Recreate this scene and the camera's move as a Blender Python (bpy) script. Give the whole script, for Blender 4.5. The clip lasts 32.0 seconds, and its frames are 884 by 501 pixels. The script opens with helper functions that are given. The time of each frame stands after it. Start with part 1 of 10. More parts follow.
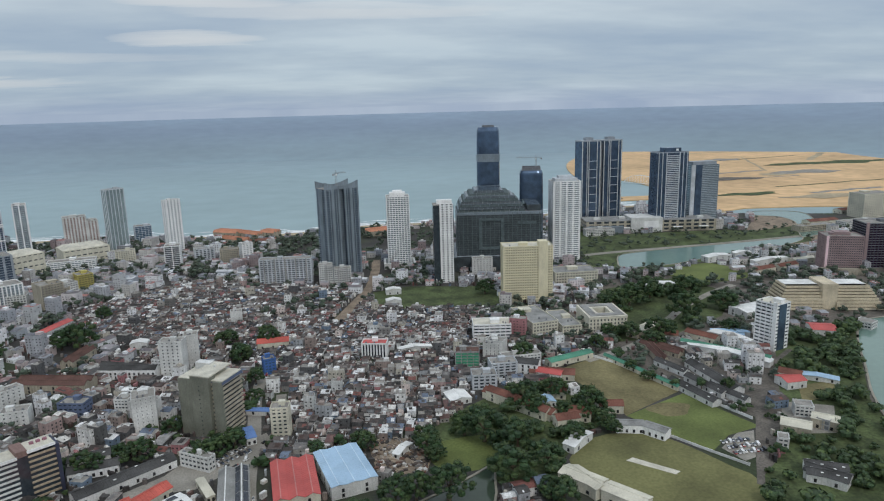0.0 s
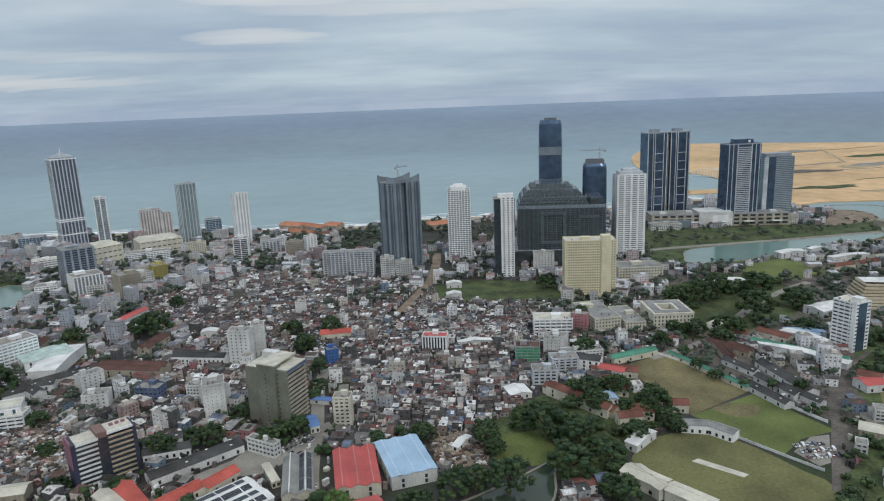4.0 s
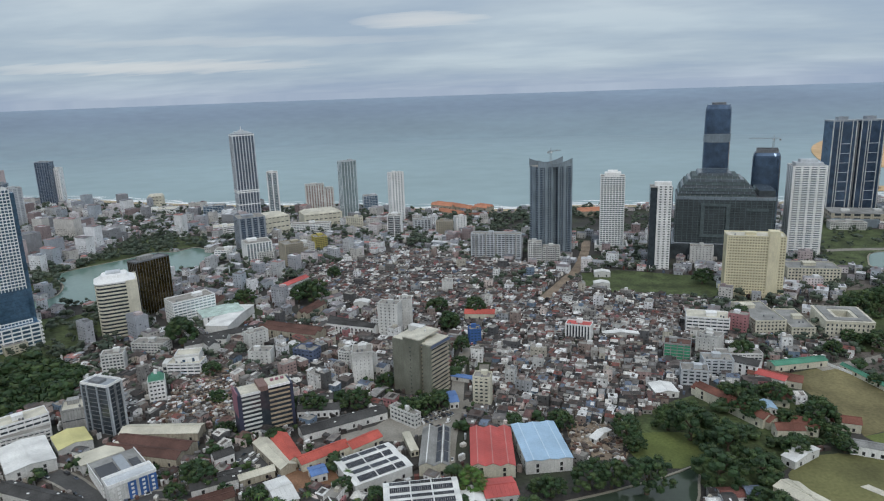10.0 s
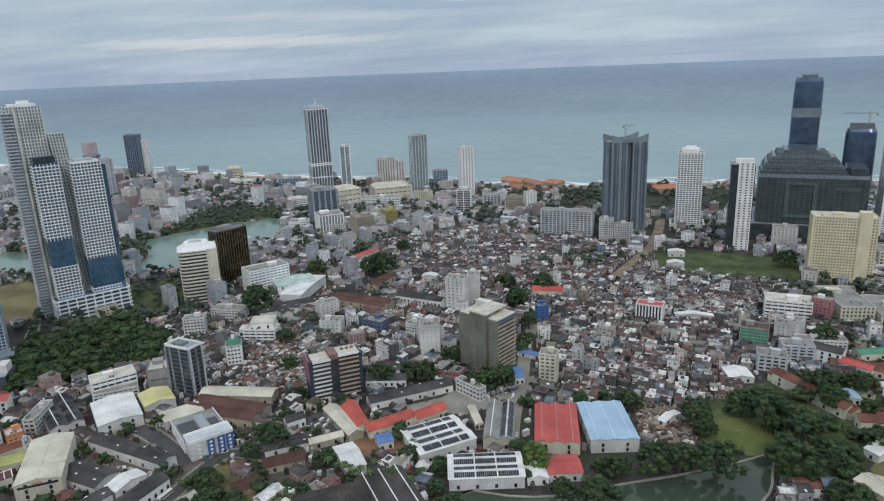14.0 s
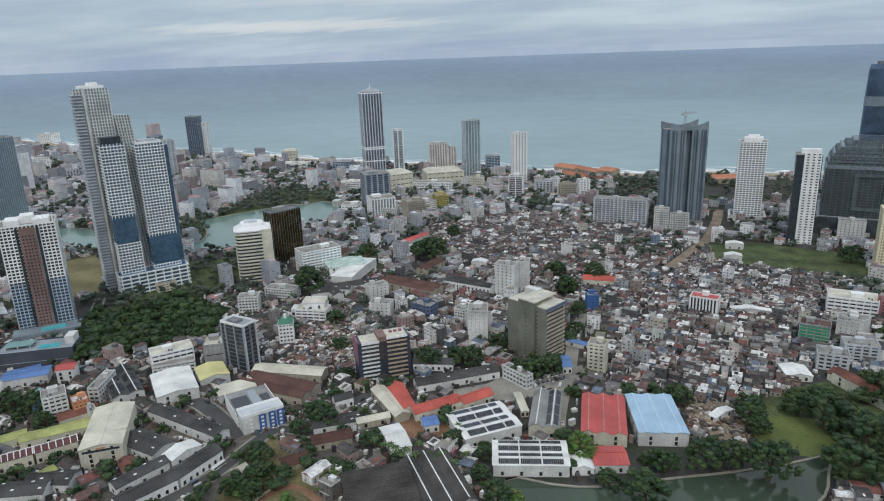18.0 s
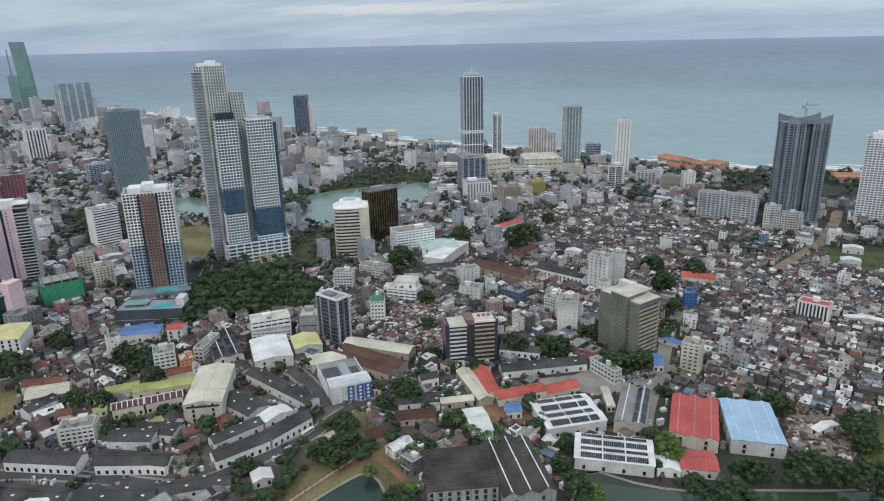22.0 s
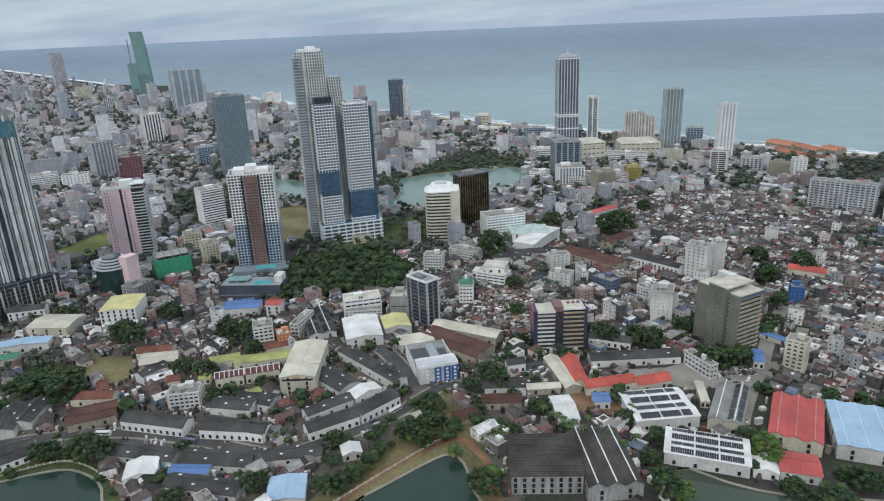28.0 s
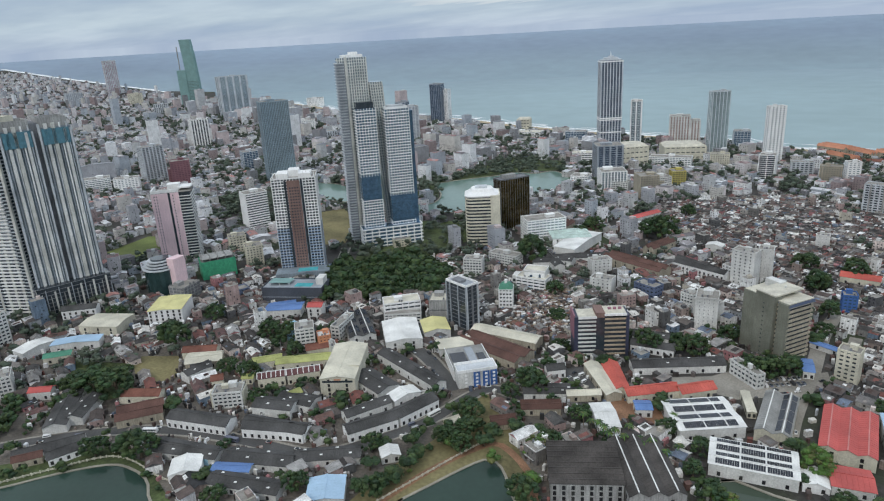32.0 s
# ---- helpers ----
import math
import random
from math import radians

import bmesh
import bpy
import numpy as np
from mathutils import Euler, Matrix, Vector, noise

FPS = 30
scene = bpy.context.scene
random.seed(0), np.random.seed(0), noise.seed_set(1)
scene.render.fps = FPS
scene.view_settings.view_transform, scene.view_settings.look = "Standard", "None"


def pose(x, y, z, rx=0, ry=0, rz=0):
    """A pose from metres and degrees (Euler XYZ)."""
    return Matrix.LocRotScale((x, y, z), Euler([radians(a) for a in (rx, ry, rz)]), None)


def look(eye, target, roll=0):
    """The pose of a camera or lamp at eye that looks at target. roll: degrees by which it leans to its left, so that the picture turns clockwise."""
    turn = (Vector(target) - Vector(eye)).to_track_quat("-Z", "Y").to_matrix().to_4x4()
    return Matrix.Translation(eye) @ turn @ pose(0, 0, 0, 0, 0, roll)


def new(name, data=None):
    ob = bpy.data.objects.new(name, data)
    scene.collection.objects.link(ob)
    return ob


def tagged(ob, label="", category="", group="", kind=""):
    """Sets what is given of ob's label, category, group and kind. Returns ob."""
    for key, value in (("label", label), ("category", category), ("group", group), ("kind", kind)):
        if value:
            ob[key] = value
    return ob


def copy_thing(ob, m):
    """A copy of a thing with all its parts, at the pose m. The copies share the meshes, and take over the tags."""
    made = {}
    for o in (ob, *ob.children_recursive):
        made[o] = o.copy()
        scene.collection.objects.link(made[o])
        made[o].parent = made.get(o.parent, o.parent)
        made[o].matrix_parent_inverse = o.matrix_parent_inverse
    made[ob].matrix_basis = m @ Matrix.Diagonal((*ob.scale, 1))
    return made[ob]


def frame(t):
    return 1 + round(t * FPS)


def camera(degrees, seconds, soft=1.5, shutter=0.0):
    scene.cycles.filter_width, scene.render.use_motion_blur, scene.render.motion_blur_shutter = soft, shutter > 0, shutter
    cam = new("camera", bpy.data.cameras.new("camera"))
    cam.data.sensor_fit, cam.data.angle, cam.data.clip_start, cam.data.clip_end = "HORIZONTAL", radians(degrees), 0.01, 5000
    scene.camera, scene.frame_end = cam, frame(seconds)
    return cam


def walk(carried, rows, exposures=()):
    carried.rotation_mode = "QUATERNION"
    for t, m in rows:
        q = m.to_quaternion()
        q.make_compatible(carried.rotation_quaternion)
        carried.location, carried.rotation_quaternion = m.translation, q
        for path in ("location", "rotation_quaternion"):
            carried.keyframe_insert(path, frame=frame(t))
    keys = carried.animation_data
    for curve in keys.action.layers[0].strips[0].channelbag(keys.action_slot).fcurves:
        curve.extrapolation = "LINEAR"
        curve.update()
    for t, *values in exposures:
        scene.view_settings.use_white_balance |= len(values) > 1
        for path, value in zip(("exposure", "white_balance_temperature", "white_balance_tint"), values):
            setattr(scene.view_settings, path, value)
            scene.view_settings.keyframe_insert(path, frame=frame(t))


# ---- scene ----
EYE = (0.0, 0.0, 250.0)  # the gallery of a tall tower; the ground lies at 0


def turned(yaw, pitch, roll):
    """The camera's pose on the gallery, turned to the left, up and leaning, in degrees."""
    a, b = radians(yaw), radians(pitch)
    way = Vector((-math.sin(a) * math.cos(b), math.cos(a) * math.cos(b), math.sin(b)))
    return look(EYE, Vector(EYE) + way * 100.0, roll)


cam = camera(67.451, 32.0, soft=1.15)
EXPOSURES = [(0.0, -0.04), (13.0, -0.02), (19.0, 0.06), (25.0, 0.1), (32.0, 0.15)]
PATH = [
    (0, turned(-9.314, -12.283, -1.497)),
    (0.5, turned(-8.686, -12.425, -1.402)),
    (1, turned(-8.051, -12.598, -1.449)),
    (1.5, turned(-7.379, -12.669, -1.658)),
    (2, turned(-6.790, -12.764, -1.796)),
    (2.5, turned(-6.153, -12.866, -1.828)),
    (4.5, turned(-3.014, -12.536, -2.362)),
    (5, turned(-2.025, -12.445, -2.334)),
    (5.5, turned(-1.063, -12.501, -2.248)),
    (6, turned(0.000, -12.578, -2.139)),
    (6.5, turned(1.214, -12.751, -1.961)),
    (7, turned(2.368, -12.883, -1.771)),
    (7.5, turned(3.530, -13.024, -1.620)),
    (8, turned(4.666, -13.261, -1.432)),
    (8.5, turned(5.810, -13.364, -1.459)),
    (9, turned(6.951, -13.248, -1.618)),
    (9.5, turned(8.060, -13.365, -1.772)),
    (10, turned(9.167, -13.632, -1.927)),
    (10.5, turned(9.957, -13.816, -1.952)),
    (11, turned(10.645, -14.011, -1.861)),
    (11.5, turned(11.334, -14.021, -1.753)),
    (12, turned(12.098, -14.195, -1.698)),
    (12.5, turned(13.045, -14.389, -1.660)),
    (13, turned(13.880, -14.742, -1.654)),
    (13.5, turned(14.657, -15.138, -1.923)),
    (14, turned(15.368, -15.579, -2.274)),
    (14.5, turned(15.986, -15.917, -2.607)),
    (16.5, turned(17.615, -16.596, -2.804)),
    (17, turned(18.453, -16.669, -2.598)),
    (17.5, turned(19.186, -16.568, -2.336)),
    (18, turned(19.919, -16.661, -2.069)),
    (18.5, turned(21.070, -16.814, -1.769)),
    (19, turned(22.434, -17.068, -1.606)),
    (19.5, turned(23.437, -17.139, -1.544)),
    (20, turned(24.385, -17.231, -1.493)),
    (20.5, turned(25.455, -17.285, -1.369)),
    (21, turned(26.611, -17.362, -1.408)),
    (21.5, turned(27.459, -17.571, -1.351)),
    (22, turned(28.319, -17.752, -1.297)),
    (22.5, turned(29.261, -17.927, -1.283)),
    (23, turned(30.176, -17.956, -1.337)),
    (23.5, turned(30.981, -18.086, -1.363)),
    (24, turned(31.646, -18.170, -1.407)),
    (24.5, turned(32.345, -18.353, -1.516)),
    (25, turned(32.896, -18.437, -1.603)),
    (25.5, turned(33.534, -18.631, -1.732)),
    (27.5, turned(35.948, -18.821, -2.378)),
    (28, turned(36.521, -18.854, -2.475)),
    (28.5, turned(37.020, -18.868, -2.579)),
    (29, turned(37.459, -18.946, -2.628)),
    (29.5, turned(37.934, -18.850, -2.737)),
    (30, turned(38.387, -18.821, -2.851)),
    (30.5, turned(38.888, -18.785, -2.988)),
    (31, turned(39.289, -18.659, -3.092)),
    (31.5, turned(39.653, -18.571, -3.149)),
    (32, turned(40.131, -18.334, -3.188)),
]
walk(cam, PATH, EXPOSURES)

# ---- world, sun ----
world = bpy.data.worlds.new("overcast_sky")
scene.world = world
world.use_nodes = True
wn, wl = world.node_tree.nodes, world.node_tree.links
wn.clear()


def wmath(op, a, b=None):
    n = wn.new("ShaderNodeMath")
    n.operation = op
    for i, v in enumerate((a, b)):
        if v is None:
            continue
        if isinstance(v, (int, float)):
            n.inputs[i].default_value = v
        else:
            wl.new(v, n.inputs[i])
    return n.outputs[0]


SUN_EL, SUN_AZ = radians(46), radians(165)
sky = wn.new("ShaderNodeTexSky")
sky.sky_type, sky.sun_disc, sky.sun_elevation, sky.sun_rotation = "NISHITA", False, SUN_EL, SUN_AZ
sky.air_density, sky.dust_density = 1.0, 2.0
coord = wn.new("ShaderNodeTexCoord")
split = wn.new("ShaderNodeSeparateXYZ")
wl.new(coord.outputs["Generated"], split.inputs[0])
up = wmath("MAXIMUM", split.outputs[2], 0.0)
flat = wmath("ADD", up, 0.11)
px, py = wmath("DIVIDE", split.outputs[0], flat), wmath("DIVIDE", split.outputs[1], flat)
plane = wn.new("ShaderNodeCombineXYZ")
wl.new(px, plane.inputs[0]), wl.new(py, plane.inputs[1])


def cloud(scale, detail, rough, stretch, seed):
    m = wn.new("ShaderNodeMapping")
    m.inputs["Scale"].default_value = (stretch, 1.0, 1.0)
    m.inputs["Location"].default_value = (seed, seed * 0.7, seed * 1.3)
    m.inputs["Rotation"].default_value = (0, 0, radians(-14))
    n = wn.new("ShaderNodeTexNoise")
    n.inputs["Scale"].default_value, n.inputs["Detail"].default_value, n.inputs["Roughness"].default_value = scale, detail, rough
    wl.new(plane.outputs[0], m.inputs[0]), wl.new(m.outputs[0], n.inputs["Vector"])
    return n.outputs[0]


def wramp(fac, *stops):
    r = wn.new("ShaderNodeValToRGB")
    el = r.color_ramp.elements
    while len(el) < len(stops):
        el.new(0.5)
    for e, (p, c) in zip(el, stops):
        e.position, e.color = p, (*c, 1)
    wl.new(fac, r.inputs[0])
    return r.outputs[0]


def wmix(fac, a, b, kind="MIX"):
    n = wn.new("ShaderNodeMix")
    n.data_type, n.blend_type = "RGBA", kind
    for i, v in ((0, fac), (6, a), (7, b)):
        if isinstance(v, (int, float)):
            n.inputs[i].default_value = v
        elif isinstance(v, tuple):
            n.inputs[i].default_value = (*v, 1)
        else:
            wl.new(v, n.inputs[i])
    return n.outputs[2]


# a layered grey overcast: pale above the horizon, a soft slate deck, two bright torn streaks
base = wramp(up, (0.0, (3.8, 4.6, 5.8)), (0.03, (4.1, 5.05, 5.95)), (0.08, (4.0, 4.95, 5.9)), (0.15, (4.6, 5.45, 6.25)), (0.45, (7.2, 8.1, 9.0)))
deck = wramp(cloud(0.75, 5, 0.55, 0.62, 3.1), (0.36, (0.86, 0.89, 0.94)), (0.5, (1.0, 1.0, 1.0)), (0.66, (1.2, 1.17, 1.12)))
fine = wramp(cloud(1.7, 6, 0.58, 0.6, 9.4), (0.35, (0.95, 0.96, 0.98)), (0.62, (1.05, 1.04, 1.03)))
cloudy = wmix(1.0, wmix(1.0, base, deck, "MULTIPLY"), fine, "MULTIPLY")
az_ = wmath("MULTIPLY", wmath("ARCTAN2", split.outputs[0], split.outputs[1]), 57.2958)
el_ = wmath("MULTIPLY", split.outputs[2], 57.2958)
tear = wmath("MULTIPLY", wmath("SUBTRACT", cloud(5.0, 5, 0.6, 0.25, 14.0), 0.5), 2.2)


def bank(a0, e0, wa, we, strength):
    """A long bright cloud bank, centred at a bearing and height in degrees."""
    global cloudy
    u = wmath("POWER", wmath("ABSOLUTE", wmath("DIVIDE", wmath("SUBTRACT", az_, a0), wa)), 2.0)
    v = wmath("POWER", wmath("ABSOLUTE", wmath("ADD", wmath("DIVIDE", wmath("SUBTRACT", el_, e0), we), tear)), 2.0)
    f = wmath("MAXIMUM", wmath("SUBTRACT", 1.0, wmath("ADD", u, v)), 0.0)
    cloudy = wmix(wmath("MULTIPLY", wmath("POWER", f, 0.7), strength), cloudy, (7.9, 7.9, 7.7))


bank(-30.5, 2.4, 13.0, 0.55, 0.5)
bank(-10.3, 5.6, 6.0, 0.6, 0.5)
bank(-24.0, 4.2, 16.0, 0.4, 0.22)
bank(2.0, 7.6, 14.0, 0.7, 0.35)
bank(-9.0, 8.3, 7.0, 0.6, 0.5)
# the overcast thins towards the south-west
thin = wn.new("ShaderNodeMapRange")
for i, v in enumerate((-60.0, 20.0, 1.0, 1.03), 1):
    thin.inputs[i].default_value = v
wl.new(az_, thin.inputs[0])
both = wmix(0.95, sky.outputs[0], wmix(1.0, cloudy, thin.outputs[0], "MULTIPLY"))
background = wn.new("ShaderNodeBackground")
background.inputs["Strength"].default_value = 0.1
wl.new(both, background.inputs["Color"])
wl.new(background.outputs[0], wn.new("ShaderNodeOutputWorld").inputs[0])

sun = new("sun", bpy.data.lights.new("sun", "SUN"))
sun.data.energy, sun.data.angle, sun.data.color = 0.9, radians(12), (1.0, 0.94, 0.86)
sun.matrix_world = look((0, 0, 900), (900 * -math.sin(SUN_AZ) * math.cos(SUN_EL), 900 * -math.cos(SUN_AZ) * math.cos(SUN_EL), 900 - 900 * math.sin(SUN_EL)))

# ---- materials ----


def material(name, colours, rough=0.8, metal=0.0, grain=(0.06, 1.2), depth=(0.25, 0.2), bump=0.08, each=False, spec=0.4, streak=0.0):
    """A surface: one colour, or several that alike pieces share out at random; stains at two sizes, grain = waves per metre; streak: run-down dirt."""
    m = bpy.data.materials.new(name)
    m.use_nodes = True
    n, l = m.node_tree.nodes, m.node_tree.links
    p = n["Principled BSDF"]
    if isinstance(colours[0], (int, float)):
        colours = [colours]
    if len(colours) > 1:
        ob, geo = n.new("ShaderNodeObjectInfo"), n.new("ShaderNodeNewGeometry")
        add, fr = n.new("ShaderNodeMath"), n.new("ShaderNodeMath")
        fr.operation = "FRACT"
        l.new(ob.outputs["Random"], add.inputs[0]), l.new(geo.outputs["Random Per Island"], add.inputs[1]), l.new(add.outputs[0], fr.inputs[0])
        ramp = n.new("ShaderNodeValToRGB")
        ramp.color_ramp.interpolation = "CONSTANT"
        el = ramp.color_ramp.elements
        while len(el) < len(colours):
            el.new(0.5)
        for i, (e, c) in enumerate(zip(el, colours)):
            e.position, e.color = i / len(colours), (*c, 1)
        l.new(fr.outputs[0], ramp.inputs[0])
        colour = ramp.outputs[0]
    else:
        rgb = n.new("ShaderNodeRGB")
        rgb.outputs[0].default_value = (*colours[0], 1)
        colour = rgb.outputs[0]
    pos = n.new("ShaderNodeNewGeometry").outputs["Position"]
    heights = []
    for scale, deep, stretch in ((grain[0], depth[0], 1.0), (grain[1], depth[1], 1.0), (0.9, streak, 0.12)):
        if not deep:
            continue
        noi, rmp, mul, mp = n.new("ShaderNodeTexNoise"), n.new("ShaderNodeMapRange"), n.new("ShaderNodeMix"), n.new("ShaderNodeMapping")
        mp.inputs["Scale"].default_value = (1, 1, stretch)
        noi.inputs["Scale"].default_value, noi.inputs["Detail"].default_value = scale, 5
        l.new(pos, mp.inputs[0]), l.new(mp.outputs[0], noi.inputs["Vector"]), l.new(noi.outputs[0], rmp.inputs[0])
        rmp.inputs[1].default_value, rmp.inputs[2].default_value, rmp.inputs[3].default_value, rmp.inputs[4].default_value = 0.3, 0.7, 1 - deep, 1 + deep * 0.6
        mul.data_type, mul.blend_type = "RGBA", "MULTIPLY"
        mul.inputs[0].default_value = 1
        l.new(colour, mul.inputs[6]), l.new(rmp.outputs[0], mul.inputs[7])
        colour = mul.outputs[2]
        heights.append(noi.outputs[0])
    l.new(colour, p.inputs["Base Color"])
    if bump and heights:
        b = n.new("ShaderNodeBump")
        b.inputs["Strength"].default_value, b.inputs["Distance"].default_value = bump, 0.3
        l.new(heights[-1], b.inputs["Height"]), l.new(b.outputs[0], p.inputs["Normal"])
    p.inputs["Roughness"].default_value, p.inputs["Metallic"].default_value, p.inputs["Specular IOR Level"].default_value = rough, metal, spec
    return m


WHITE = material("white_painted_render", (0.84, 0.84, 0.83), 0.7, streak=0.12, depth=(0.12, 0.12))
OFFWHITE = material("weathered_white_render", (0.66, 0.66, 0.64), 0.8, streak=0.1)
CREAM = material("cream_painted_render", (0.72, 0.66, 0.47), 0.75, streak=0.1, depth=(0.12, 0.12))
PALE_CREAM = material("pale_cream_render", (0.64, 0.61, 0.5), 0.8, streak=0.1)
BEIGE = material("beige_stone", (0.42, 0.38, 0.3), 0.85, streak=0.3)
OLIVE = material("olive_grey_concrete", (0.2, 0.205, 0.165), 0.85, streak=0.1)
CONCRETE = material("bare_concrete", (0.36, 0.36, 0.35), 0.9, streak=0.3)
DARK_CONCRETE = material("dark_weathered_concrete", (0.2, 0.21, 0.225), 0.9, streak=0.25)
LIGHT_GREY = material("light_grey_cladding", (0.55, 0.58, 0.61), 0.55, streak=0.1)
MID_GREY = material("mid_grey_cladding", (0.32, 0.35, 0.385), 0.5, streak=0.1)
PINK = material("pale_pink_render", (0.85, 0.63, 0.66), 0.75, streak=0.1, depth=(0.12, 0.12))
BROWN_BRICK = material("brown_brick_render", (0.25, 0.16, 0.14), 0.85, streak=0.2)
MAROON = material("maroon_render", (0.32, 0.15, 0.19), 0.8, streak=0.2)
BLUE_PAINT = material("bright_blue_paint", (0.06, 0.15, 0.4), 0.7, streak=0.2)
YELLOW_PAINT = material("yellow_paint", (0.55, 0.47, 0.14), 0.7, streak=0.2)
BLUE_BAND = material("faded_blue_panel", (0.12, 0.155, 0.25), 0.7, streak=0.2)
GLASS_DARK = material("dark_tinted_glass", (0.06, 0.075, 0.09), 0.15, 0.25, (0.3, 2.0), (0.3, 0.2), 0.02, spec=0.7)
GLASS_BLUE = material("blue_curtain_glass", (0.15, 0.27, 0.4), 0.12, 0.6, (0.25, 2.0), (0.3, 0.2), 0.02, spec=0.8)
GLASS_NAVY = material("navy_curtain_glass", (0.12, 0.175, 0.26), 0.18, 0.6, (0.1, 1.0), (0.35, 0.2), 0.02, spec=0.6)
GLASS_SLATE = material("slate_curtain_glass", (0.4, 0.5, 0.56), 0.14, 0.65, (0.2, 1.5), (0.25, 0.2), 0.02, spec=0.8)
GLASS_GREEN = material("green_curtain_glass", (0.05, 0.1, 0.1), 0.12, 0.5, (0.2, 1.5), (0.25, 0.2), 0.02, spec=0.8)
GLASS_BRONZE = material("bronze_mirror_glass", (0.09, 0.065, 0.02), 0.08, 0.6, (0.2, 1.5), (0.4, 0.2), 0.03, spec=0.8)
GLASS_RED = material("wine_navy_glass", (0.035, 0.018, 0.04), 0.15, 0.2, (0.2, 1.5), (0.25, 0.2), 0.02, spec=0.7)
GREEN_NET = material("green_site_netting", (0.06, 0.34, 0.19), 0.9, 0, (0.4, 3), (0.25, 0.3), 0.3)
BLACK_NET = material("dark_green_scaffold_net", (0.1, 0.13, 0.135), 0.9, 0, (0.2, 2), (0.3, 0.3), 0.3)
STEEL = material("painted_steel", (0.35, 0.36, 0.36), 0.5, 0.4)
ROOF_SLAB = material("weathered_roof_slab", (0.3, 0.285, 0.26), 0.9, 0, (0.12, 1.5), (0.35, 0.25))
ROOF_CREAM = material("pale_roof_screed", (0.6, 0.57, 0.48), 0.9, 0, (0.12, 1.5), (0.25, 0.2))


def sheet(name, colour, rough=0.6, dirt=0.3):
    return material(name, colour, rough, 0.0, (0.07, 1.1), (dirt, dirt * 0.55), 0.04, streak=0.0)


RED_SHEET = sheet("red_roof_sheet", (0.5, 0.1, 0.09), dirt=0.2)
BLUE_SHEET = sheet("pale_blue_roof_sheet", (0.36, 0.51, 0.66), dirt=0.15)
TARP_BLUE = sheet("bright_blue_roof_sheet", (0.12, 0.22, 0.46), dirt=0.25)
ORANGE_TILE = sheet("orange_clay_tile", (0.5, 0.11, 0.085), 0.85)
BROWN_TILE = sheet("brown_clay_tile", (0.12, 0.064, 0.052), 0.9, 0.4)
TILE = sheet("terracotta_tile", (0.2, 0.085, 0.062), 0.9, 0.4)
ASBESTOS = sheet("dark_asbestos_sheet", (0.072, 0.071, 0.07), 0.9, 0.5)
GREY_SHEET = sheet("grey_roof_sheet", (0.28, 0.28, 0.27), 0.8, 0.4)
WHITE_SHEET = sheet("white_roof_sheet", (0.74, 0.74, 0.72), 0.7, 0.25)
CREAM_SHEET = sheet("cream_roof_sheet", (0.6, 0.57, 0.47), 0.7, 0.25)
YELLOW_SHEET = sheet("yellow_roof_sheet", (0.62, 0.58, 0.28), 0.7, 0.2)
LIME_SHEET = sheet("lime_green_roof_sheet", (0.4, 0.42, 0.16), 0.8, 0.35)
GREEN_SHEET = sheet("green_roof_sheet", (0.08, 0.25, 0.17), 0.75, 0.3)
SOLAR = material("solar_glass", (0.02, 0.024, 0.035), 0.2, 0.1, (0.2, 1.2), (0.2, 0.2), 0.0, spec=0.6)

HOUSE_WALLS = material("mixed_house_render", [(0.82, 0.82, 0.81), (0.264, 0.255, 0.246), (0.51, 0.475, 0.405), (0.114, 0.114, 0.119), (0.76, 0.76, 0.76), (0.317, 0.255, 0.229), (0.82, 0.81, 0.79), (0.37, 0.387, 0.405), (0.405, 0.299, 0.282), (0.106, 0.106, 0.106), (0.581, 0.59, 0.581), (0.387, 0.37, 0.343), (0.194, 0.185, 0.176), (0.78, 0.78, 0.8), (0.405, 0.194, 0.202), (0.78, 0.77, 0.75), (0.176, 0.238, 0.317), (0.7, 0.6, 0.56)], 0.85, grain=(0.15, 1.6), depth=(0.2, 0.25), streak=0.3)
HOUSE_ROOFS = material("mixed_house_roofing", [(0.063, 0.059, 0.057), (0.118, 0.097, 0.09), (0.218, 0.21, 0.202), (0.084, 0.054, 0.047), (0.034, 0.034, 0.036), (0.126, 0.076, 0.065), (0.7, 0.7, 0.69), (0.109, 0.084, 0.076), (0.092, 0.088, 0.086), (0.168, 0.101, 0.087), (0.076, 0.065, 0.06), (0.168, 0.16, 0.155), (0.193, 0.08, 0.067), (0.126, 0.109, 0.102), (0.336, 0.328, 0.319), (0.05, 0.044, 0.042), (0.76, 0.76, 0.75), (0.067, 0.063, 0.061), (0.151, 0.13, 0.118), (0.046, 0.042, 0.04), (0.084, 0.067, 0.061), (0.252, 0.227, 0.21), (0.143, 0.084, 0.08), (0.66, 0.64, 0.6), (0.143, 0.176, 0.235), (0.084, 0.08, 0.077)], 0.9, grain=(0.2, 1.8), depth=(0.4, 0.4))
# far town palettes, paler and bluer: aerial haze mixed into the paint tones
FAR_ROOFS = material("hazed_far_roofing", [(0.19, 0.195, 0.215), (0.28, 0.29, 0.31), (0.58, 0.59, 0.61), (0.17, 0.155, 0.16), (0.34, 0.35, 0.37), (0.26, 0.17, 0.165), (0.24, 0.245, 0.265), (0.17, 0.175, 0.195), (0.32, 0.3, 0.31), (0.2, 0.18, 0.185), (0.64, 0.65, 0.67), (0.4, 0.21, 0.19)], 0.9, grain=(0.1, 0.8), depth=(0.25, 0.25))
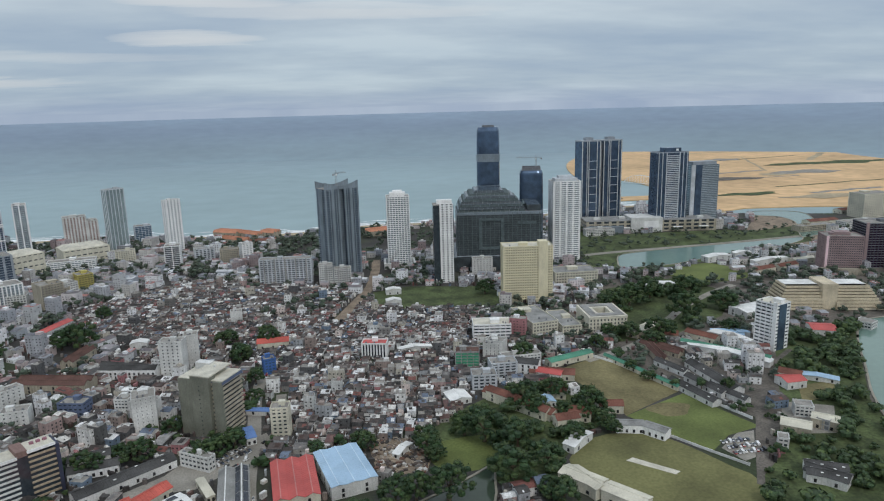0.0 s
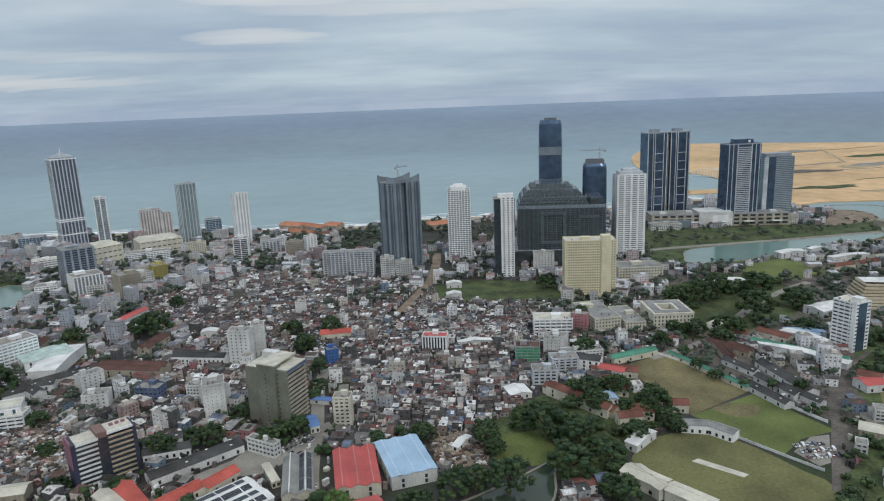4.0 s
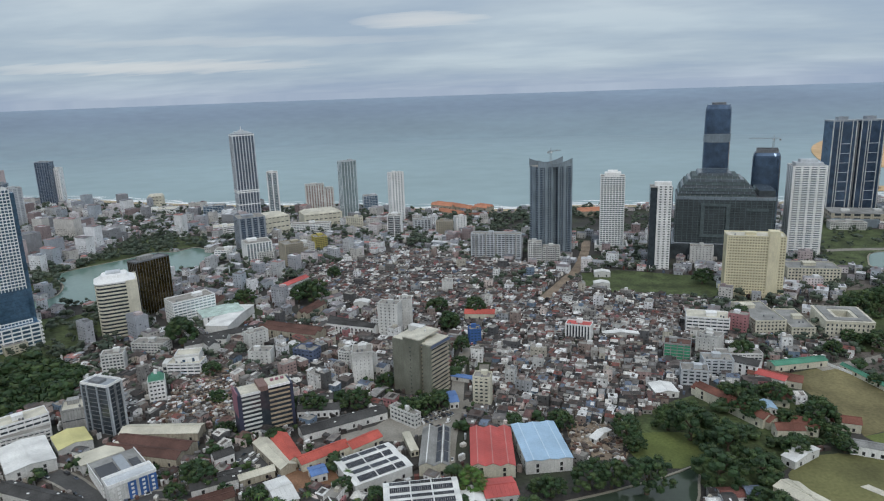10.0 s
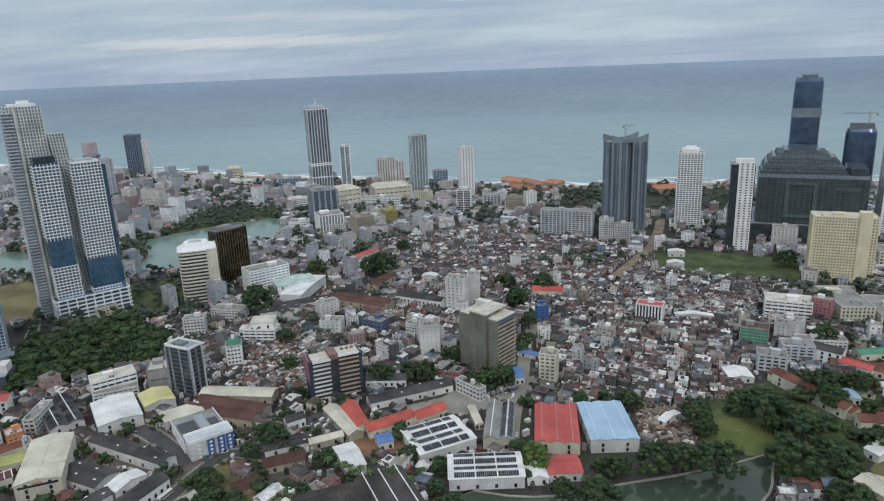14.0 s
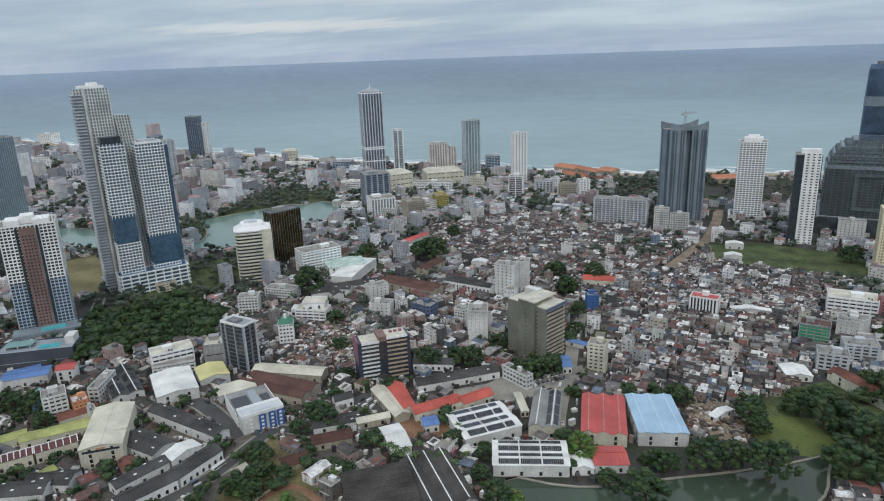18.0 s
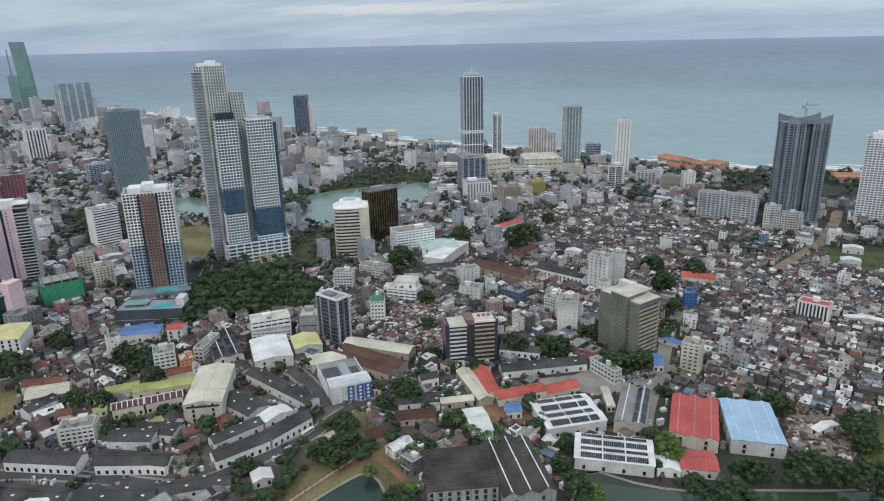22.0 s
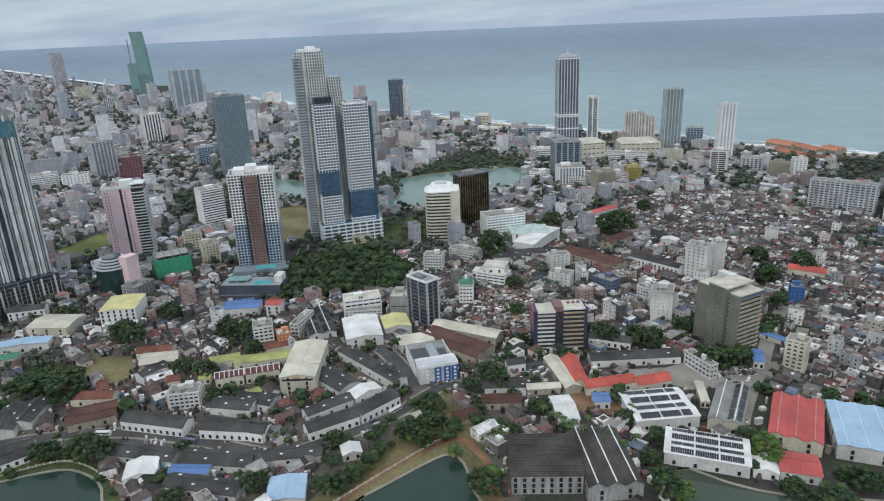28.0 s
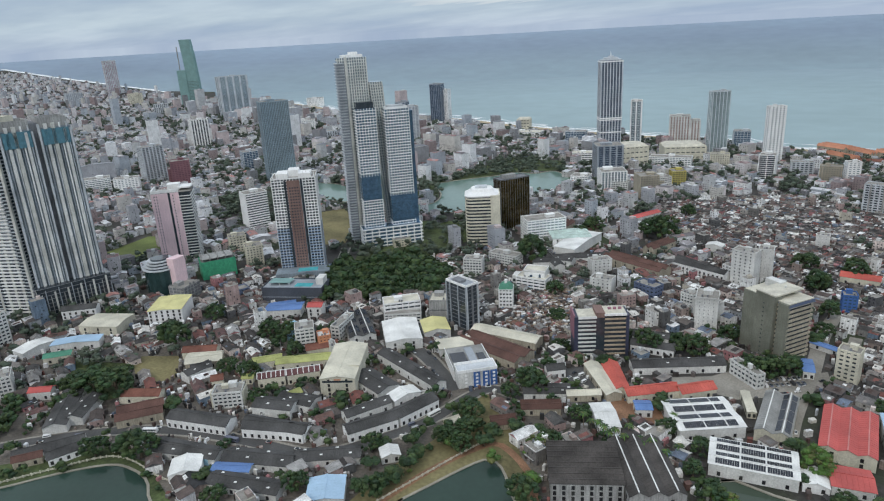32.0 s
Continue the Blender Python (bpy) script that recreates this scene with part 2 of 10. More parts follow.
FAR_WALLS = material("mixed_hazed_far_render", [(0.8, 0.81, 0.83), (0.42, 0.43, 0.46), (0.56, 0.54, 0.52), (0.76, 0.77, 0.78), (0.38, 0.4, 0.44), (0.54, 0.46, 0.46), (0.7, 0.66, 0.67), (0.42, 0.46, 0.51), (0.28, 0.285, 0.3), (0.52, 0.53, 0.54), (0.3, 0.24, 0.24), (0.6, 0.58, 0.55)], 0.85, grain=(0.1, 1.0), depth=(0.18, 0.2), streak=0.15)
SKY_PAINT = material("sky_blue_paint", (0.36, 0.58, 0.72), 0.75, streak=0.1)
ORANGE_PAINT = material("faded_orange_paint", (0.6, 0.27, 0.15), 0.75, streak=0.1)
RUBBLE = material("broken_boards_and_rubble", [(0.22, 0.16, 0.12), (0.13, 0.1, 0.085), (0.32, 0.27, 0.22), (0.08, 0.065, 0.06), (0.42, 0.35, 0.27), (0.18, 0.1, 0.075), (0.24, 0.23, 0.22), (0.055, 0.05, 0.048), (0.55, 0.53, 0.5), (0.1, 0.08, 0.07)], 0.95, grain=(0.2, 1.8), depth=(0.3, 0.35))
OPENING = material("dark_window_openings", [(0.02, 0.022, 0.026), (0.035, 0.035, 0.035), (0.012, 0.012, 0.015)], 0.5, depth=(0.2, 0.2), bump=0)

LEAVES = material("tropical_leaves", [(0.038, 0.078, 0.027), (0.025, 0.056, 0.023), (0.058, 0.094, 0.03), (0.032, 0.068, 0.025), (0.052, 0.08, 0.026)], 0.7, 0, (0.15, 0.9), (0.45, 0.4), 0.3)
LEAVES_EAST = material("mid_green_leaves", [(0.06, 0.1, 0.04), (0.045, 0.082, 0.034), (0.085, 0.125, 0.042), (0.055, 0.088, 0.04)], 0.7, 0, (0.15, 0.9), (0.45, 0.4), 0.3)
LEAVES_LIGHT = material("yellow_green_leaves", [(0.09, 0.18, 0.035), (0.075, 0.15, 0.032), (0.13, 0.14, 0.045)], 0.7, 0, (0.15, 0.9), (0.4, 0.4), 0.3)
# leaf green greyed and lightened: distance haze put into the colour
LEAVES_HAZED = material("hazed_olive_leaves", [(0.085, 0.115, 0.08), (0.066, 0.092, 0.068), (0.1, 0.12, 0.085)], 0.8, 0, (0.15, 0.9), (0.4, 0.35), 0.2)
BARK = material("grey_brown_bark", (0.12, 0.09, 0.065), 0.95)
GRASS = material("mown_grass", (0.135, 0.165, 0.05), 0.95, 0, (0.025, 0.5), (0.35, 0.2), 0.2)
OVAL_GRASS = material("sun_worn_cricket_grass", (0.165, 0.162, 0.066), 0.95, 0, (0.02, 0.4), (0.4, 0.2), 0.2)
DRY_GRASS = material("worn_dry_grass", (0.19, 0.165, 0.08), 0.95, 0, (0.03, 0.4), (0.45, 0.25), 0.2)
SCRUB_GREEN = material("rough_scrub", (0.08, 0.105, 0.04), 0.95, 0, (0.045, 0.35), (0.6, 0.45), 0.4)
ASPHALT = material("worn_asphalt", (0.085, 0.084, 0.083), 0.9, 0, (0.05, 0.8), (0.3, 0.2))
PAVING = material("dusty_paving", (0.29, 0.27, 0.235), 0.9, 0, (0.05, 0.8), (0.3, 0.25))
TAN_EARTH = material("trodden_tan_earth", (0.27, 0.21, 0.155), 0.95, 0, (0.06, 0.6), (0.4, 0.35), 0.2)
RED_EARTH = material("red_earth", (0.27, 0.15, 0.09), 0.95, 0, (0.08, 0.9), (0.35, 0.3))
SAND = material("reclaimed_sand", (0.64, 0.43, 0.235), 0.95, 0, (0.0035, 0.03), (0.24, 0.18), 0.1)
BEACH = material("beach_sand", (0.4, 0.33, 0.22), 0.95, 0, (0.01, 0.1), (0.2, 0.2))
FOAM = material("white_surf", (0.85, 0.87, 0.87), 0.8, 0, (0.02, 0.15), (0.3, 0.25))
EMBANK = material("stone_embankment", (0.3, 0.28, 0.23), 0.9)
POND_PALE = material("murky_pond_water", (0.055, 0.078, 0.055), 0.06, 0, (0.02, 0.3), (0.25, 0.06), 0.02, spec=0.3)
DUST = material("dusty_yard_ground", (0.145, 0.128, 0.11), 0.95, 0, (0.05, 0.5), (0.45, 0.35), 0.2)
PALE_RED = sheet("faded_red_ridge", (0.55, 0.22, 0.2))
LAKE = material("green_lake_water", (0.15, 0.235, 0.2), 0.14, 0, (0.01, 0.15), (0.12, 0.06), 0.03, spec=0.35)
POND = material("dark_pond_water", (0.03, 0.056, 0.045), 0.12, 0, (0.02, 0.3), (0.25, 0.06), 0.02, spec=0.18)

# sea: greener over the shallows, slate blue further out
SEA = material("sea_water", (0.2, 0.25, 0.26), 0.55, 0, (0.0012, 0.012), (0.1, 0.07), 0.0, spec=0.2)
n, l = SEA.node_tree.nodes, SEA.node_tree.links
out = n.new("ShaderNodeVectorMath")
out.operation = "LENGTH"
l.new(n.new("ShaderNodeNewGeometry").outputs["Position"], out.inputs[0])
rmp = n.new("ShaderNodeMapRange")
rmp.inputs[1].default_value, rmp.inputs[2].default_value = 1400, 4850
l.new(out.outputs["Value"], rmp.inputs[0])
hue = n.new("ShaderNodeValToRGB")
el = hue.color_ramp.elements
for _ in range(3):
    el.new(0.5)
# last stop paled towards the sky, so the horizon softens as in haze
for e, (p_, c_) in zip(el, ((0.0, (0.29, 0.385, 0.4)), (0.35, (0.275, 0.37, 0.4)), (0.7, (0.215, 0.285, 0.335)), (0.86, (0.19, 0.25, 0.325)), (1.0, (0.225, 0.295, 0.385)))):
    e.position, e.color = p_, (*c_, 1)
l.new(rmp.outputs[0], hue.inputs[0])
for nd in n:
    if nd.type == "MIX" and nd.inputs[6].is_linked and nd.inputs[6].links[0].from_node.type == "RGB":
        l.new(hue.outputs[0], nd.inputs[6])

# city ground: dust, asphalt and patches of green
GROUND = material("city_ground", (0.06, 0.058, 0.053), 0.95, 0, (0.02, 0.4), (0.4, 0.3), 0.2)
n, l = GROUND.node_tree.nodes, GROUND.node_tree.links
noi, rmp, mix = n.new("ShaderNodeTexNoise"), n.new("ShaderNodeMapRange"), n.new("ShaderNodeMix")
noi.inputs["Scale"].default_value, noi.inputs["Detail"].default_value = 0.012, 4
l.new(n.new("ShaderNodeNewGeometry").outputs["Position"], noi.inputs["Vector"])
rmp.inputs[1].default_value, rmp.inputs[2].default_value = 0.5, 0.64
l.new(noi.outputs[0], rmp.inputs[0]), l.new(rmp.outputs[0], mix.inputs[0])
mix.data_type = "RGBA"
mix.inputs[6].default_value, mix.inputs[7].default_value = (0.062, 0.058, 0.054, 1), (0.042, 0.056, 0.026, 1)
for nd in list(n):
    if nd.type == "MIX" and nd != mix and nd.inputs[6].is_linked and nd.inputs[6].links[0].from_node.type == "RGB":
        l.new(mix.outputs[2], nd.inputs[6])

# ---- mesh helpers ----


def box(bm, x0, x1, y0, y1, z0, z1):
    v = [bm.verts.new(c) for c in ((x0, y0, z0), (x1, y0, z0), (x1, y1, z0), (x0, y1, z0), (x0, y0, z1), (x1, y0, z1), (x1, y1, z1), (x0, y1, z1))]
    for f in ((3, 2, 1, 0), (4, 5, 6, 7), (0, 1, 5, 4), (1, 2, 6, 5), (2, 3, 7, 6), (3, 0, 4, 7)):
        bm.faces.new([v[i] for i in f])


def boxes(*spans):
    bm = bmesh.new()
    for s_ in spans:
        box(bm, *s_)
    return bm


def ring(w, d, z0, z1, t, out=0.0):
    """A rectangular ring w by d, t thick, as four boxes."""
    bm = bmesh.new()
    a, b = w / 2 + out, d / 2 + out
    box(bm, -a, a, -b, -b + t, z0, z1), box(bm, -a, a, b - t, b, z0, z1)
    box(bm, -a, -a + t, -b + t, b - t, z0, z1), box(bm, a - t, a, -b + t, b - t, z0, z1)
    return bm


def drum(bm, x, y, z0, z1, r0, r1=None, n=12):
    r1 = r0 if r1 is None else r1
    lo = [bm.verts.new((x + r0 * math.cos(i * math.tau / n), y + r0 * math.sin(i * math.tau / n), z0)) for i in range(n)]
    hi = [bm.verts.new((x + r1 * math.cos(i * math.tau / n), y + r1 * math.sin(i * math.tau / n), z1)) for i in range(n)]
    for i in range(n):
        bm.faces.new((lo[i], lo[(i + 1) % n], hi[(i + 1) % n], hi[i]))
    bm.faces.new(hi), bm.faces.new(lo[::-1])


def loft(bm, rings, cap=True):
    rows = [[bm.verts.new(c) for c in r_] for r_ in rings]
    for a, b in zip(rows, rows[1:]):
        for i in range(len(a)):
            bm.faces.new((a[i], a[(i + 1) % len(a)], b[(i + 1) % len(a)], b[i]))
    if cap:
        bm.faces.new(rows[-1]), bm.faces.new(rows[0][::-1])


def mesh_of(bm, mat, name="part"):
    m = bpy.data.meshes.new(name)
    bm.to_mesh(m)
    bm.free()
    m.materials.append(mat)
    return m


def part(name, bm, mat, parent, label="", at=None):
    """One mesh object under a thing or part; bm may be a mesh that alike pieces share."""
    m = bm if isinstance(bm, bpy.types.Mesh) else mesh_of(bm, mat, name)
    ob = new(name, m)
    ob.parent = parent
    if at:
        ob.location = at
    return tagged(ob, label)


def thing(name, m, label, category, group=""):
    ob = new(name)
    ob.empty_display_size = 1
    ob.matrix_world = m
    return tagged(ob, label, category, group)


def structure(name, bm, mat, label="", category=""):
    return tagged(new(name, mesh_of(bm, mat, name)), label, category, kind="structure")


def outline(pts, z, skirt=0.0):
    bm = bmesh.new()
    v = [bm.verts.new((x, y, z)) for x, y in pts]
    f = bm.faces.new(v)
    if f.normal.z < 0:
        f.normal_update()
    bm.normal_update()
    if f.normal.z < 0:
        f.normal_flip()
    if skirt:
        lo = [bm.verts.new((x, y, z - skirt)) for x, y in pts]
        for i in range(len(v)):
            bm.faces.new((v[i], v[(i + 1) % len(v)], lo[(i + 1) % len(v)], lo[i]))
    bmesh.ops.triangulate(bm, faces=bm.faces[:])
    return bm


def smooth_line(pts, step=6.0, closed=False):
    """Points along a gently rounded line through pts."""
    p = [Vector((x, y)) for x, y in pts]
    out_, count = [], len(p)
    for i in range(count if closed else count - 1):
        a, b = p[i], p[(i + 1) % count]
        c0 = p[i - 1] if (closed or i > 0) else a
        c1 = p[(i + 2) % count] if (closed or i + 2 < count) else b
        k = max(2, int((b - a).length / step))
        for j in range(k):
            t = j / k
            out_.append(0.5 * ((2 * a) + (b - c0) * t + (2 * c0 - 5 * a + 4 * b - c1) * t * t + (3 * a - c0 - 3 * b + c1) * t ** 3))
    if not closed:
        out_.append(p[-1])
    return [(q.x, q.y) for q in out_]


def ribbon(pts, width, z0, z1=None):
    """A band along a line; with z1 a solid of that height."""
    bm = bmesh.new()
    p = [Vector(q) for q in pts]
    rows = []
    for i, q in enumerate(p):
        t = (p[min(i + 1, len(p) - 1)] - p[max(i - 1, 0)]).normalized()
        s_ = Vector((-t.y, t.x)) * width / 2
        row = [bm.verts.new((*(q + s_), z0)), bm.verts.new((*(q - s_), z0))]
        if z1 is not None:
            row += [bm.verts.new((*(q - s_), z1)), bm.verts.new((*(q + s_), z1))]
        rows.append(row)
    for a, b in zip(rows, rows[1:]):
        if z1 is None:
            bm.faces.new((a[0], a[1], b[1], b[0]))
        else:
            for i in range(4):
                bm.faces.new((a[i], a[(i + 1) % 4], b[(i + 1) % 4], b[i]))
    bmesh.ops.recalc_face_normals(bm, faces=bm.faces[:])
    if z1 is None:
        for f in bm.faces:
            if f.normal.z < 0:
                f.normal_flip()
    return bm


def inside(pts, poly):
    """Which of the points (n, 2) lie in the polygon."""
    x, y = pts[:, 0], pts[:, 1]
    hit = np.zeros(len(pts), bool)
    for (x0, y0), (x1, y1) in zip(poly, poly[1:] + poly[:1]):
        c = (y0 > y) != (y1 > y)
        with np.errstate(divide="ignore", invalid="ignore"):
            hit ^= c & (x < (x1 - x0) * (y - y0) / (y1 - y0 + 1e-12) + x0)
    return hit


FLAT = 3500.0


RISE = 0.155


def far_place(d):
    """The ground drawn in: past FLAT metres it is brought nearer and rises evenly, up to the horizon."""
    if d <= FLAT:
        return d, 0.0
    r_ = (250 + FLAT * RISE) / (RISE + 250 / d)
    return r_, RISE * (r_ - FLAT)


# ---- plan of the ground, in metres ----
COAST = [(-3603, 1977), (-2725, 1820), (-2201, 1729), (-1727, 1594), (-1248, 1555), (-1008, 1498), (-815, 1459), (-591, 1439), (-410, 1443), (-347, 1399), (-75, 1376), (69, 1420), (203, 1413), (384, 1423), (621, 1479), (730, 1498), (870, 1342)]
COAST_FAR = [(120615, -28179), (-14177, 4599), (-7408, 2887), (-4960, 2301), (-3603, 1977)]
PORT_LAND = [(969, 2644), (1234, 3095), (1484, 3262), (1881, 3323), (2228, 3322), (2527, 3179), (2270, 2706), (2175, 2239), (2149, 1876), (1402, 1235), (1148, 1351), (945, 1388), (850, 1400), (939, 1857), (926, 2027), (822, 2107)]
SPIT = [(745, 1664), (863, 1656), (828, 1588), (715, 1596)]
LAKE_SOUTH = [(-844, 680), (-779, 689), (-701, 698), (-615, 703), (-569, 738), (-566, 806), (-561, 853), (-530, 877), (-521, 933), (-537, 985), (-593, 1031), (-615, 999), (-652, 993), (-668, 954), (-714, 882), (-722, 848), (-669, 799), (-644, 751), (-664, 729), (-744, 756), (-856, 774), (-928, 758)]
LAKE_EAST = [(537, 581), (580, 624), (620, 635), (708, 626), (453, 360), (419, 402), (442, 454), (486, 513)]
LAKE_NORTH = [(464, 1011), (493, 1024), (560, 1035), (658, 1048), (777, 1061), (840, 1070), (817, 1034), (718, 988), (621, 966), (549, 942), (504, 929), (437, 932), (442, 967)]
CANAL = [(933, 1344), (1022, 1302), (952, 1157), (906, 1088), (843, 1059), (876, 1118), (931, 1200), (940, 1266), (903, 1299)]
POND_LEFT = [(-453, 54), (-432, 83), (-417, 110), (-400, 133), (-386, 140), (-366, 141), (-349, 134), (-315, 113), (-387, 37)]
POND_MID = [(-225, 209), (-219, 236), (-210, 268), (-204, 276), (-194, 274), (-179, 260), (-155, 229), (-221, 167)]
POND_RIGHT = [(-86, 335), (-59, 339), (-33, 344), (13, 367), (38, 379), (69, 396), (89, 409), (101, 416), (98, 398), (85, 362), (28, 306), (-71, 282)]
FIELD_FAR = [(201, 570), (253, 594), (290, 501), (225, 467), (225, 495)]
FIELD_MID = [(225, 467), (291, 496), (318, 428), (286, 420), (260, 400), (243, 432)]
FIELD_OVAL = [(156, 412), (184, 438), (212, 440), (241, 423), (263, 379), (270, 360), (242, 323), (170, 341), (158, 386)]
PITCH_STRIP = [(195, 402), (201, 405), (225, 381), (220, 378)]
PARK = [(484, 892), (571, 925), (594, 850), (563, 826), (498, 822), (481, 859)]
FIELD_LEFT = [(-862, 347), (-884, 416), (-868, 431), (-794, 389), (-798, 354), (-820, 336)]
FIELD_BACK = [(-765, 620), (-745, 660), (-663, 601), (-612, 536), (-631, 520), (-711, 568)]
VACANT = [(42, 815), (48, 890), (100, 908), (206, 880), (219, 842), (202, 790), (139, 788)]
SCRUB = [(60, 452), (101, 461), (123, 449), (90, 412), (63, 419)]
LOT = [(-156, 430), (-129, 450), (-120, 466), (-97, 466), (-79, 486), (-63, 501), (-60, 492), (-70, 480), (-86, 450), (-102, 438), (-110, 428), (-128, 426), (-143, 417)]
RUIN = [(-304, 440), (-318, 477), (-320, 534), (-290, 537), (-264, 495), (-245, 446), (-276, 448)]
ROAD_SCHOOL = [(-338, 363), (-318, 355), (-296, 343), (-272, 331)]
YARD = [(-178, 379), (-161, 394), (-141, 386), (-132, 371), (-163, 358)]
TREES_PARK = [(-554, 447), (-499, 391), (-479, 398), (-439, 428), (-406, 468), (-428, 518), (-464, 542), (-498, 530), (-539, 494)]
TREES_FIELD = [(103, 513), (145, 539), (194, 528), (210, 468), (180, 441), (152, 413), (147, 388), (103, 384), (91, 415), (71, 443), (53, 466)]
TREES_LAKE = [(370, 476), (444, 586), (492, 610), (567, 621), (484, 514), (435, 450), (405, 387), (416, 352), (340, 281), (232, 303), (272, 361), (320, 397)]
CANAL_BANK = [(713, 1060), (869, 1248), (905, 1299), (940, 1266), (1022, 1302), (985, 1225), (925, 1100), (870, 1030), (775, 975), (720, 985)]
LAWN_LAKE = [(397, 489), (433, 491), (417, 465), (378, 458)]
COURT_LAKE = [(362, 464), (398, 447), (367, 406), (327, 413)]
TREES_NORTH = [(306, 718), (348, 823), (483, 858), (512, 765), (445, 683), (344, 628), (280, 629)]
TREES_LANE = [(258, 605), (328, 597), (352, 492), (327, 447), (296, 517)]
TREES_COAST = [(-102, 1144), (-104, 1324), (-21, 1329), (210, 1375), (176, 1158), (42, 1125)]
TREES_LAGOON = [(-692, 766), (-760, 845), (-725, 896), (-745, 1105), (-628, 1124), (-589, 1054), (-677, 949), (-711, 844), (-660, 782)]
TREES_SHORE = [(-596, 663), (-537, 695), (-480, 644), (-483, 590), (-475, 524), (-532, 469), (-581, 533), (-559, 572)]
TREES_WEST = [(-526, 161), (-574, 186), (-528, 210), (-472, 188), (-484, 168)]
TREES_POND = [(-270, 221), (-266, 252), (-254, 283), (-275, 302), (-259, 341), (-228, 317), (-219, 285), (-234, 264), (-233, 222), (-242, 204)]
TREES_BANK = [(-36, 345), (-28, 385), (12, 405), (72, 427), (82, 405), (38, 382), (13, 370), (-7, 334), (-31, 326)]
TREES_SOUTH = [(-975, 579), (-1012, 649), (-914, 746), (-911, 797), (-873, 775), (-867, 699), (-727, 565), (-785, 502)]
TREES_CORNER = [(-505, 86), (-567, 104), (-547, 132), (-481, 119), (-471, 102)]
DENSE = [(-227, 1023), (-106, 974), (31, 892), (84, 810), (186, 772), (148, 640), (120, 545), (80, 468), (-24, 472), (-62, 481), (-77, 645), (-159, 680), (-265, 757), (-344, 882)]
ROAD_MAIN = [(-56, 351), (-66, 401), (-70, 443), (-72, 494), (-78, 576), (-73, 668)]
ROAD_YARD = [(-110, 429), (-80, 458), (-55, 499), (-56, 573)]
ROAD_POND = [(-496, 77), (-472, 113), (-436, 154), (-392, 184), (-342, 203), (-298, 218), (-280, 245), (-263, 288), (-259, 326), (-251, 347), (-215, 348)]
PATH_RED = [(-234, 201), (-228, 247), (-217, 283), (-207, 293), (-179, 280), (-160, 257)]
ROAD_NORTH = [(238, 586), (307, 619), (364, 671), (419, 724), (484, 772), (536, 802)]
ROAD_LAKE = [(372, 1012), (424, 1031), (512, 1040), (612, 1046), (735, 1057), (845, 1070)]
ROAD_DIRT = [(-2, 775), (17, 831), (40, 900), (49, 940), (60, 1020), (66, 1090)]
ROAD_EAST = [(268, 355), (327, 442), (390, 522), (448, 568)]
ROAD_WEST = [(-513, 402), (-558, 475), (-597, 524)]
WALL_FIELD = [(244, 602), (272, 556), (293, 503), (319, 440)]
WALL_OVAL = [(240, 431), (260, 400), (275, 378)]
FENCE_LEFT = [(-444, 69), (-437, 85), (-423, 112), (-408, 137), (-389, 145), (-356, 147), (-333, 156)]
FENCE_MID = [(-235, 203), (-228, 241), (-220, 281), (-217, 288)]
FIELD_ZONE = [(193, 565), (256, 601), (323, 433), (249, 322), (128, 347), (147, 414), (213, 462)]
NORTH_GREEN = [(373, 949), (434, 1092), (705, 1117), (934, 1170), (832, 1024), (707, 1002), (632, 951), (444, 903)]
BANK_GREEN = [(-247, 191), (-250, 235), (-246, 273), (-256, 343), (-213, 312), (-155, 257)]
BANK_LEFT = [(-480, 67), (-459, 92), (-419, 142), (-380, 150), (-324, 137), (-387, 42)]
EAST_TOWN = [(192, 647), (365, 864), (966, 974), (759, 604), (369, 308), (252, 333), (324, 443), (258, 605)]
ROWS_FRONT = [(-438, 55), (-733, 134), (-555, 263), (-438, 325), (-387, 358), (-266, 388), (-205, 368), (-146, 263)]
TREES_A = [(103, 451, 3.9), (90, 464, 2.7), (58, 446, 2.9), (62, 430, 1.9), (109, 396, 3.9), (123, 430, 3.5), (137, 406, 3.1), (12, 456, 2.3), (150, 504, 3.3), (154, 487, 2.8), (198, 476, 3.2), (192, 468, 2.1), (201, 453, 2.2), (175, 476, 1.8), (181, 513, 2.6), (128, 369, 2.3), (134, 361, 2.6), (169, 437, 2.6), (203, 444, 1.9)]
TREES_B = [(275, 529, 1.6), (270, 554, 1.6), (271, 586, 1.5), (202, 701, 2.9), (176, 597, 2.9), (290, 508, 1.4), (310, 499, 1.4), (331, 492, 1.6), (359, 521, 1.2), (440, 756, 4.2), (392, 759, 3.9), (357, 744, 4.1), (326, 724, 3.6), (459, 705, 4.2), (397, 685, 4.1), (338, 628, 3.8), (321, 611, 2.8), (309, 639, 2.8), (290, 648, 2.4), (262, 619, 2.2), (196, 845, 3.2), (418, 626, 2.5)]
TREES_C = [(-281, 739, 4.2), (-301, 744, 3.2), (-363, 723, 3.2), (-369, 705, 2.6), (-373, 597, 4.2), (-304, 528, 2.3), (-271, 475, 1.9), (-239, 424, 1.7), (-184, 467, 2.7), (-150, 473, 2.8), (-137, 515, 2.2), (-102, 464, 2.7), (-84, 480, 2.5), (-94, 476, 2.0), (-77, 560, 1.9), (-81, 602, 2.3), (-80, 544, 1.5), (-78, 715, 3.3), (-123, 713, 2.9), (-102, 663, 2.7), (-290, 852, 2.3), (-23, 456, 1.9), (-199, 419, 1.4), (-141, 387, 1.5)]
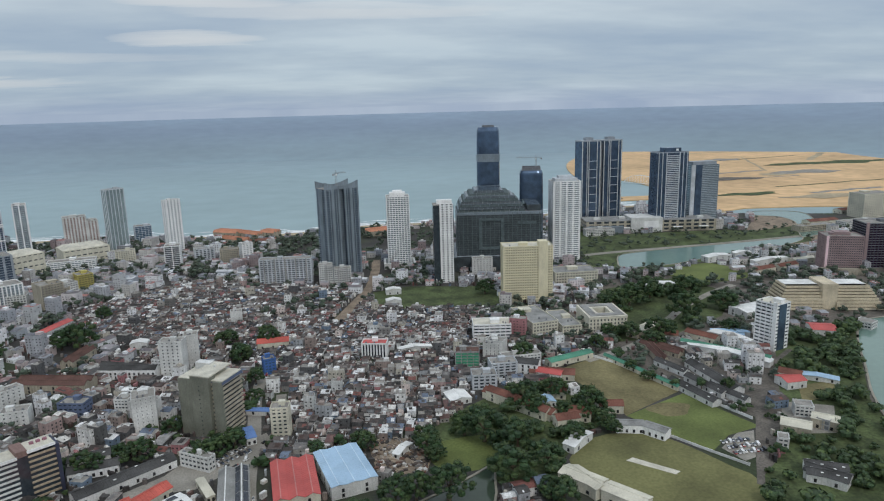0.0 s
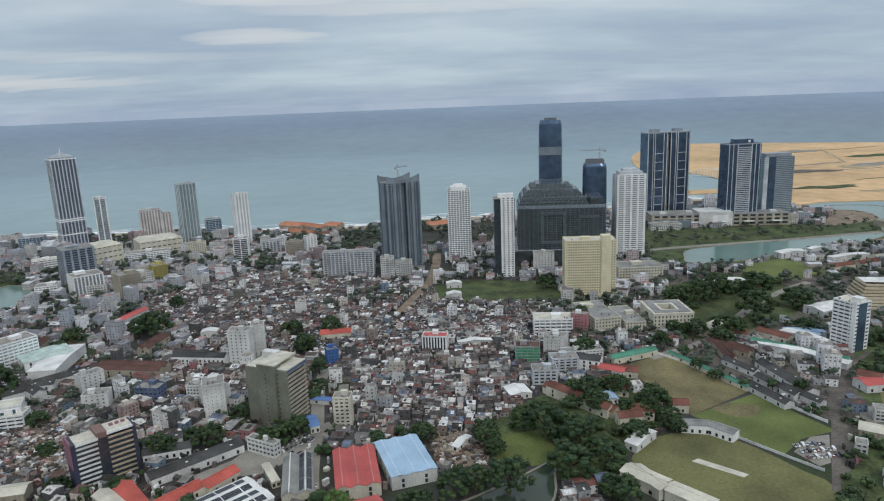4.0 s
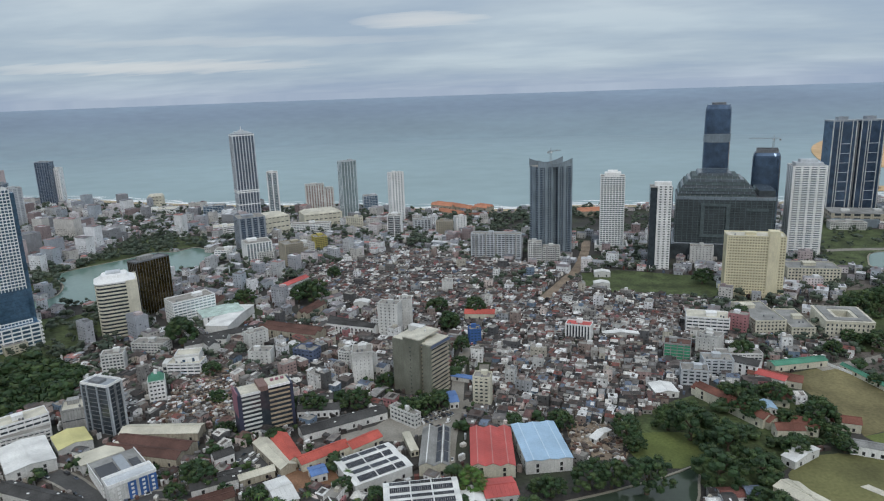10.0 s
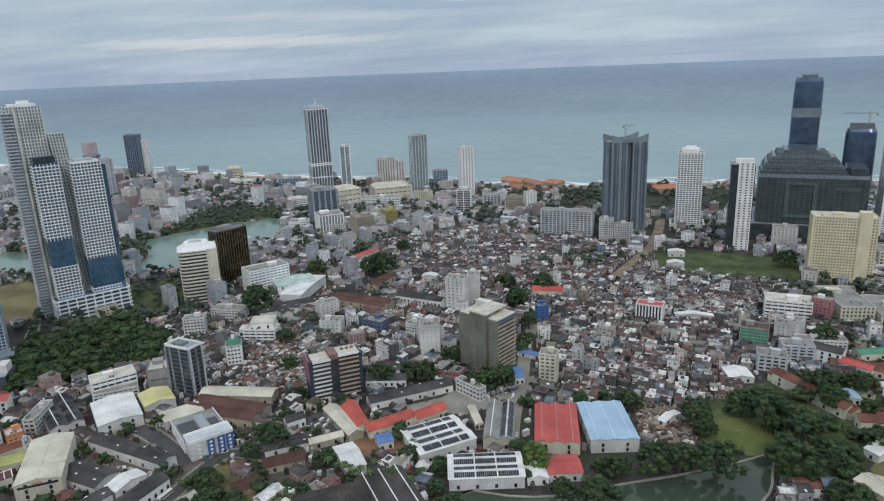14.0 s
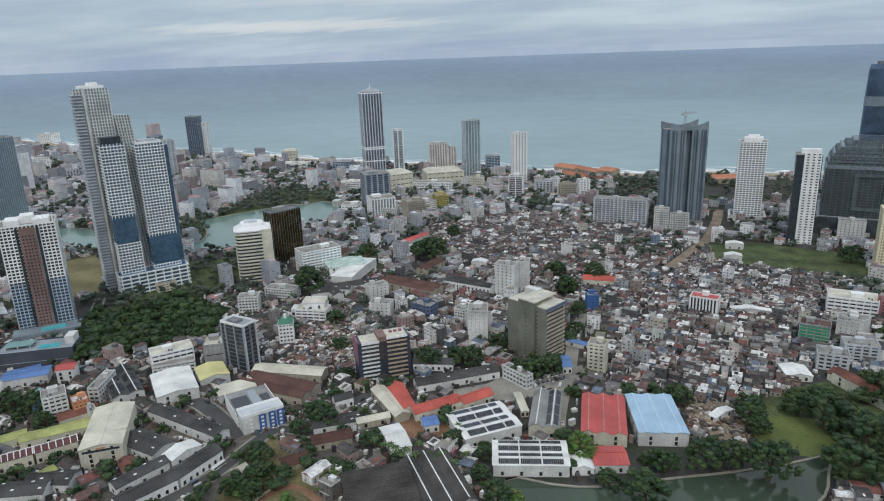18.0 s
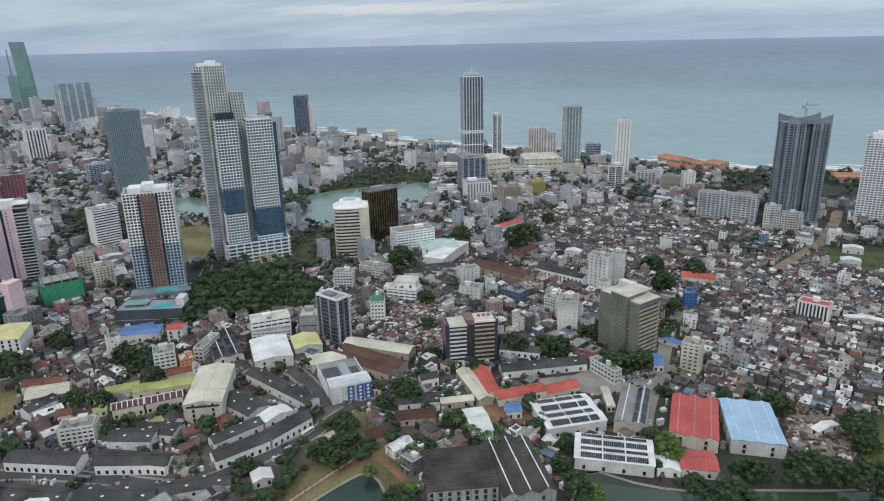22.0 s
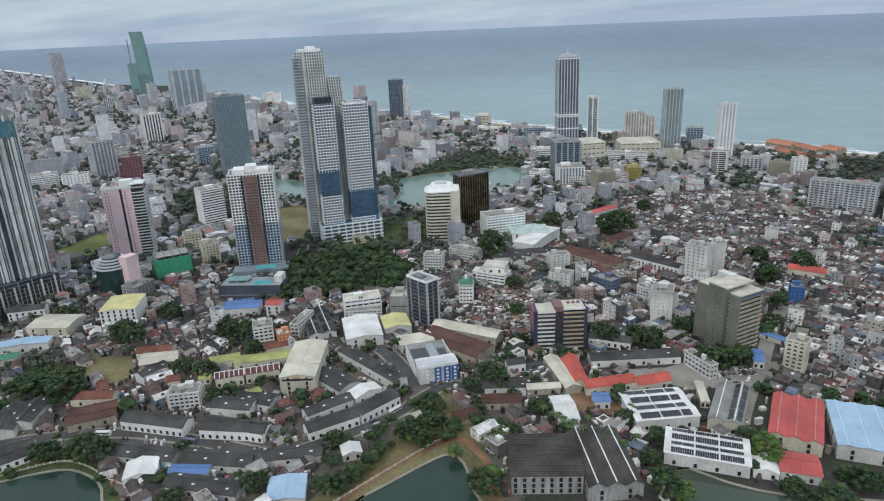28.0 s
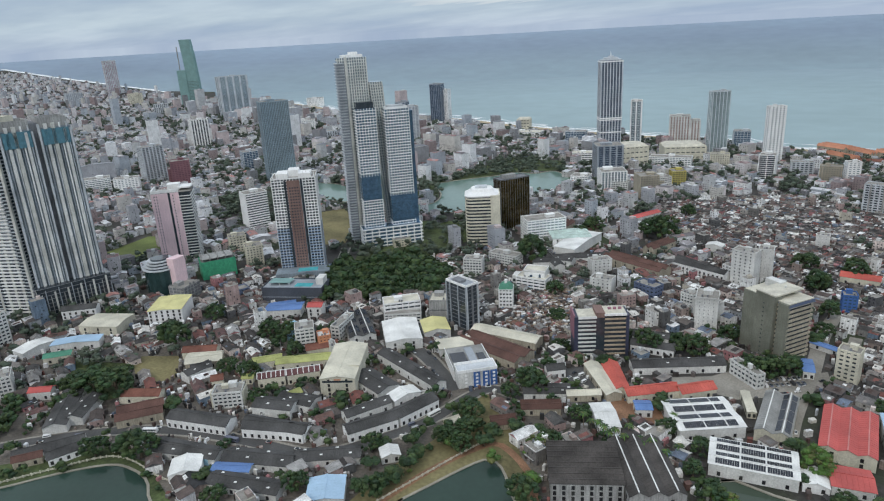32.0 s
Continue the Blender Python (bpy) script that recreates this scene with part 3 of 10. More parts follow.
TREES_D = [(-500, 171, 3.5), (-482, 180, 3.7), (-517, 166, 2.6), (-417, 134, 2.0), (-389, 151, 3.1), (-521, 251, 3.3), (-629, 251, 2.3), (-544, 305, 2.7), (-438, 249, 2.0), (-417, 254, 2.1), (-463, 308, 2.9), (-436, 311, 2.8), (-415, 297, 2.0), (-280, 188, 1.9), (-239, 211, 2.1), (-311, 154, 1.7), (-236, 226, 1.4), (-237, 274, 1.8), (-231, 290, 2.1), (-241, 308, 2.4), (-224, 273, 1.7), (-253, 262, 1.4), (-266, 249, 1.1), (-258, 227, 1.4), (-237, 240, 1.4), (-381, 235, 1.6), (-425, 194, 1.5), (-500, 150, 1.4)]
TREES_E = [(-226, 361, 2.9), (-234, 344, 1.7), (-180, 345, 1.7), (-101, 666, 2.7), (-84, 311, 2.3), (-168, 257, 2.2), (-104, 354, 1.7), (-100, 330, 1.7), (-128, 361, 1.7), (-215, 286, 1.4), (-208, 311, 1.3), (-194, 317, 1.1), (-197, 424, 1.3), (-59, 388, 1.3)]
TREES_F = [(-5, 336, 3.2), (4, 371, 2.3), (-26, 346, 1.8), (28, 382, 3.1), (42, 385, 2.6), (63, 381, 3.5), (62, 432, 1.8), (-61, 385, 1.4), (-48, 356, 1.1)]
TREES_BRIGHT = [(-45, 371, 2.5), (-77, 311, 1.8), (-171, 270, 1.5), (-126, 373, 1.4), (-201, 274, 1.2)]
PLOT = [(15, 468), (58, 469), (60, 435), (54, 418), (20, 417)]
CARPARK = [(270, 404), (294, 422), (309, 423), (286, 387), (276, 384)]
PLOT_WEST = [(-523, 213), (-530, 224), (-502, 243), (-468, 220), (-477, 205), (-500, 203)]
PORT_PATCHES = [(1627, 2554), (1937, 2275), (1453, 1986), (1258, 1922), (1597, 2024), (1095, 1593), (1265, 1494), (679, 1620), (2546, 2803), (1719, 2274)]
NORTH_STRIP = [(405, 1062), (470, 1250), (540, 1180), (760, 1165), (840, 1120), (720, 1085), (560, 1058)]
YARD_VANS = [(-222, 402), (-209, 416), (-188, 390), (-205, 373)]

# ---- sea, ground, water, roads ----
bm = bmesh.new()
rings_, AZ = [], [radians(a) for a in range(-180, 180, 3)]
for d_ in (60, 900, 1400, 1800, 2300, 2900, 3500, 3800, 4200, 4700, 5300, 6000, 7000, 8500, 10500, 14000, 20000, 29800):
    r_, z_ = far_place(d_)
    rings_.append([bm.verts.new((r_ * math.sin(a), r_ * math.cos(a), z_ - 1.2)) for a in AZ])
for a, b in zip(rings_, rings_[1:]):
    for i in range(len(AZ)):
        j = (i + 1) % len(AZ)
        bm.faces.new((a[i], b[i], b[j], a[j]))
bmesh.ops.recalc_face_normals(bm, faces=bm.faces[:])
if sum(f.normal.z for f in bm.faces) < 0:
    bmesh.ops.reverse_faces(bm, faces=bm.faces[:])
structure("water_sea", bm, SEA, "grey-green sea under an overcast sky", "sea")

coast = [(870, 1342), (1150, 1240)]
shore = smooth_line(COAST[1:], 40)
edge = (-2960, 1862)
az0 = math.atan2(edge[0], edge[1])
arc = [(FLAT * math.sin(az0 + k * (radians(-150) - az0) / 14), FLAT * math.cos(az0 + k * (radians(-150) - az0) / 14)) for k in range(15)]
land = arc[::-1] + shore + coast[1:] + [(2300, 1250), (3300, 600), (3300, -1500), (900, -2800)]
bm = outline(land, 0.0, 1.5)
# the far shore to the south
lines = []
for d_ in (3500, 3900, 4400, 5200, 6400, 8000, 10500, 14000):
    for (x0, y0), (x1, y1) in zip(COAST_FAR[1:], COAST_FAR[2:]):
        d0, d1 = math.hypot(x0, y0), math.hypot(x1, y1)
        if d1 <= d_ <= d0 + 1000:
            k = (d_ - d1) / (d0 - d1)
            a_ = math.atan2(x1 + (x0 - x1) * k, y1 + (y0 - y1) * k)
    if d_ == 3500:
        a_ = az0
    r_, z_ = far_place(d_)
    lines.append([bm.verts.new((r_ * math.sin(a_ + k * (radians(-112) - a_) / 10), r_ * math.cos(a_ + k * (radians(-112) - a_) / 10), z_)) for k in range(11)])
for a, b in zip(lines, lines[1:]):
    for i in range(10):
        f = bm.faces.new((a[i], a[i + 1], b[i + 1], b[i]))
        f.normal_update()
        if f.normal.z < 0:
            f.normal_flip()
structure("ground", bm, GROUND, "dusty city ground with patches of green", "ground")

rnd = random.Random(5)
# beach and two broken lines of surf
structure("beach", ribbon(shore, 26, 0.25), BEACH, "narrow sandy beach along the shore", "beach")
for k, (off, wide) in enumerate(((16, 17), (42, 9), (66, 6))):
    bm = bmesh.new()
    prev = None
    for i, (x, y) in enumerate(smooth_line(shore, 9)):
        o = off + 5 * noise.noise((x / 60, y / 60, k * 7.0)) * (1 + k)
        wd = max(0.0, wide * (0.8 + 1.8 * noise.noise((x / 45, y / 45, 3.0 + k * 5))) if k else wide * (1.1 + 0.9 * noise.noise((x / 45, y / 45, 3.0))))
        row = (bm.verts.new((x, y + o, -0.9)), bm.verts.new((x, y + o + wd + 0.2, -0.9))) if wd > 0.6 else None
        if prev and row:
            bm.faces.new((prev[0], row[0], row[1], prev[1]))
        prev = row
    bm.normal_update()
    for f in bm.faces:
        if f.normal.z < 0:
            f.normal_flip()
    tagged(structure("surf_line", bm, FOAM, "broken line of white surf along the beach", "surf"), kind="stuff")

bm = bmesh.new()
prev = None
for (x0, y0), (x1, y1) in zip(COAST_FAR[1:], COAST_FAR[2:]):
    for i in range(14):
        x, y = x0 + (x1 - x0) * i / 14, y0 + (y1 - y0) * i / 14
        d_ = math.hypot(x, y)
        r_, z_ = far_place(d_)
        wd = (34 + 26 * noise.noise((x / 300, y / 300, 1.0))) * max(1.0, d_ / 5000)
        r2, z2 = far_place(math.hypot(x, y + wd))
        k2 = r2 / math.hypot(x, y + wd)
        row = (bm.verts.new((x * r_ / d_, y * r_ / d_, z_ + 0.8)), bm.verts.new((x * k2, (y + wd) * k2, z2 + 0.8)))
        if prev:
            f = bm.faces.new((prev[0], row[0], row[1], prev[1]))
            f.normal_update()
            if f.normal.z < 0:
                f.normal_flip()
        prev = row
tagged(structure("surf_line", bm, FOAM, "far line of white surf along the southern shore", "surf"), kind="stuff")
structure("port_land", outline(smooth_line(PORT_LAND, 60, True), 1.2, 2.5), SAND, "bare orange sand of reclaimed port land", "sand")
structure("sand_spit", outline(SPIT, 1.0, 2.2), SAND, "narrow spit of orange sand", "sand")
for k, (x0, y0, x1, y1, wd) in enumerate(((1330, 2450, 2000, 2620, 18), (1180, 2050, 1500, 2120, 30), (1500, 2100, 1750, 2620, 14), (1250, 1700, 1700, 1760, 16), (1050, 1900, 1500, 1930, 14), (1500, 2900, 2250, 2960, 26), (1650, 2250, 2150, 2300, 34), (1250, 1560, 1500, 1600, 30), (1900, 2400, 2200, 2700, 40))):
    line = [(x0 + (x1 - x0) * i / 8, y0 + (y1 - y0) * i / 8 + 14 * noise.noise((k, i * 0.7, 2))) for i in range(9)]
    structure("port_track", ribbon(smooth_line(line, 40), wd * 0.7, 1.45), (SCRUB_GREEN, PAVING, BEACH)[k % 3], "track and scrub strip across the sand", "track")

# grey works and green scrub on the sand
for k, (x, y) in enumerate(PORT_PATCHES):
    a, b = (70, 200, 60, 90, 120, 90, 130, 60, 150, 110)[k], (22, 26, 14, 16, 22, 12, 16, 14, 30, 14)[k]
    bm = bmesh.new()
    bm.faces.new([bm.verts.new((x + a * (1 + 0.25 * math.sin(3 * q + k)) * math.cos(q), y + b * 2.2 * (1 + 0.3 * math.sin(5 * q + 2 * k)) * math.sin(q), 1.75 + 0.02 * k)) for q in (i * math.tau / 28 for i in range(28))])
    structure("port_patch", bm, (PAVING, SCRUB_GREEN, BEACH, DUST)[k % 4], "grey works ground and scrub on the sand", "ground")

for name, pts, mat, label in (("lake_south", LAKE_SOUTH, LAKE, "green lake between the city and the coast"), ("lake_east", LAKE_EAST, LAKE, "grey-green lake edged with trees"), ("lake_north", LAKE_NORTH, LAKE, "green lake beside the causeway"), ("canal", CANAL, LAKE, "canal basin near the port"), ("pond_left", POND_LEFT, POND, "dark pond with a paved bank"), ("pond_mid", POND_MID, POND, "dark pond beside a red earth path"), ("pond_right", POND_RIGHT, POND_PALE, "dark water below old trees")):
    rim = smooth_line(pts, 8, True)
    structure("water_" + name, outline(rim, 0.12), mat, label, "water")
    structure("bank_" + name, ribbon(rim + rim[:2], 2.0 if "pond" not in name else 1.6, 0.0, 0.7), EMBANK, "low stone bank round the water", "bank")

for k, (name, pts, mat, label) in enumerate((("plot_earth", PLOT, TAN_EARTH, "bare earth plot with rubble"), ("field_far", FIELD_FAR, DRY_GRASS, "worn brown-green sports ground"), ("lawn_lake", LAWN_LAKE, DRY_GRASS, "small worn lawn near the lake"), ("court_lake", COURT_LAKE, PAVING, "paved court near the lake"), ("field_mid", FIELD_MID, GRASS, "green mown sports ground"), ("field_oval", FIELD_OVAL, OVAL_GRASS, "green cricket oval"), ("field_park", PARK, GRASS, "small green park lawn"), ("field_left", FIELD_LEFT, GRASS, "green lawn beside the towers"), ("field_back", FIELD_BACK, DRY_GRASS, "dry lawn near the lake"), ("field_vacant", VACANT, SCRUB_GREEN, "overgrown vacant plot"), ("field_scrub", SCRUB, GRASS, "scrubby grass above the pond"), ("lot_paved", LOT, PAVING, "pale paved yard with parked cars"), ("lot_cars", CARPARK, PAVING, "dusty car park beside the oval"), ("lot_vans", YARD_VANS, ASPHALT, "asphalt yard with parked vans"), ("lot_yard", YARD, RED_EARTH, "bare earth yard"))):
    rim = smooth_line(pts, 10, True) if "oval" in name or "park" in name or "scrub" in name else pts
    structure(name, outline(rim, 0.15 + 0.007 * k), mat, label, "field")
for k, (name, pts) in enumerate((("undergrowth_park", TREES_PARK), ("undergrowth_oval", TREES_FIELD), ("undergrowth_lake", TREES_LAKE), ("undergrowth_north", TREES_NORTH), ("undergrowth_shore", TREES_SHORE), ("undergrowth_west", TREES_WEST), ("undergrowth_lagoon", TREES_LAGOON), ("undergrowth_bank", BANK_GREEN), ("undergrowth_pond", BANK_LEFT), ("undergrowth_green", NORTH_GREEN), ("undergrowth_strip", NORTH_STRIP))):
    structure(name, outline(pts, 0.03 + 0.008 * k), DRY_GRASS if name == "undergrowth_bank" else SCRUB_GREEN, "rough grass and undergrowth below the trees", "grass")
structure("canal_bank", outline(CANAL_BANK, 0.06), TAN_EARTH, "bare earth and works ground round the canal basin", "ground")
structure("ground_rows", outline(ROWS_FRONT, 0.015), DUST, "dusty yards between the rows of low houses", "ground")
structure("ground_east", outline(EAST_TOWN, 0.012), DUST, "dusty yards and lanes near the sports ground", "ground")
structure("field_west", outline(PLOT_WEST, 0.16), DRY_GRASS, "dry rough field between the rows", "field")
structure("field_strip", outline(PITCH_STRIP, 0.27), ROOF_CREAM, "pale worn cricket pitch strip", "pitch")
# the bare rounded patches of the oval
for cx, cy, rr in ((265, 470, 18), (235, 440, 10)):
    bm = bmesh.new()
    f = bm.faces.new([bm.verts.new((cx + rr * (1 + 0.2 * math.sin(3 * a)) * math.cos(a), cy + 0.7 * rr * math.sin(a), 0.255)) for a in (i * math.tau / 20 for i in range(20))])
    structure("field_patch", bm, DRY_GRASS, "worn patch in the grass", "field")

ROADS = (("road_main", ROAD_MAIN, 11, PAVING), ("road_yard", ROAD_YARD, 9, PAVING), ("road_pond", ROAD_POND, 9, ASPHALT), ("path_red", PATH_RED, 5, RED_EARTH), ("road_north", ROAD_NORTH, 10, PAVING), ("road_lake", ROAD_LAKE, 14, PAVING), ("road_dirt", ROAD_DIRT, 14, TAN_EARTH), ("road_east", ROAD_EAST, 5, DUST), ("road_west", ROAD_WEST, 8, ASPHALT), ("road_school", ROAD_SCHOOL, 12, ASPHALT))
for k, (name, pts, wide, mat) in enumerate(ROADS):
    line = smooth_line(pts, 8)
    structure(name, ribbon(line, wide, 0.04 + 0.03 * k), mat, "city road with worn surface" if name.startswith("road") else "red earth path along the water", "road")
    if mat == ASPHALT:
        for side in (-1, 1):
            p_ = [Vector(q) for q in line]
            kerb = []
            for i, q in enumerate(p_):
                t_ = (p_[min(i + 1, len(p_) - 1)] - p_[max(i - 1, 0)]).normalized()
                kerb.append(tuple(q + Vector((-t_.y, t_.x)) * side * (wide / 2 + 0.9)))
            structure("pavement", ribbon(kerb, 1.8, 0.0, 0.21 + 0.013 * k), PAVING, "narrow raised pavement with kerb", "pavement")


def wall_line(pts, high, mat, label, name="boundary_wall"):
    line = smooth_line(pts, 12)
    ob = thing(name, pose(*line[0], 0), label, "wall")
    inv = Vector((*line[0], 0))
    bm = ribbon([(x - inv.x, y - inv.y) for x, y in line], 0.4, 0, high)
    part("wall", bm, mat, ob)
    post = mesh_of(boxes((-0.3, 0.3, -0.3, 0.3, 0, high + 0.35)), mat)
    for x, y in line:
        part("pillar", post, mat, ob, at=(x - inv.x, y - inv.y, 0))


wall_line(WALL_FIELD, 2.4, WHITE, "long white-painted boundary wall of the sports ground")
wall_line(WALL_OVAL, 2.0, OFFWHITE, "weathered white wall round the cricket oval")


def rail_fence(pts, mat, label):
    line = smooth_line(pts, 4.0)
    ob = thing("railing", pose(*line[0], 0), label, "railing")
    o = Vector((*line[0], 0))
    rel = [(x - o.x, y - o.y) for x, y in line]
    for z in (0.55, 1.25):
        part("rail", ribbon(rel, 0.26, z, z + 0.26), mat, ob)
    post = mesh_of(boxes((-0.32, 0.32, -0.32, 0.32, 0, 1.9)), mat)
    for x, y in rel:
        part("post", post, mat, ob, at=(x, y, 0))


rail_fence(FENCE_LEFT, PALE_CREAM, "cream concrete railing along the pond path")
rail_fence(FENCE_MID, PALE_CREAM, "cream concrete railing along the red path")

# ---- buildings ----
FOOT = []  # footprints: x, y, turn, width, depth


def foot(x, y, rot, w, d):
    FOOT.append((x, y, radians(rot), w, d))


rnd = random.Random(11)


def tank(parent, x, y, z, mat=None):
    bm = bmesh.new()
    drum(bm, 0, 0, 0, 1.6, 0.8, 0.75, 10), drum(bm, 0, 0, 1.6, 1.9, 0.75, 0.25, 10)
    part("water_tank", bm, mat or DARK_CONCRETE, parent, at=(x, y, z))


def roofing(ob, w, d, h, mat, wall, plant=True):
    part("roof", boxes((-w / 2 + 0.4, w / 2 - 0.4, -d / 2 + 0.4, d / 2 - 0.4, h - 0.3, h)), mat, ob)
    part("parapet", ring(w, d, h - 0.5, h + 1.1, 0.4, 0.1), wall, ob)
    if plant:
        k = min(w, d)
        px_, py_ = rnd.uniform(-0.2, 0.2) * w, rnd.uniform(-0.1, 0.25) * d
        part("plant_room", boxes((px_ - k * 0.2, px_ + k * 0.2, py_ - k * 0.16, py_ + k * 0.16, h, h + 3.4), (px_ - k * 0.22, px_ + k * 0.22, py_ - k * 0.18, py_ + k * 0.18, h + 3.4, h + 3.7)), wall, ob)
        for i in range(2):
            tank(ob, rnd.uniform(-0.38, 0.38) * w, rnd.uniform(-0.38, -0.2) * d, h)


def clad(ob, w, d, h, wall, glass, storey=3.4, band=0.42, pier=0, pier_w=0.5, front=None, blank="", z0=0.0, proud=0.0, pier_mat=None):
    """A building's shell: a glazed core with a floor band at each storey and upright piers in front of it; blank sides are solid."""
    part("glazing", boxes((-w / 2 + 0.4, w / 2 - 0.4, -d / 2 + 0.4, d / 2 - 0.4, z0, h - 0.3)), glass, ob)
    count = max(1, round((h - z0) / storey))
    sh = (h - z0) / count
    far = math.hypot(*ob.location.xy) > 600
    if far:  # out there the bands and ribs are joined
        if band:
            bm = bmesh.new()
            for i in range(count):
                a, b, z = w / 2 + proud, d / 2 + proud, z0 + i * sh
                box(bm, -a, a, -b, -b + 0.7, z, z + sh * band), box(bm, -a, -a + 0.7, -b, b, z, z + sh * band), box(bm, a - 0.7, a, -b, b, z, z + sh * band)
            tagged(part("facade_banding", bm, wall, ob), kind="stuff")
        if pier:
            bm = bmesh.new()
            k = max(1, round(w / pier))
            for i in range(k + 1):
                o = -w / 2 + pier_w / 2 + (w - pier_w) * i / k
                box(bm, o - pier_w / 2, o + pier_w / 2, -d / 2 - 0.1, -d / 2 + 0.5, z0, h)
            k = max(1, round(d / pier))
            for i in range(k + 1):
                o = -d / 2 + pier_w / 2 + (d - pier_w) * i / k
                for sx in (-1, 1):
                    box(bm, sx * (w / 2 - 0.2) - 0.3, sx * (w / 2 - 0.2) + 0.3, o - pier_w / 2, o + pier_w / 2, z0, h)
            tagged(part("facade_ribbing", bm, pier_mat or wall, ob), kind="stuff")
        band = pier = 0
    if band:
        m = mesh_of(ring(w, d, 0, sh * band, 0.7, proud), wall, "spandrel")
        for i in range(count):
            part("spandrel", m, wall, ob, at=(0, 0, z0 + i * sh))
    if pier:
        mats = pier_mat or wall
        m = mesh_of(boxes((-pier_w / 2, pier_w / 2, -0.3, 0.3, z0, h)), mats, "pier")
        m2 = mesh_of(boxes((-0.3, 0.3, -pier_w / 2, pier_w / 2, z0, h)), mats, "pier")
        for side in "FLRB":
            if side in blank or side == "B":
                continue
            length = w if side == "F" else d
            k = max(1, round(length / pier))
            for i in range(k + 1):
                o = -length / 2 + pier_w / 2 + (length - pier_w) * i / k
                if side == "F":
                    part("pier", m, mats, ob, at=(o, -d / 2 + 0.2, 0))
                else:
                    part("pier", m2, mats, ob, at=((-w / 2 + 0.2) * (1 if side == "L" else -1), o, 0))
    for side in blank:
        b_ = {"F": (-w / 2 - 0.15, w / 2 + 0.15, -d / 2 - 0.15, -d / 2 + 0.6), "B": (-w / 2 - 0.15, w / 2 + 0.15, d / 2 - 0.6, d / 2 + 0.15), "L": (-w / 2 - 0.15, -w / 2 + 0.6, -d / 2 - 0.15, d / 2 + 0.15), "R": (w / 2 - 0.6, w / 2 + 0.15, -d / 2 - 0.15, d / 2 + 0.15)}[side]
        part("side_wall", boxes((*b_, z0, h + 0.6)), wall, ob)


GLASS_TEAL = material("pale_teal_glass", (0.44, 0.56, 0.57), 0.15, 0.6, (0.2, 1.5), (0.25, 0.2), 0.02, spec=0.7)
SLATE_BLUE = material("slate_blue_panels", (0.27, 0.34, 0.39), 0.4, streak=0.2)
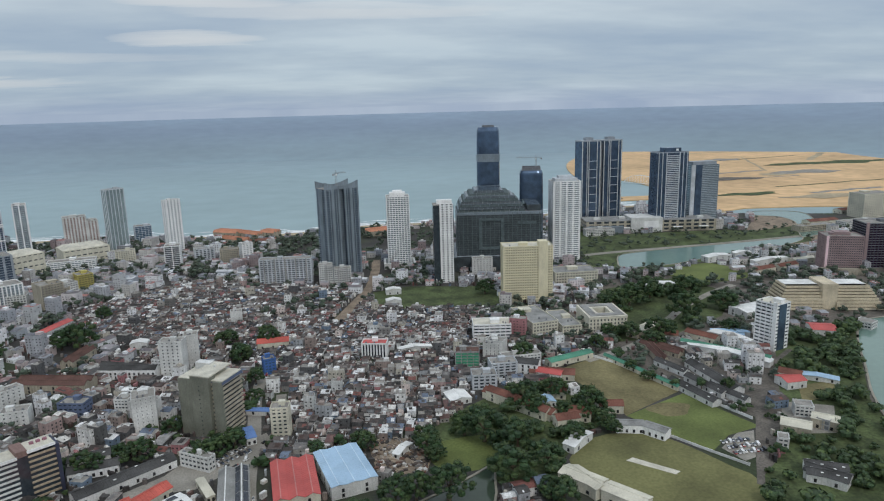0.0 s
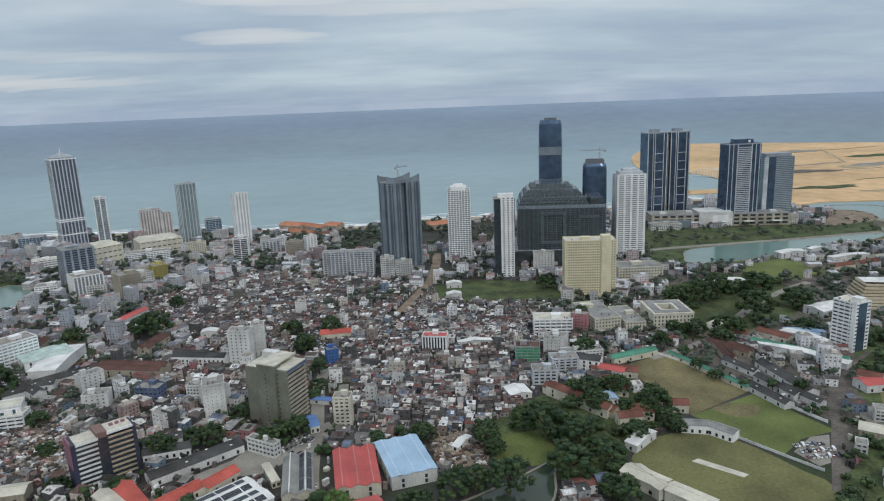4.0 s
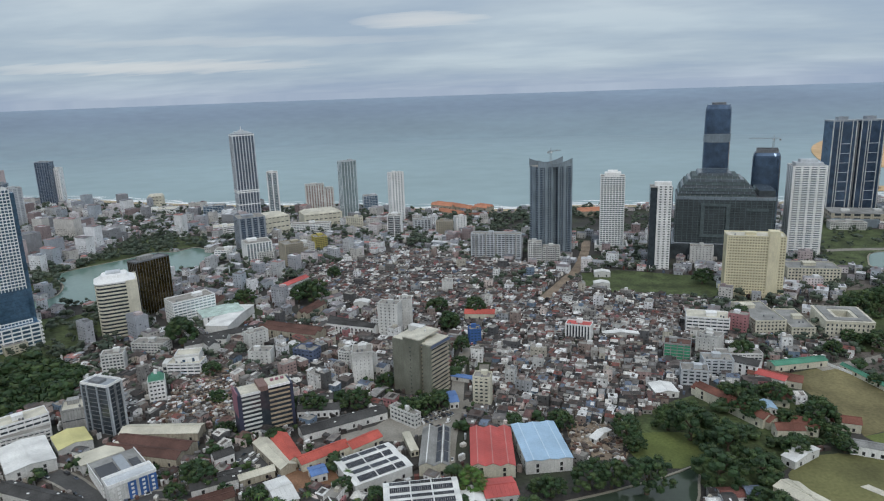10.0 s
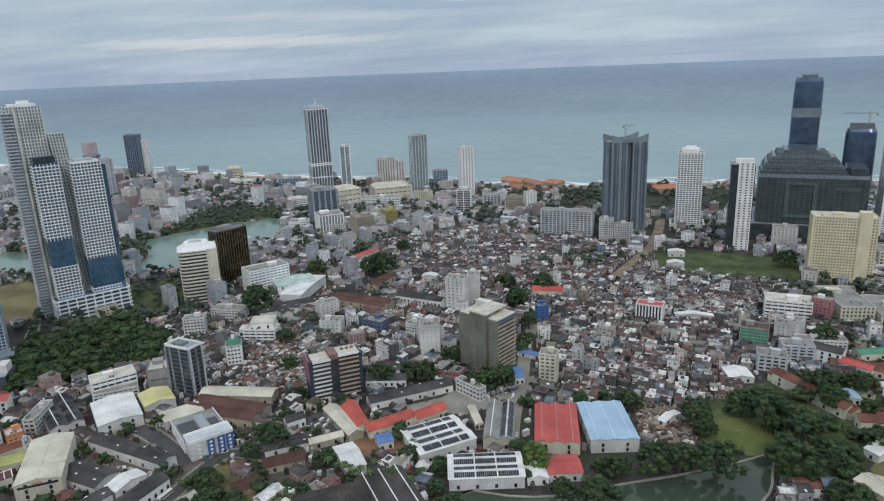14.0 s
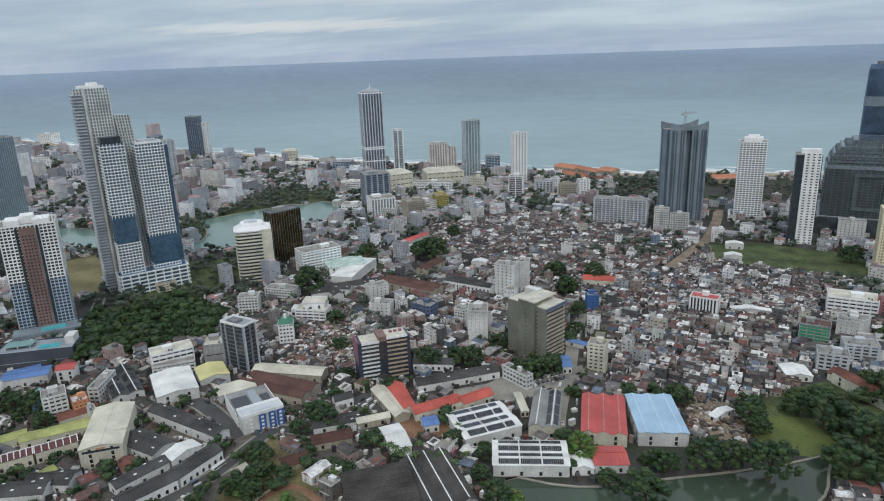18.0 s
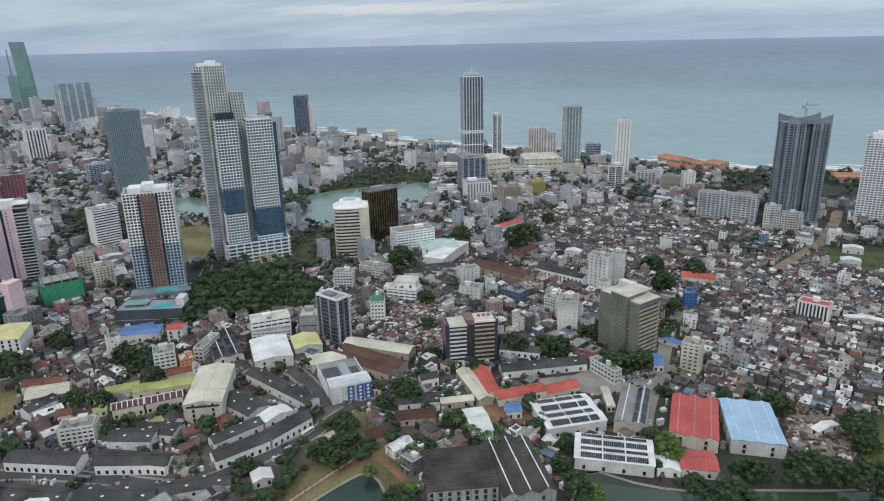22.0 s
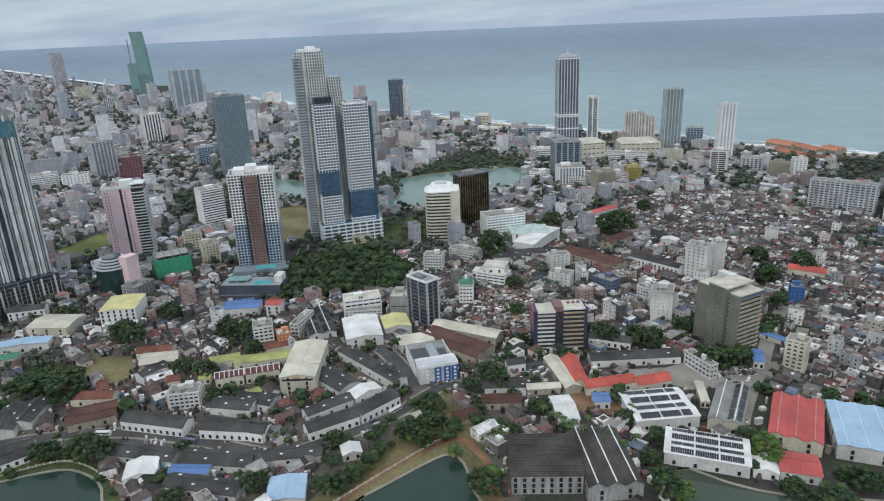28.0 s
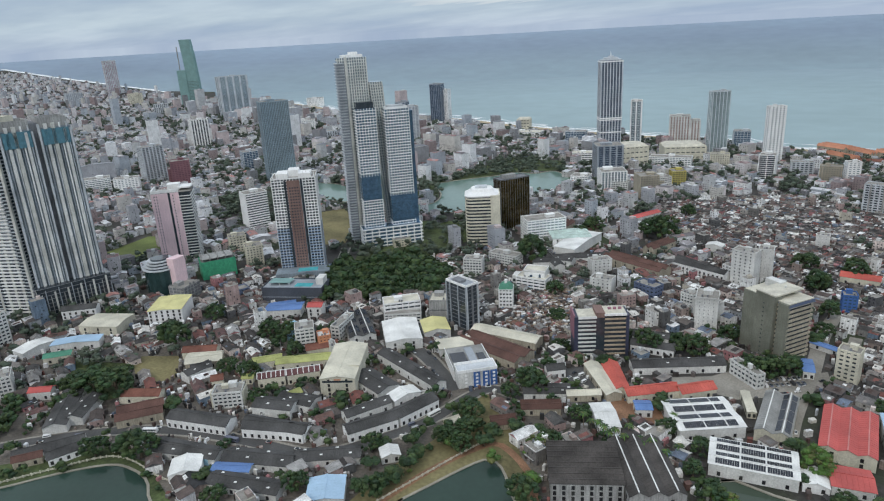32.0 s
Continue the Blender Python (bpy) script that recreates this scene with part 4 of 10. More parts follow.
# kind: wall, glass, storey, band, pier spacing, pier width, blank sides, roof, label
PLUM = material("dull_plum_render", (0.26, 0.13, 0.15), 0.8, streak=0.15)
KINDS = {
    "white_flats": (WHITE, GLASS_SLATE, 3.2, 0.4, 4.5, 1.1, "", ROOF_SLAB, "white high-rise flats with a grid of small windows"),
    "cream_far": (PALE_CREAM, GLASS_DARK, 3.5, 0.6, 5, 2.5, "R", ROOF_SLAB, "pale cream block near the port"),
    "grey_flats": (LIGHT_GREY, GLASS_DARK, 3.1, 0.45, 6, 1.8, "", ROOF_SLAB, "grey-white block of flats with dark windows"),
    "white_small": (OFFWHITE, GLASS_DARK, 3.2, 0.5, 3.6, 1.0, "", ROOF_SLAB, "weathered white walk-up building with flat roof"),
    "blue_frame": (MID_GREY, GLASS_NAVY, 3.6, 0.2, 12, 3.0, "", ROOF_SLAB, "grey office podium with tall blue-glass bays"),
    "glass_slim": (WHITE, GLASS_SLATE, 3.5, 0.12, 9, 2.2, "R", ROOF_SLAB, "slim slate-glass tower with a white edge"),
    "pink_hotel": (OFFWHITE, BROWN_BRICK, 3.3, 0.25, 6.0, 2.6, "", ROOF_SLAB, "pale hotel block with brown window bays"),
    "blue_white": (LIGHT_GREY, GLASS_TEAL, 3.4, 0.05, 6.5, 1.2, "", ROOF_SLAB, "blue-grey glass tower with white vertical ribs"),
    "blue_low": (LIGHT_GREY, GLASS_BLUE, 3.5, 0.2, 6, 0.6, "", ROOF_SLAB, "low blue-glass office block"),
    "white_slim": (WHITE, GLASS_SLATE, 3.3, 0.5, 7, 3.2, "R", ROOF_SLAB, "slim white residential tower with small windows"),
    "white_dark": (WHITE, GLASS_DARK, 3.3, 0.25, 12, 1.2, "R", ROOF_SLAB, "white block with a dark glazed front"),
    "cream_hall": (PALE_CREAM, GLASS_DARK, 8, 0.8, 9, 3, "L", ROOF_CREAM, "large cream hall with a pale flat roof"),
    "white_stripe": (WHITE, GLASS_SLATE, 3.5, 0.1, 5, 1.6, "", ROOF_SLAB, "office block with white fins and dark glass"),
    "beige_red": (BEIGE, GLASS_DARK, 3.3, 0.5, 4, 1.4, "L", ROOF_SLAB, "beige block with a brown-red side"),
    "yellow_grid": (YELLOW_PAINT, GLASS_DARK, 3.3, 0.4, 4, 0.8, "", ROOF_SLAB, "yellow-framed mid-rise with dark windows"),
    "dark_glass": (MID_GREY, GLASS_NAVY, 3.5, 0.12, 6, 0.5, "", ROOF_SLAB, "dark glass tower by the coast"),
    "white_far": (WHITE, GLASS_SLATE, 3.4, 0.6, 6, 2.5, "", ROOF_SLAB, "white mid-rise with plain windows"),
    "blue_glass": (SLATE_BLUE, GLASS_SLATE, 3.5, 0.05, 3.0, 0.8, "", ROOF_SLAB, "blue-grey glass tower with thin ribs"),
    "grey_ribs": (LIGHT_GREY, MID_GREY, 3.5, 0.2, 8, 2.4, "", ROOF_SLAB, "pale grey tower with broad vertical ribs"),
    "pink_far": (LIGHT_GREY, MAROON, 3.5, 0.5, 8, 3.0, "", ROOF_SLAB, "far grey and maroon tower on the coast"),
    "white_ribs": (WHITE, GLASS_DARK, 3.4, 0.1, 7, 3.0, "", ROOF_SLAB, "white tower with dark vertical strips"),
    "grey_white": (LIGHT_GREY, GLASS_DARK, 3.4, 0.4, 7, 2.4, "", ROOF_SLAB, "grey and white block of flats"),
    "navy_ribs": (LIGHT_GREY, GLASS_SLATE, 3.5, 0.12, 24, 6.0, "", ROOF_SLAB, "grey-blue tower block with broad pale vertical strips"),
    "maroon_block": (PLUM, GLASS_RED, 3.4, 0.6, 6, 2.0, "", ROOF_SLAB, "dull plum-coloured office block with dark glass"),
    "white_curve": (WHITE, GLASS_DARK, 3.4, 0.55, 0, 1.0, "L", ROOF_SLAB, "white block with horizontal window bands"),
    "white_wide": (WHITE, GLASS_SLATE, 3.5, 0.5, 5, 0.8, "", ROOF_SLAB, "wide white office with grid windows"),
    "grey_cube": (CONCRETE, GLASS_DARK, 8, 0.9, 0, 1, "LR", ROOF_CREAM, "plain grey concrete cube with a pale roof"),
    "plain_white": (OFFWHITE, GLASS_DARK, 3.4, 0.6, 5, 3.2, "", ROOF_SLAB, "narrow white block with small dark windows"),
    "white_office": (WHITE, GLASS_DARK, 3.6, 0.55, 6, 0.8, "", ROOF_CREAM, "white office with window bands and pale roof"),
    "blue_wall": (BLUE_BAND, GLASS_DARK, 3.6, 0.6, 5, 1.4, "", ROOF_SLAB, "low grey-blue podium building"),
    "concrete_frame": (CONCRETE, DARK_CONCRETE, 3.4, 0.2, 5, 0.7, "", ROOF_SLAB, "bare concrete frame under construction"),
    "cream_flats": (PALE_CREAM, GLASS_DARK, 3.2, 0.55, 4, 1.8, "", ROOF_SLAB, "cream block of flats"),
    "green_roof": (WHITE, GLASS_DARK, 3.3, 0.55, 3, 1.2, "", GREEN_SHEET, "white tower house with a sea-green roof"),
    "stone_block": (PALE_CREAM, GLASS_DARK, 4.0, 0.45, 4, 1.8, "", GREY_SHEET, "old cream stone office block with slate-grey roof"),
    "red_top": (WHITE, GLASS_DARK, 16, 0.1, 3.2, 1.4, "", RED_SHEET, "white block with tall window strips and red roof"),
    "sky_blue": (SKY_PAINT, GLASS_DARK, 3.2, 0.6, 4, 1.6, "L", ROOF_SLAB, "pale sky-blue narrow town building"),
    "orange_wall": (ORANGE_PAINT, GLASS_DARK, 3.2, 0.6, 4, 1.6, "", WHITE_SHEET, "faded orange town building with white roof"),
    "green_net": (CONCRETE, GREEN_NET, 3.3, 0.2, 6, 0.6, "", BROWN_TILE, "half-built block in green netting with rusty sheets on top"),
    "bright_blue": (BLUE_PAINT, GLASS_BLUE, 3.2, 0.5, 4, 1.2, "", ROOF_SLAB, "bright blue painted narrow building"),
}


def block(x, y, rot, w, d, h, kind):
    wall, glass, storey, band, pier, pier_w, blank, roof, label = KINDS[kind]
    name = "apartment_block" if "flats" in kind or "ribs" in kind else "hotel" if "hotel" in kind else "hall" if "hall" in kind else "tower_block" if h > 60 else "office_building"
    k_, z_ = far_place(math.hypot(x, y))
    k_ /= math.hypot(x, y)
    x, y, w, d, h = x * k_, y * k_, w * k_, d * k_, h * k_
    foot(x, y, rot, w, d)
    ob = thing(name, pose(x, y, z_, 0, 0, rot), label, "building")
    clad(ob, w, d, h, wall, glass, storey, band, pier, pier_w, blank=blank)
    if kind == "green_roof":
        part("parapet", ring(w, d, h - 0.5, h + 0.5, 0.4, 0.2), wall, ob)
        bm = bmesh.new()
        loft(bm, [[(sx * w / 2 * k, sy * d / 2 * k, z) for sx, sy in ((-1, -1), (1, -1), (1, 1), (-1, 1))] for k, z in ((1.05, h), (0.55, h + 4), (0.5, h + 4.5))])
        part("roof", bm, roof, ob, "sea-green hipped roof")
        part("turret", boxes((-1.2, 1.2, -1.2, 1.2, h + 4, h + 8)), wall, ob)
    else:
        roofing(ob, w, d, h, roof, wall, plant=h > 9 and kind != "cream_hall")
    if kind == "cream_hall":
        bm = bmesh.new()
        loft(bm, [[(-w / 2, -d / 2, h), (w / 2, -d / 2, h), (w / 2, d / 2, h), (-w / 2, d / 2, h)], [(-w * 0.38, -d * 0.36, h + 5), (w * 0.38, -d * 0.36, h + 5), (w * 0.38, d * 0.36, h + 5), (-w * 0.38, d * 0.36, h + 5)]])
        part("hipped_roof", bm, roof, ob)
    return ob


def flats(x, y, rot, w, d, h, kind):
    ob = block(x, y, rot, w, d, h, kind)
    k = max(1, round(w / 15))
    m = mesh_of(boxes((-0.9, 0.9, -0.9, 0.4, 0, h + 2)), CONCRETE, "stair_tower")
    for i in range(k):
        part("stair_tower", m, CONCRETE, ob, at=(-w / 2 + w * (i + 0.5) / k, -d / 2 - 0.4, 0))
    return ob


def tower_crane(m, high, jib):
    ob = thing("tower_crane", m, "steel tower crane on an unfinished building", "crane")
    bm = bmesh.new()
    for sx in (-1, 1):
        for sy in (-1, 1):
            box(bm, sx - 0.15, sx + 0.15, sy - 0.15, sy + 0.15, 0, high)
    for i in range(int(high / 2.5)):
        box(bm, -1.1, 1.1, -1.1, -0.9, i * 2.5, i * 2.5 + 0.25), box(bm, -1.1, 1.1, 0.9, 1.1, i * 2.5, i * 2.5 + 0.25)
    part("mast", bm, STEEL, ob)
    bm = bmesh.new()
    box(bm, -jib * 0.3, jib, -0.5, 0.5, high, high + 0.5), box(bm, -jib * 0.3, jib * 0.9, -0.15, 0.15, high + 1.6, high + 1.9)
    for i in range(int(jib * 1.2 / 3)):
        box(bm, -jib * 0.28 + i * 3, -jib * 0.28 + i * 3 + 0.25, -0.15, 0.15, high + 0.4, high + 1.8)
    part("jib", bm, STEEL, ob)
    part("cab", boxes((-1, 1, -1.6, 0, high - 2.2, high)), WHITE, ob)
    part("counterweight", boxes((-jib * 0.3, -jib * 0.22, -1, 1, high - 2, high)), CONCRETE, ob)
    part("apex", boxes((-0.25, 0.25, -0.25, 0.25, high, high + 6)), STEEL, ob)


SLATE_WALL = material("slate_grey_panels", (0.22, 0.265, 0.3), 0.6, streak=0.2)
NET_DARK = material("black_green_glass", (0.09, 0.108, 0.118), 0.25, 0.3, (0.08, 0.7), (0.35, 0.25), 0.02, spec=0.6)


def frame_tower(x, y, rot, w, d, h):
    w, d = w * 0.88, d * 0.8
    foot(x, y, rot, w, d)
    ob = thing("tower_block", pose(x, y, 0, 0, 0, rot), "dark unfinished twin-wing tower with a concave top", "building")
    z = h - 8
    # two wings and a dark slot between them
    part("glazing", boxes((-w / 2 + 1, -4, -d / 2 + 1, d / 2 - 1, 0, z), (4, w / 2 - 1, -d / 2 + 1, d / 2 - 1, 0, z)), GLASS_NAVY, ob)
    part("core_wall", boxes((-5, 5, -d / 2 + 6, d / 2, 0, z + 2)), SLATE_WALL, ob)
    count = round(z / 3.5)
    m = mesh_of(boxes((-w / 2, -4, -d / 2, d / 2, 0, 1.1), (4, w / 2, -d / 2, d / 2, 0, 1.1), (-4, 4, -d / 2 + 4, d / 2 - 1, 0, 1.0)), SLATE_WALL, "floor_slab")
    for i in range(count):
        part("floor_slab", m, SLATE_WALL, ob, at=(0, 0, i * z / count))
    for side in (-1, 1):
        for k, (xa, wd) in enumerate(((w / 2 - 1.2, 2.4), (w * 0.36, 1.2), (w * 0.27, 4.5), (w * 0.17, 1.2), (5.5, 2.6))):
            part("pier", boxes((-wd / 2, wd / 2, -0.8, 0.6, 0, z)), SLATE_WALL, ob, at=(side * xa, -d / 2, 0))
        part("end_wall", boxes((-0.4, 0.4, -d * 0.2, d * 0.2, 0, z)), SLATE_WALL, ob, at=(side * w / 2, 0, 0))
    for y0 in (-d / 2 - 0.3, d / 2 - 0.6):
        bm = bmesh.new()
        rows = []
        for i in range(17):
            xa = -w / 2 + w * i / 16
            zt = z + 4 + 7 * abs(2 * xa / w) ** 1.6
            rows.append([(xa, y0, z - 1), (xa, y0 + 0.9, z - 1), (xa, y0 + 0.9, zt), (xa, y0, zt)])
        loft(bm, rows)
        bmesh.ops.recalc_face_normals(bm, faces=bm.faces[:])
        part("curved_parapet", bm, SLATE_WALL, ob)
    part("roof", boxes((-w / 2 + 0.7, w / 2 - 0.7, -d / 2 + 0.7, d / 2 - 0.7, z, z + 0.5)), ROOF_SLAB, ob)
    tower_crane(pose(x, y, z + 0.5, 0, 0, rot + 20), 20, 22)


def grid_tower(x, y, rot, w, d, h, kind):
    ob = block(x, y, rot, w, d, h - 4, kind)
    part("crown", boxes((-w * 0.34, w * 0.34, -d * 0.3, d * 0.3, h - 4, h + 2), (-w * 0.2, w * 0.2, -d * 0.2, d * 0.2, h + 2, h + 5)), WHITE, ob)
    m = mesh_of(boxes((-w * 0.4, w * 0.4, -0.9, 0.3, 0, 0.9)), WHITE, "balcony_parapet")
    for i in range(1, int((h - 8) / 3.2)):
        part("balcony_parapet", m, WHITE, ob, at=(0, -d / 2, i * (h - 4) / round((h - 4) / 3.2) + 0.2))
    part("podium", ring(w + 14, d + 14, 0, 9, 3), OFFWHITE, ob)


def slab_tower(x, y, rot, w, d, h):
    foot(x, y, rot, w, d)
    ob = thing("apartment_block", pose(x, y, 0, 0, 0, rot), "slim white slab of flats with a dark glazed side", "building")
    part("side_glazing", boxes((-w / 2 - 9, w / 2 + 1, -d / 2 + 2, d / 2, 0, h - 3)), GLASS_DARK, ob)
    part("front_wall", boxes((-w / 2, w / 2, -d / 2, -d / 2 + 2, 0, h)), WHITE, ob)
    m = mesh_of(ring(w + 10, d - 3, 0, 0.5, 0.6), DARK_CONCRETE, "floor_band")
    win = mesh_of(boxes((-1.3, 1.3, -0.12, 0.2, 0, 1.4)), GLASS_DARK, "window")
    count = round(h / 3.4)
    for i in range(count):
        part("floor_band", m, DARK_CONCRETE, ob, at=(-4, 1.2, i * h / count))
        for k in (-0.28, 0.05, 0.36):
            part("window", win, GLASS_DARK, ob, at=(k * w, -d / 2, i * h / count + 1))
    part("roof", boxes((-w / 2 - 9, w / 2 + 1, -d / 2 + 2, d / 2, h - 3, h - 2.4)), ROOF_SLAB, ob)
    part("plant_room", boxes((-w / 2 - 3, w / 2, -2, 8, h - 2.4, h + 3)), WHITE, ob)


def rounded(w, d, r_=8, n=5):
    pts = []
    for cx, cy, a0 in ((w / 2 - r_, d / 2 - r_, 0), (-w / 2 + r_, d / 2 - r_, 90), (-w / 2 + r_, -d / 2 + r_, 180), (w / 2 - r_, -d / 2 + r_, 270)):
        for i in range(n + 1):
            a = radians(a0 + 90 * i / n)
            pts.append((cx + r_ * math.cos(a), cy + r_ * math.sin(a)))
    return pts


def glass_tower(x, y, rot, w, d, h, label, glass=None, bands=((0.25, 0.32), (0.5, 0.56), (0.74, 0.8)), r_=9):
    foot(x, y, rot, w, d)
    ob = thing("tower_block", pose(x, y, 0, 0, 0, rot), label, "building")
    plan = rounded(w, d, r_)
    zs = [0, h * 0.3, h * 0.6, h * 0.85, h * 0.97, h]
    ks = [1.0, 1.03, 1.04, 1.02, 0.99, 0.9]
    bm = bmesh.new()
    loft(bm, [[(a * k, b * k, z) for a, b in plan] for z, k in zip(zs, ks)])
    part("glazing", bm, glass or GLASS_NAVY, ob)
    count = round(h / 4)
    bm = bmesh.new()
    loft(bm, [[(a * 1.042, b * 1.042, z) for a, b in plan] for z in (0, 0.35)])
    m = mesh_of(bm, GLASS_NAVY, "floor_line")
    for i in range(1, count):
        if i * h / count < h * 0.95:
            part("floor_line", m, MID_GREY, ob, at=(0, 0, i * h / count))
    for a, b in bands:
        bm = bmesh.new()
        loft(bm, [[(p * 1.046, q * 1.046, z) for p, q in plan] for z in (h * a, h * b)])
        part("plant_band", bm, SLATE_WALL, ob)
    bm = bmesh.new()
    loft(bm, [[(p * 0.55, q * 0.55, z) for p, q in plan] for z in (h - 0.5, h + 3)])
    part("roof_plant", bm, DARK_CONCRETE, ob)
    return ob


def egg_tower(x, y, rot, w, d, h):
    glass_tower(x, y, rot, w, d, h, "tall navy-glass tower with rounded corners and grey bands")


def short_tower(x, y, rot, w, d, h):
    glass_tower(x, y, rot, w, d, h, "navy-glass round-cornered tower still topped by site works", bands=((0.3, 0.55),))
    bm = ring(w * 0.8, d * 0.8, 0, 5, 0.5)
    ob = thing("scaffold_crown", pose(x, y, h + 0.02, 0, 0, rot), "dark scaffold frame on the tower top", "scaffold")
    part("frame", bm, DARK_CONCRETE, ob)
    tower_crane(pose(x + 8, y, h + 3, 0, 0, rot + 172), 16, 34)


def black_complex(x, y, rot, w, d, h):
    foot(x, y, rot, w, d)
    ob = thing("hotel_complex", pose(x, y, 0, 0, 0, rot), "huge black-glass hotel complex with a stepped netted crown", "building")
    hh = h * 0.86
    part("podium", boxes((-w / 2 - 6, w / 2, -d / 2 - 14, d / 2, 0, 22)), NET_DARK, ob)
    part("podium_edge", ring(w + 4, d + 16, 20, 23, 1.2), MID_GREY, ob)
    part("main_block", boxes((-w / 2, w / 2, -d / 2, d / 2, 22, hh)), NET_DARK, ob)
    m = mesh_of(ring(w, d, 0, 0.5, 0.5, 0.15), BLACK_NET, "floor_line")
    for i in range(int((hh - 22) / 3.6)):
        part("floor_line", m, MID_GREY, ob, at=(0, 0, 24 + i * 3.6))
    m = mesh_of(boxes((-0.4, 0.4, -0.4, 0.3, 22, hh)), BLACK_NET, "mullion")
    for i in range(19):
        part("mullion", m, BLACK_NET, ob, at=(-w / 2 + 3 + i * (w - 6) / 18, -d / 2, 0))
    # big raised frames on the front
    for xa, xb, za, zb in ((-0.24, 0.06, 0.3, 0.34), (-0.24, -0.2, 0.34, 0.74), (0.02, 0.06, 0.34, 0.74), (-0.24, 0.06, 0.74, 0.78), (0.22, 0.44, 0.36, 0.4), (0.22, 0.44, 0.68, 0.72)):
        part("facade_frame", boxes((xa * w, xb * w, -d / 2 - 1.6, -d / 2 - 0.2, za * h, zb * h)), BLACK_NET, ob)
    part("roof_edge", ring(w, d, hh - 3, hh + 1, 1.0, 0.4), SLATE_WALL, ob)
    part("roof", boxes((-w / 2 + 1, w / 2 - 1, -d / 2 + 1, d / 2 - 1, hh, hh + 0.8)), DARK_CONCRETE, ob)
    # an arched crown of stepped terraces in dark netting
    tiers, rise_ = 8, 33.0
    for i in range(tiers):
        q = math.sqrt(1 - (i / tiers) ** 1.7)
        xa, xb, k = -0.13 * w - 0.36 * w * q, -0.13 * w + 0.44 * w * q, 0.3 + 0.19 * q
        za, zb = hh + 0.8 + rise_ * i / tiers, hh + 0.8 + rise_ * (i + 1) / tiers
        bm = bmesh.new()
        loft(bm, [[(xa, -k * d, za), (xb, -k * d, za), (xb, k * d, za), (xa, k * d, za)], [(xa + 1.8, -k * d + 1, zb), (xb - 1.8, -k * d + 1, zb), (xb - 1.8, k * d - 1, zb), (xa + 1.8, k * d - 1, zb)]])
        part("crown_tier", bm, NET_DARK if i % 2 else BLACK_NET, ob, "dark netted crown terrace")
        part("terrace_edge", boxes((xa - 0.4, xb + 0.4, -k * d - 0.6, -k * d + 0.4, za, za + 0.6)), SLATE_WALL if i % 3 == 0 else BLACK_NET, ob)
        bm = bmesh.new()
        for c_ in range(int((xb - xa) / 7)):
            o = xa + 3 + c_ * 7 + (i * 5) % 4
            box(bm, o, o + 0.5, -k * d - 0.5, -k * d + 0.5, za, zb - (0 if (c_ + i) % 3 else 1.5))
        part("terrace_posts", bm, SLATE_WALL if i % 3 else CONCRETE, ob)
    part("side_wing", boxes((0.34 * w, 0.5 * w, -d * 0.4, d * 0.5, hh + 1, hh + 10)), NET_DARK, ob)


def stripe_tower(x, y, rot, w, d, h):
    foot(x, y, rot, w, d)
    ob = thing("apartment_block", pose(x, y, 0, 0, 0, rot), "white tower of flats with stacked balcony bands", "building")
    clad(ob, w, d, h - 6, WHITE, GLASS_SLATE, 3.2, 0.45, 11, 3.0)
    m = mesh_of(boxes((-w * 0.15, w * 0.15, -1.5, 0.2, 0, 1.1)), WHITE, "balcony")
    count = round((h - 6) / 3.2)
    for i in range(count):
        for k in (-0.27, 0.27):
            part("balcony", m, WHITE, ob, at=(k * w, -d / 2, i * (h - 6) / count))
    roofing(ob, w, d, h - 6, ROOF_SLAB, WHITE, False)
    part("crown", boxes((-w * 0.4, w * 0.4, -d * 0.35, d * 0.35, h - 6, h - 1), (-w * 0.25, w * 0.25, -d * 0.2, d * 0.2, h - 1, h + 3)), LIGHT_GREY, ob)


def twin_tower(x, y, rot, w, d, h):
    foot(x, y, rot, w, d)
    ob = thing("tower_block", pose(x, y, 0, 0, 0, rot), "navy-glass twin residential tower with white fins", "building")
    g_ = w * 0.03
    for side in (-1, 1):
        xa, xb = (-w / 2, -g_) if side < 0 else (g_, w / 2)
        part("glazing", boxes((xa + 0.4, xb - 0.4, -d / 2 + 0.4, d / 2, 0, h)), GLASS_NAVY, ob)
        part("roof_frame", ring(w * 0.18, d * 0.4, h, h + 7, 0.8), MID_GREY, ob, at=((xa + xb) / 2, 0, 0))
        part("parapet", boxes((xa, xb, -d / 2, d / 2, h - 1, h + 1.5)), MID_GREY, ob)
        for k, wd in ((0.0, 1.3), (0.26, 1.0), (0.36, 1.0), (0.8, 1.0), (0.97, 1.3)):
            part("fin", boxes((-wd / 2, wd / 2, -1.1, 0.6, 0, h)), OFFWHITE, ob, at=(xa + 1 + (xb - xa - 2) * k, -d / 2, 0))
        m = mesh_of(boxes((xa + (xb - xa) * 0.36, xa + (xb - xa) * 0.8, -0.9, 0.5, 0, 1.0)), LIGHT_GREY, "cross_bar")
        for i in range(8):
            part("cross_bar", m, WHITE, ob, at=(0, -d / 2, h * (0.08 + i * 0.098)))
        m = mesh_of(boxes((xa + 0.6, xb - 0.6, -0.2, 0.5, 0, 0.3)), GLASS_NAVY, "floor_line")
        for i in range(int(h / 3.5)):
            part("floor_line", m, MID_GREY, ob, at=(0, -d / 2 + 0.2, i * 3.5))
    part("link", boxes((-g_, g_, -d / 2 + 5, d / 2, 0, h - 4)), DARK_CONCRETE, ob)


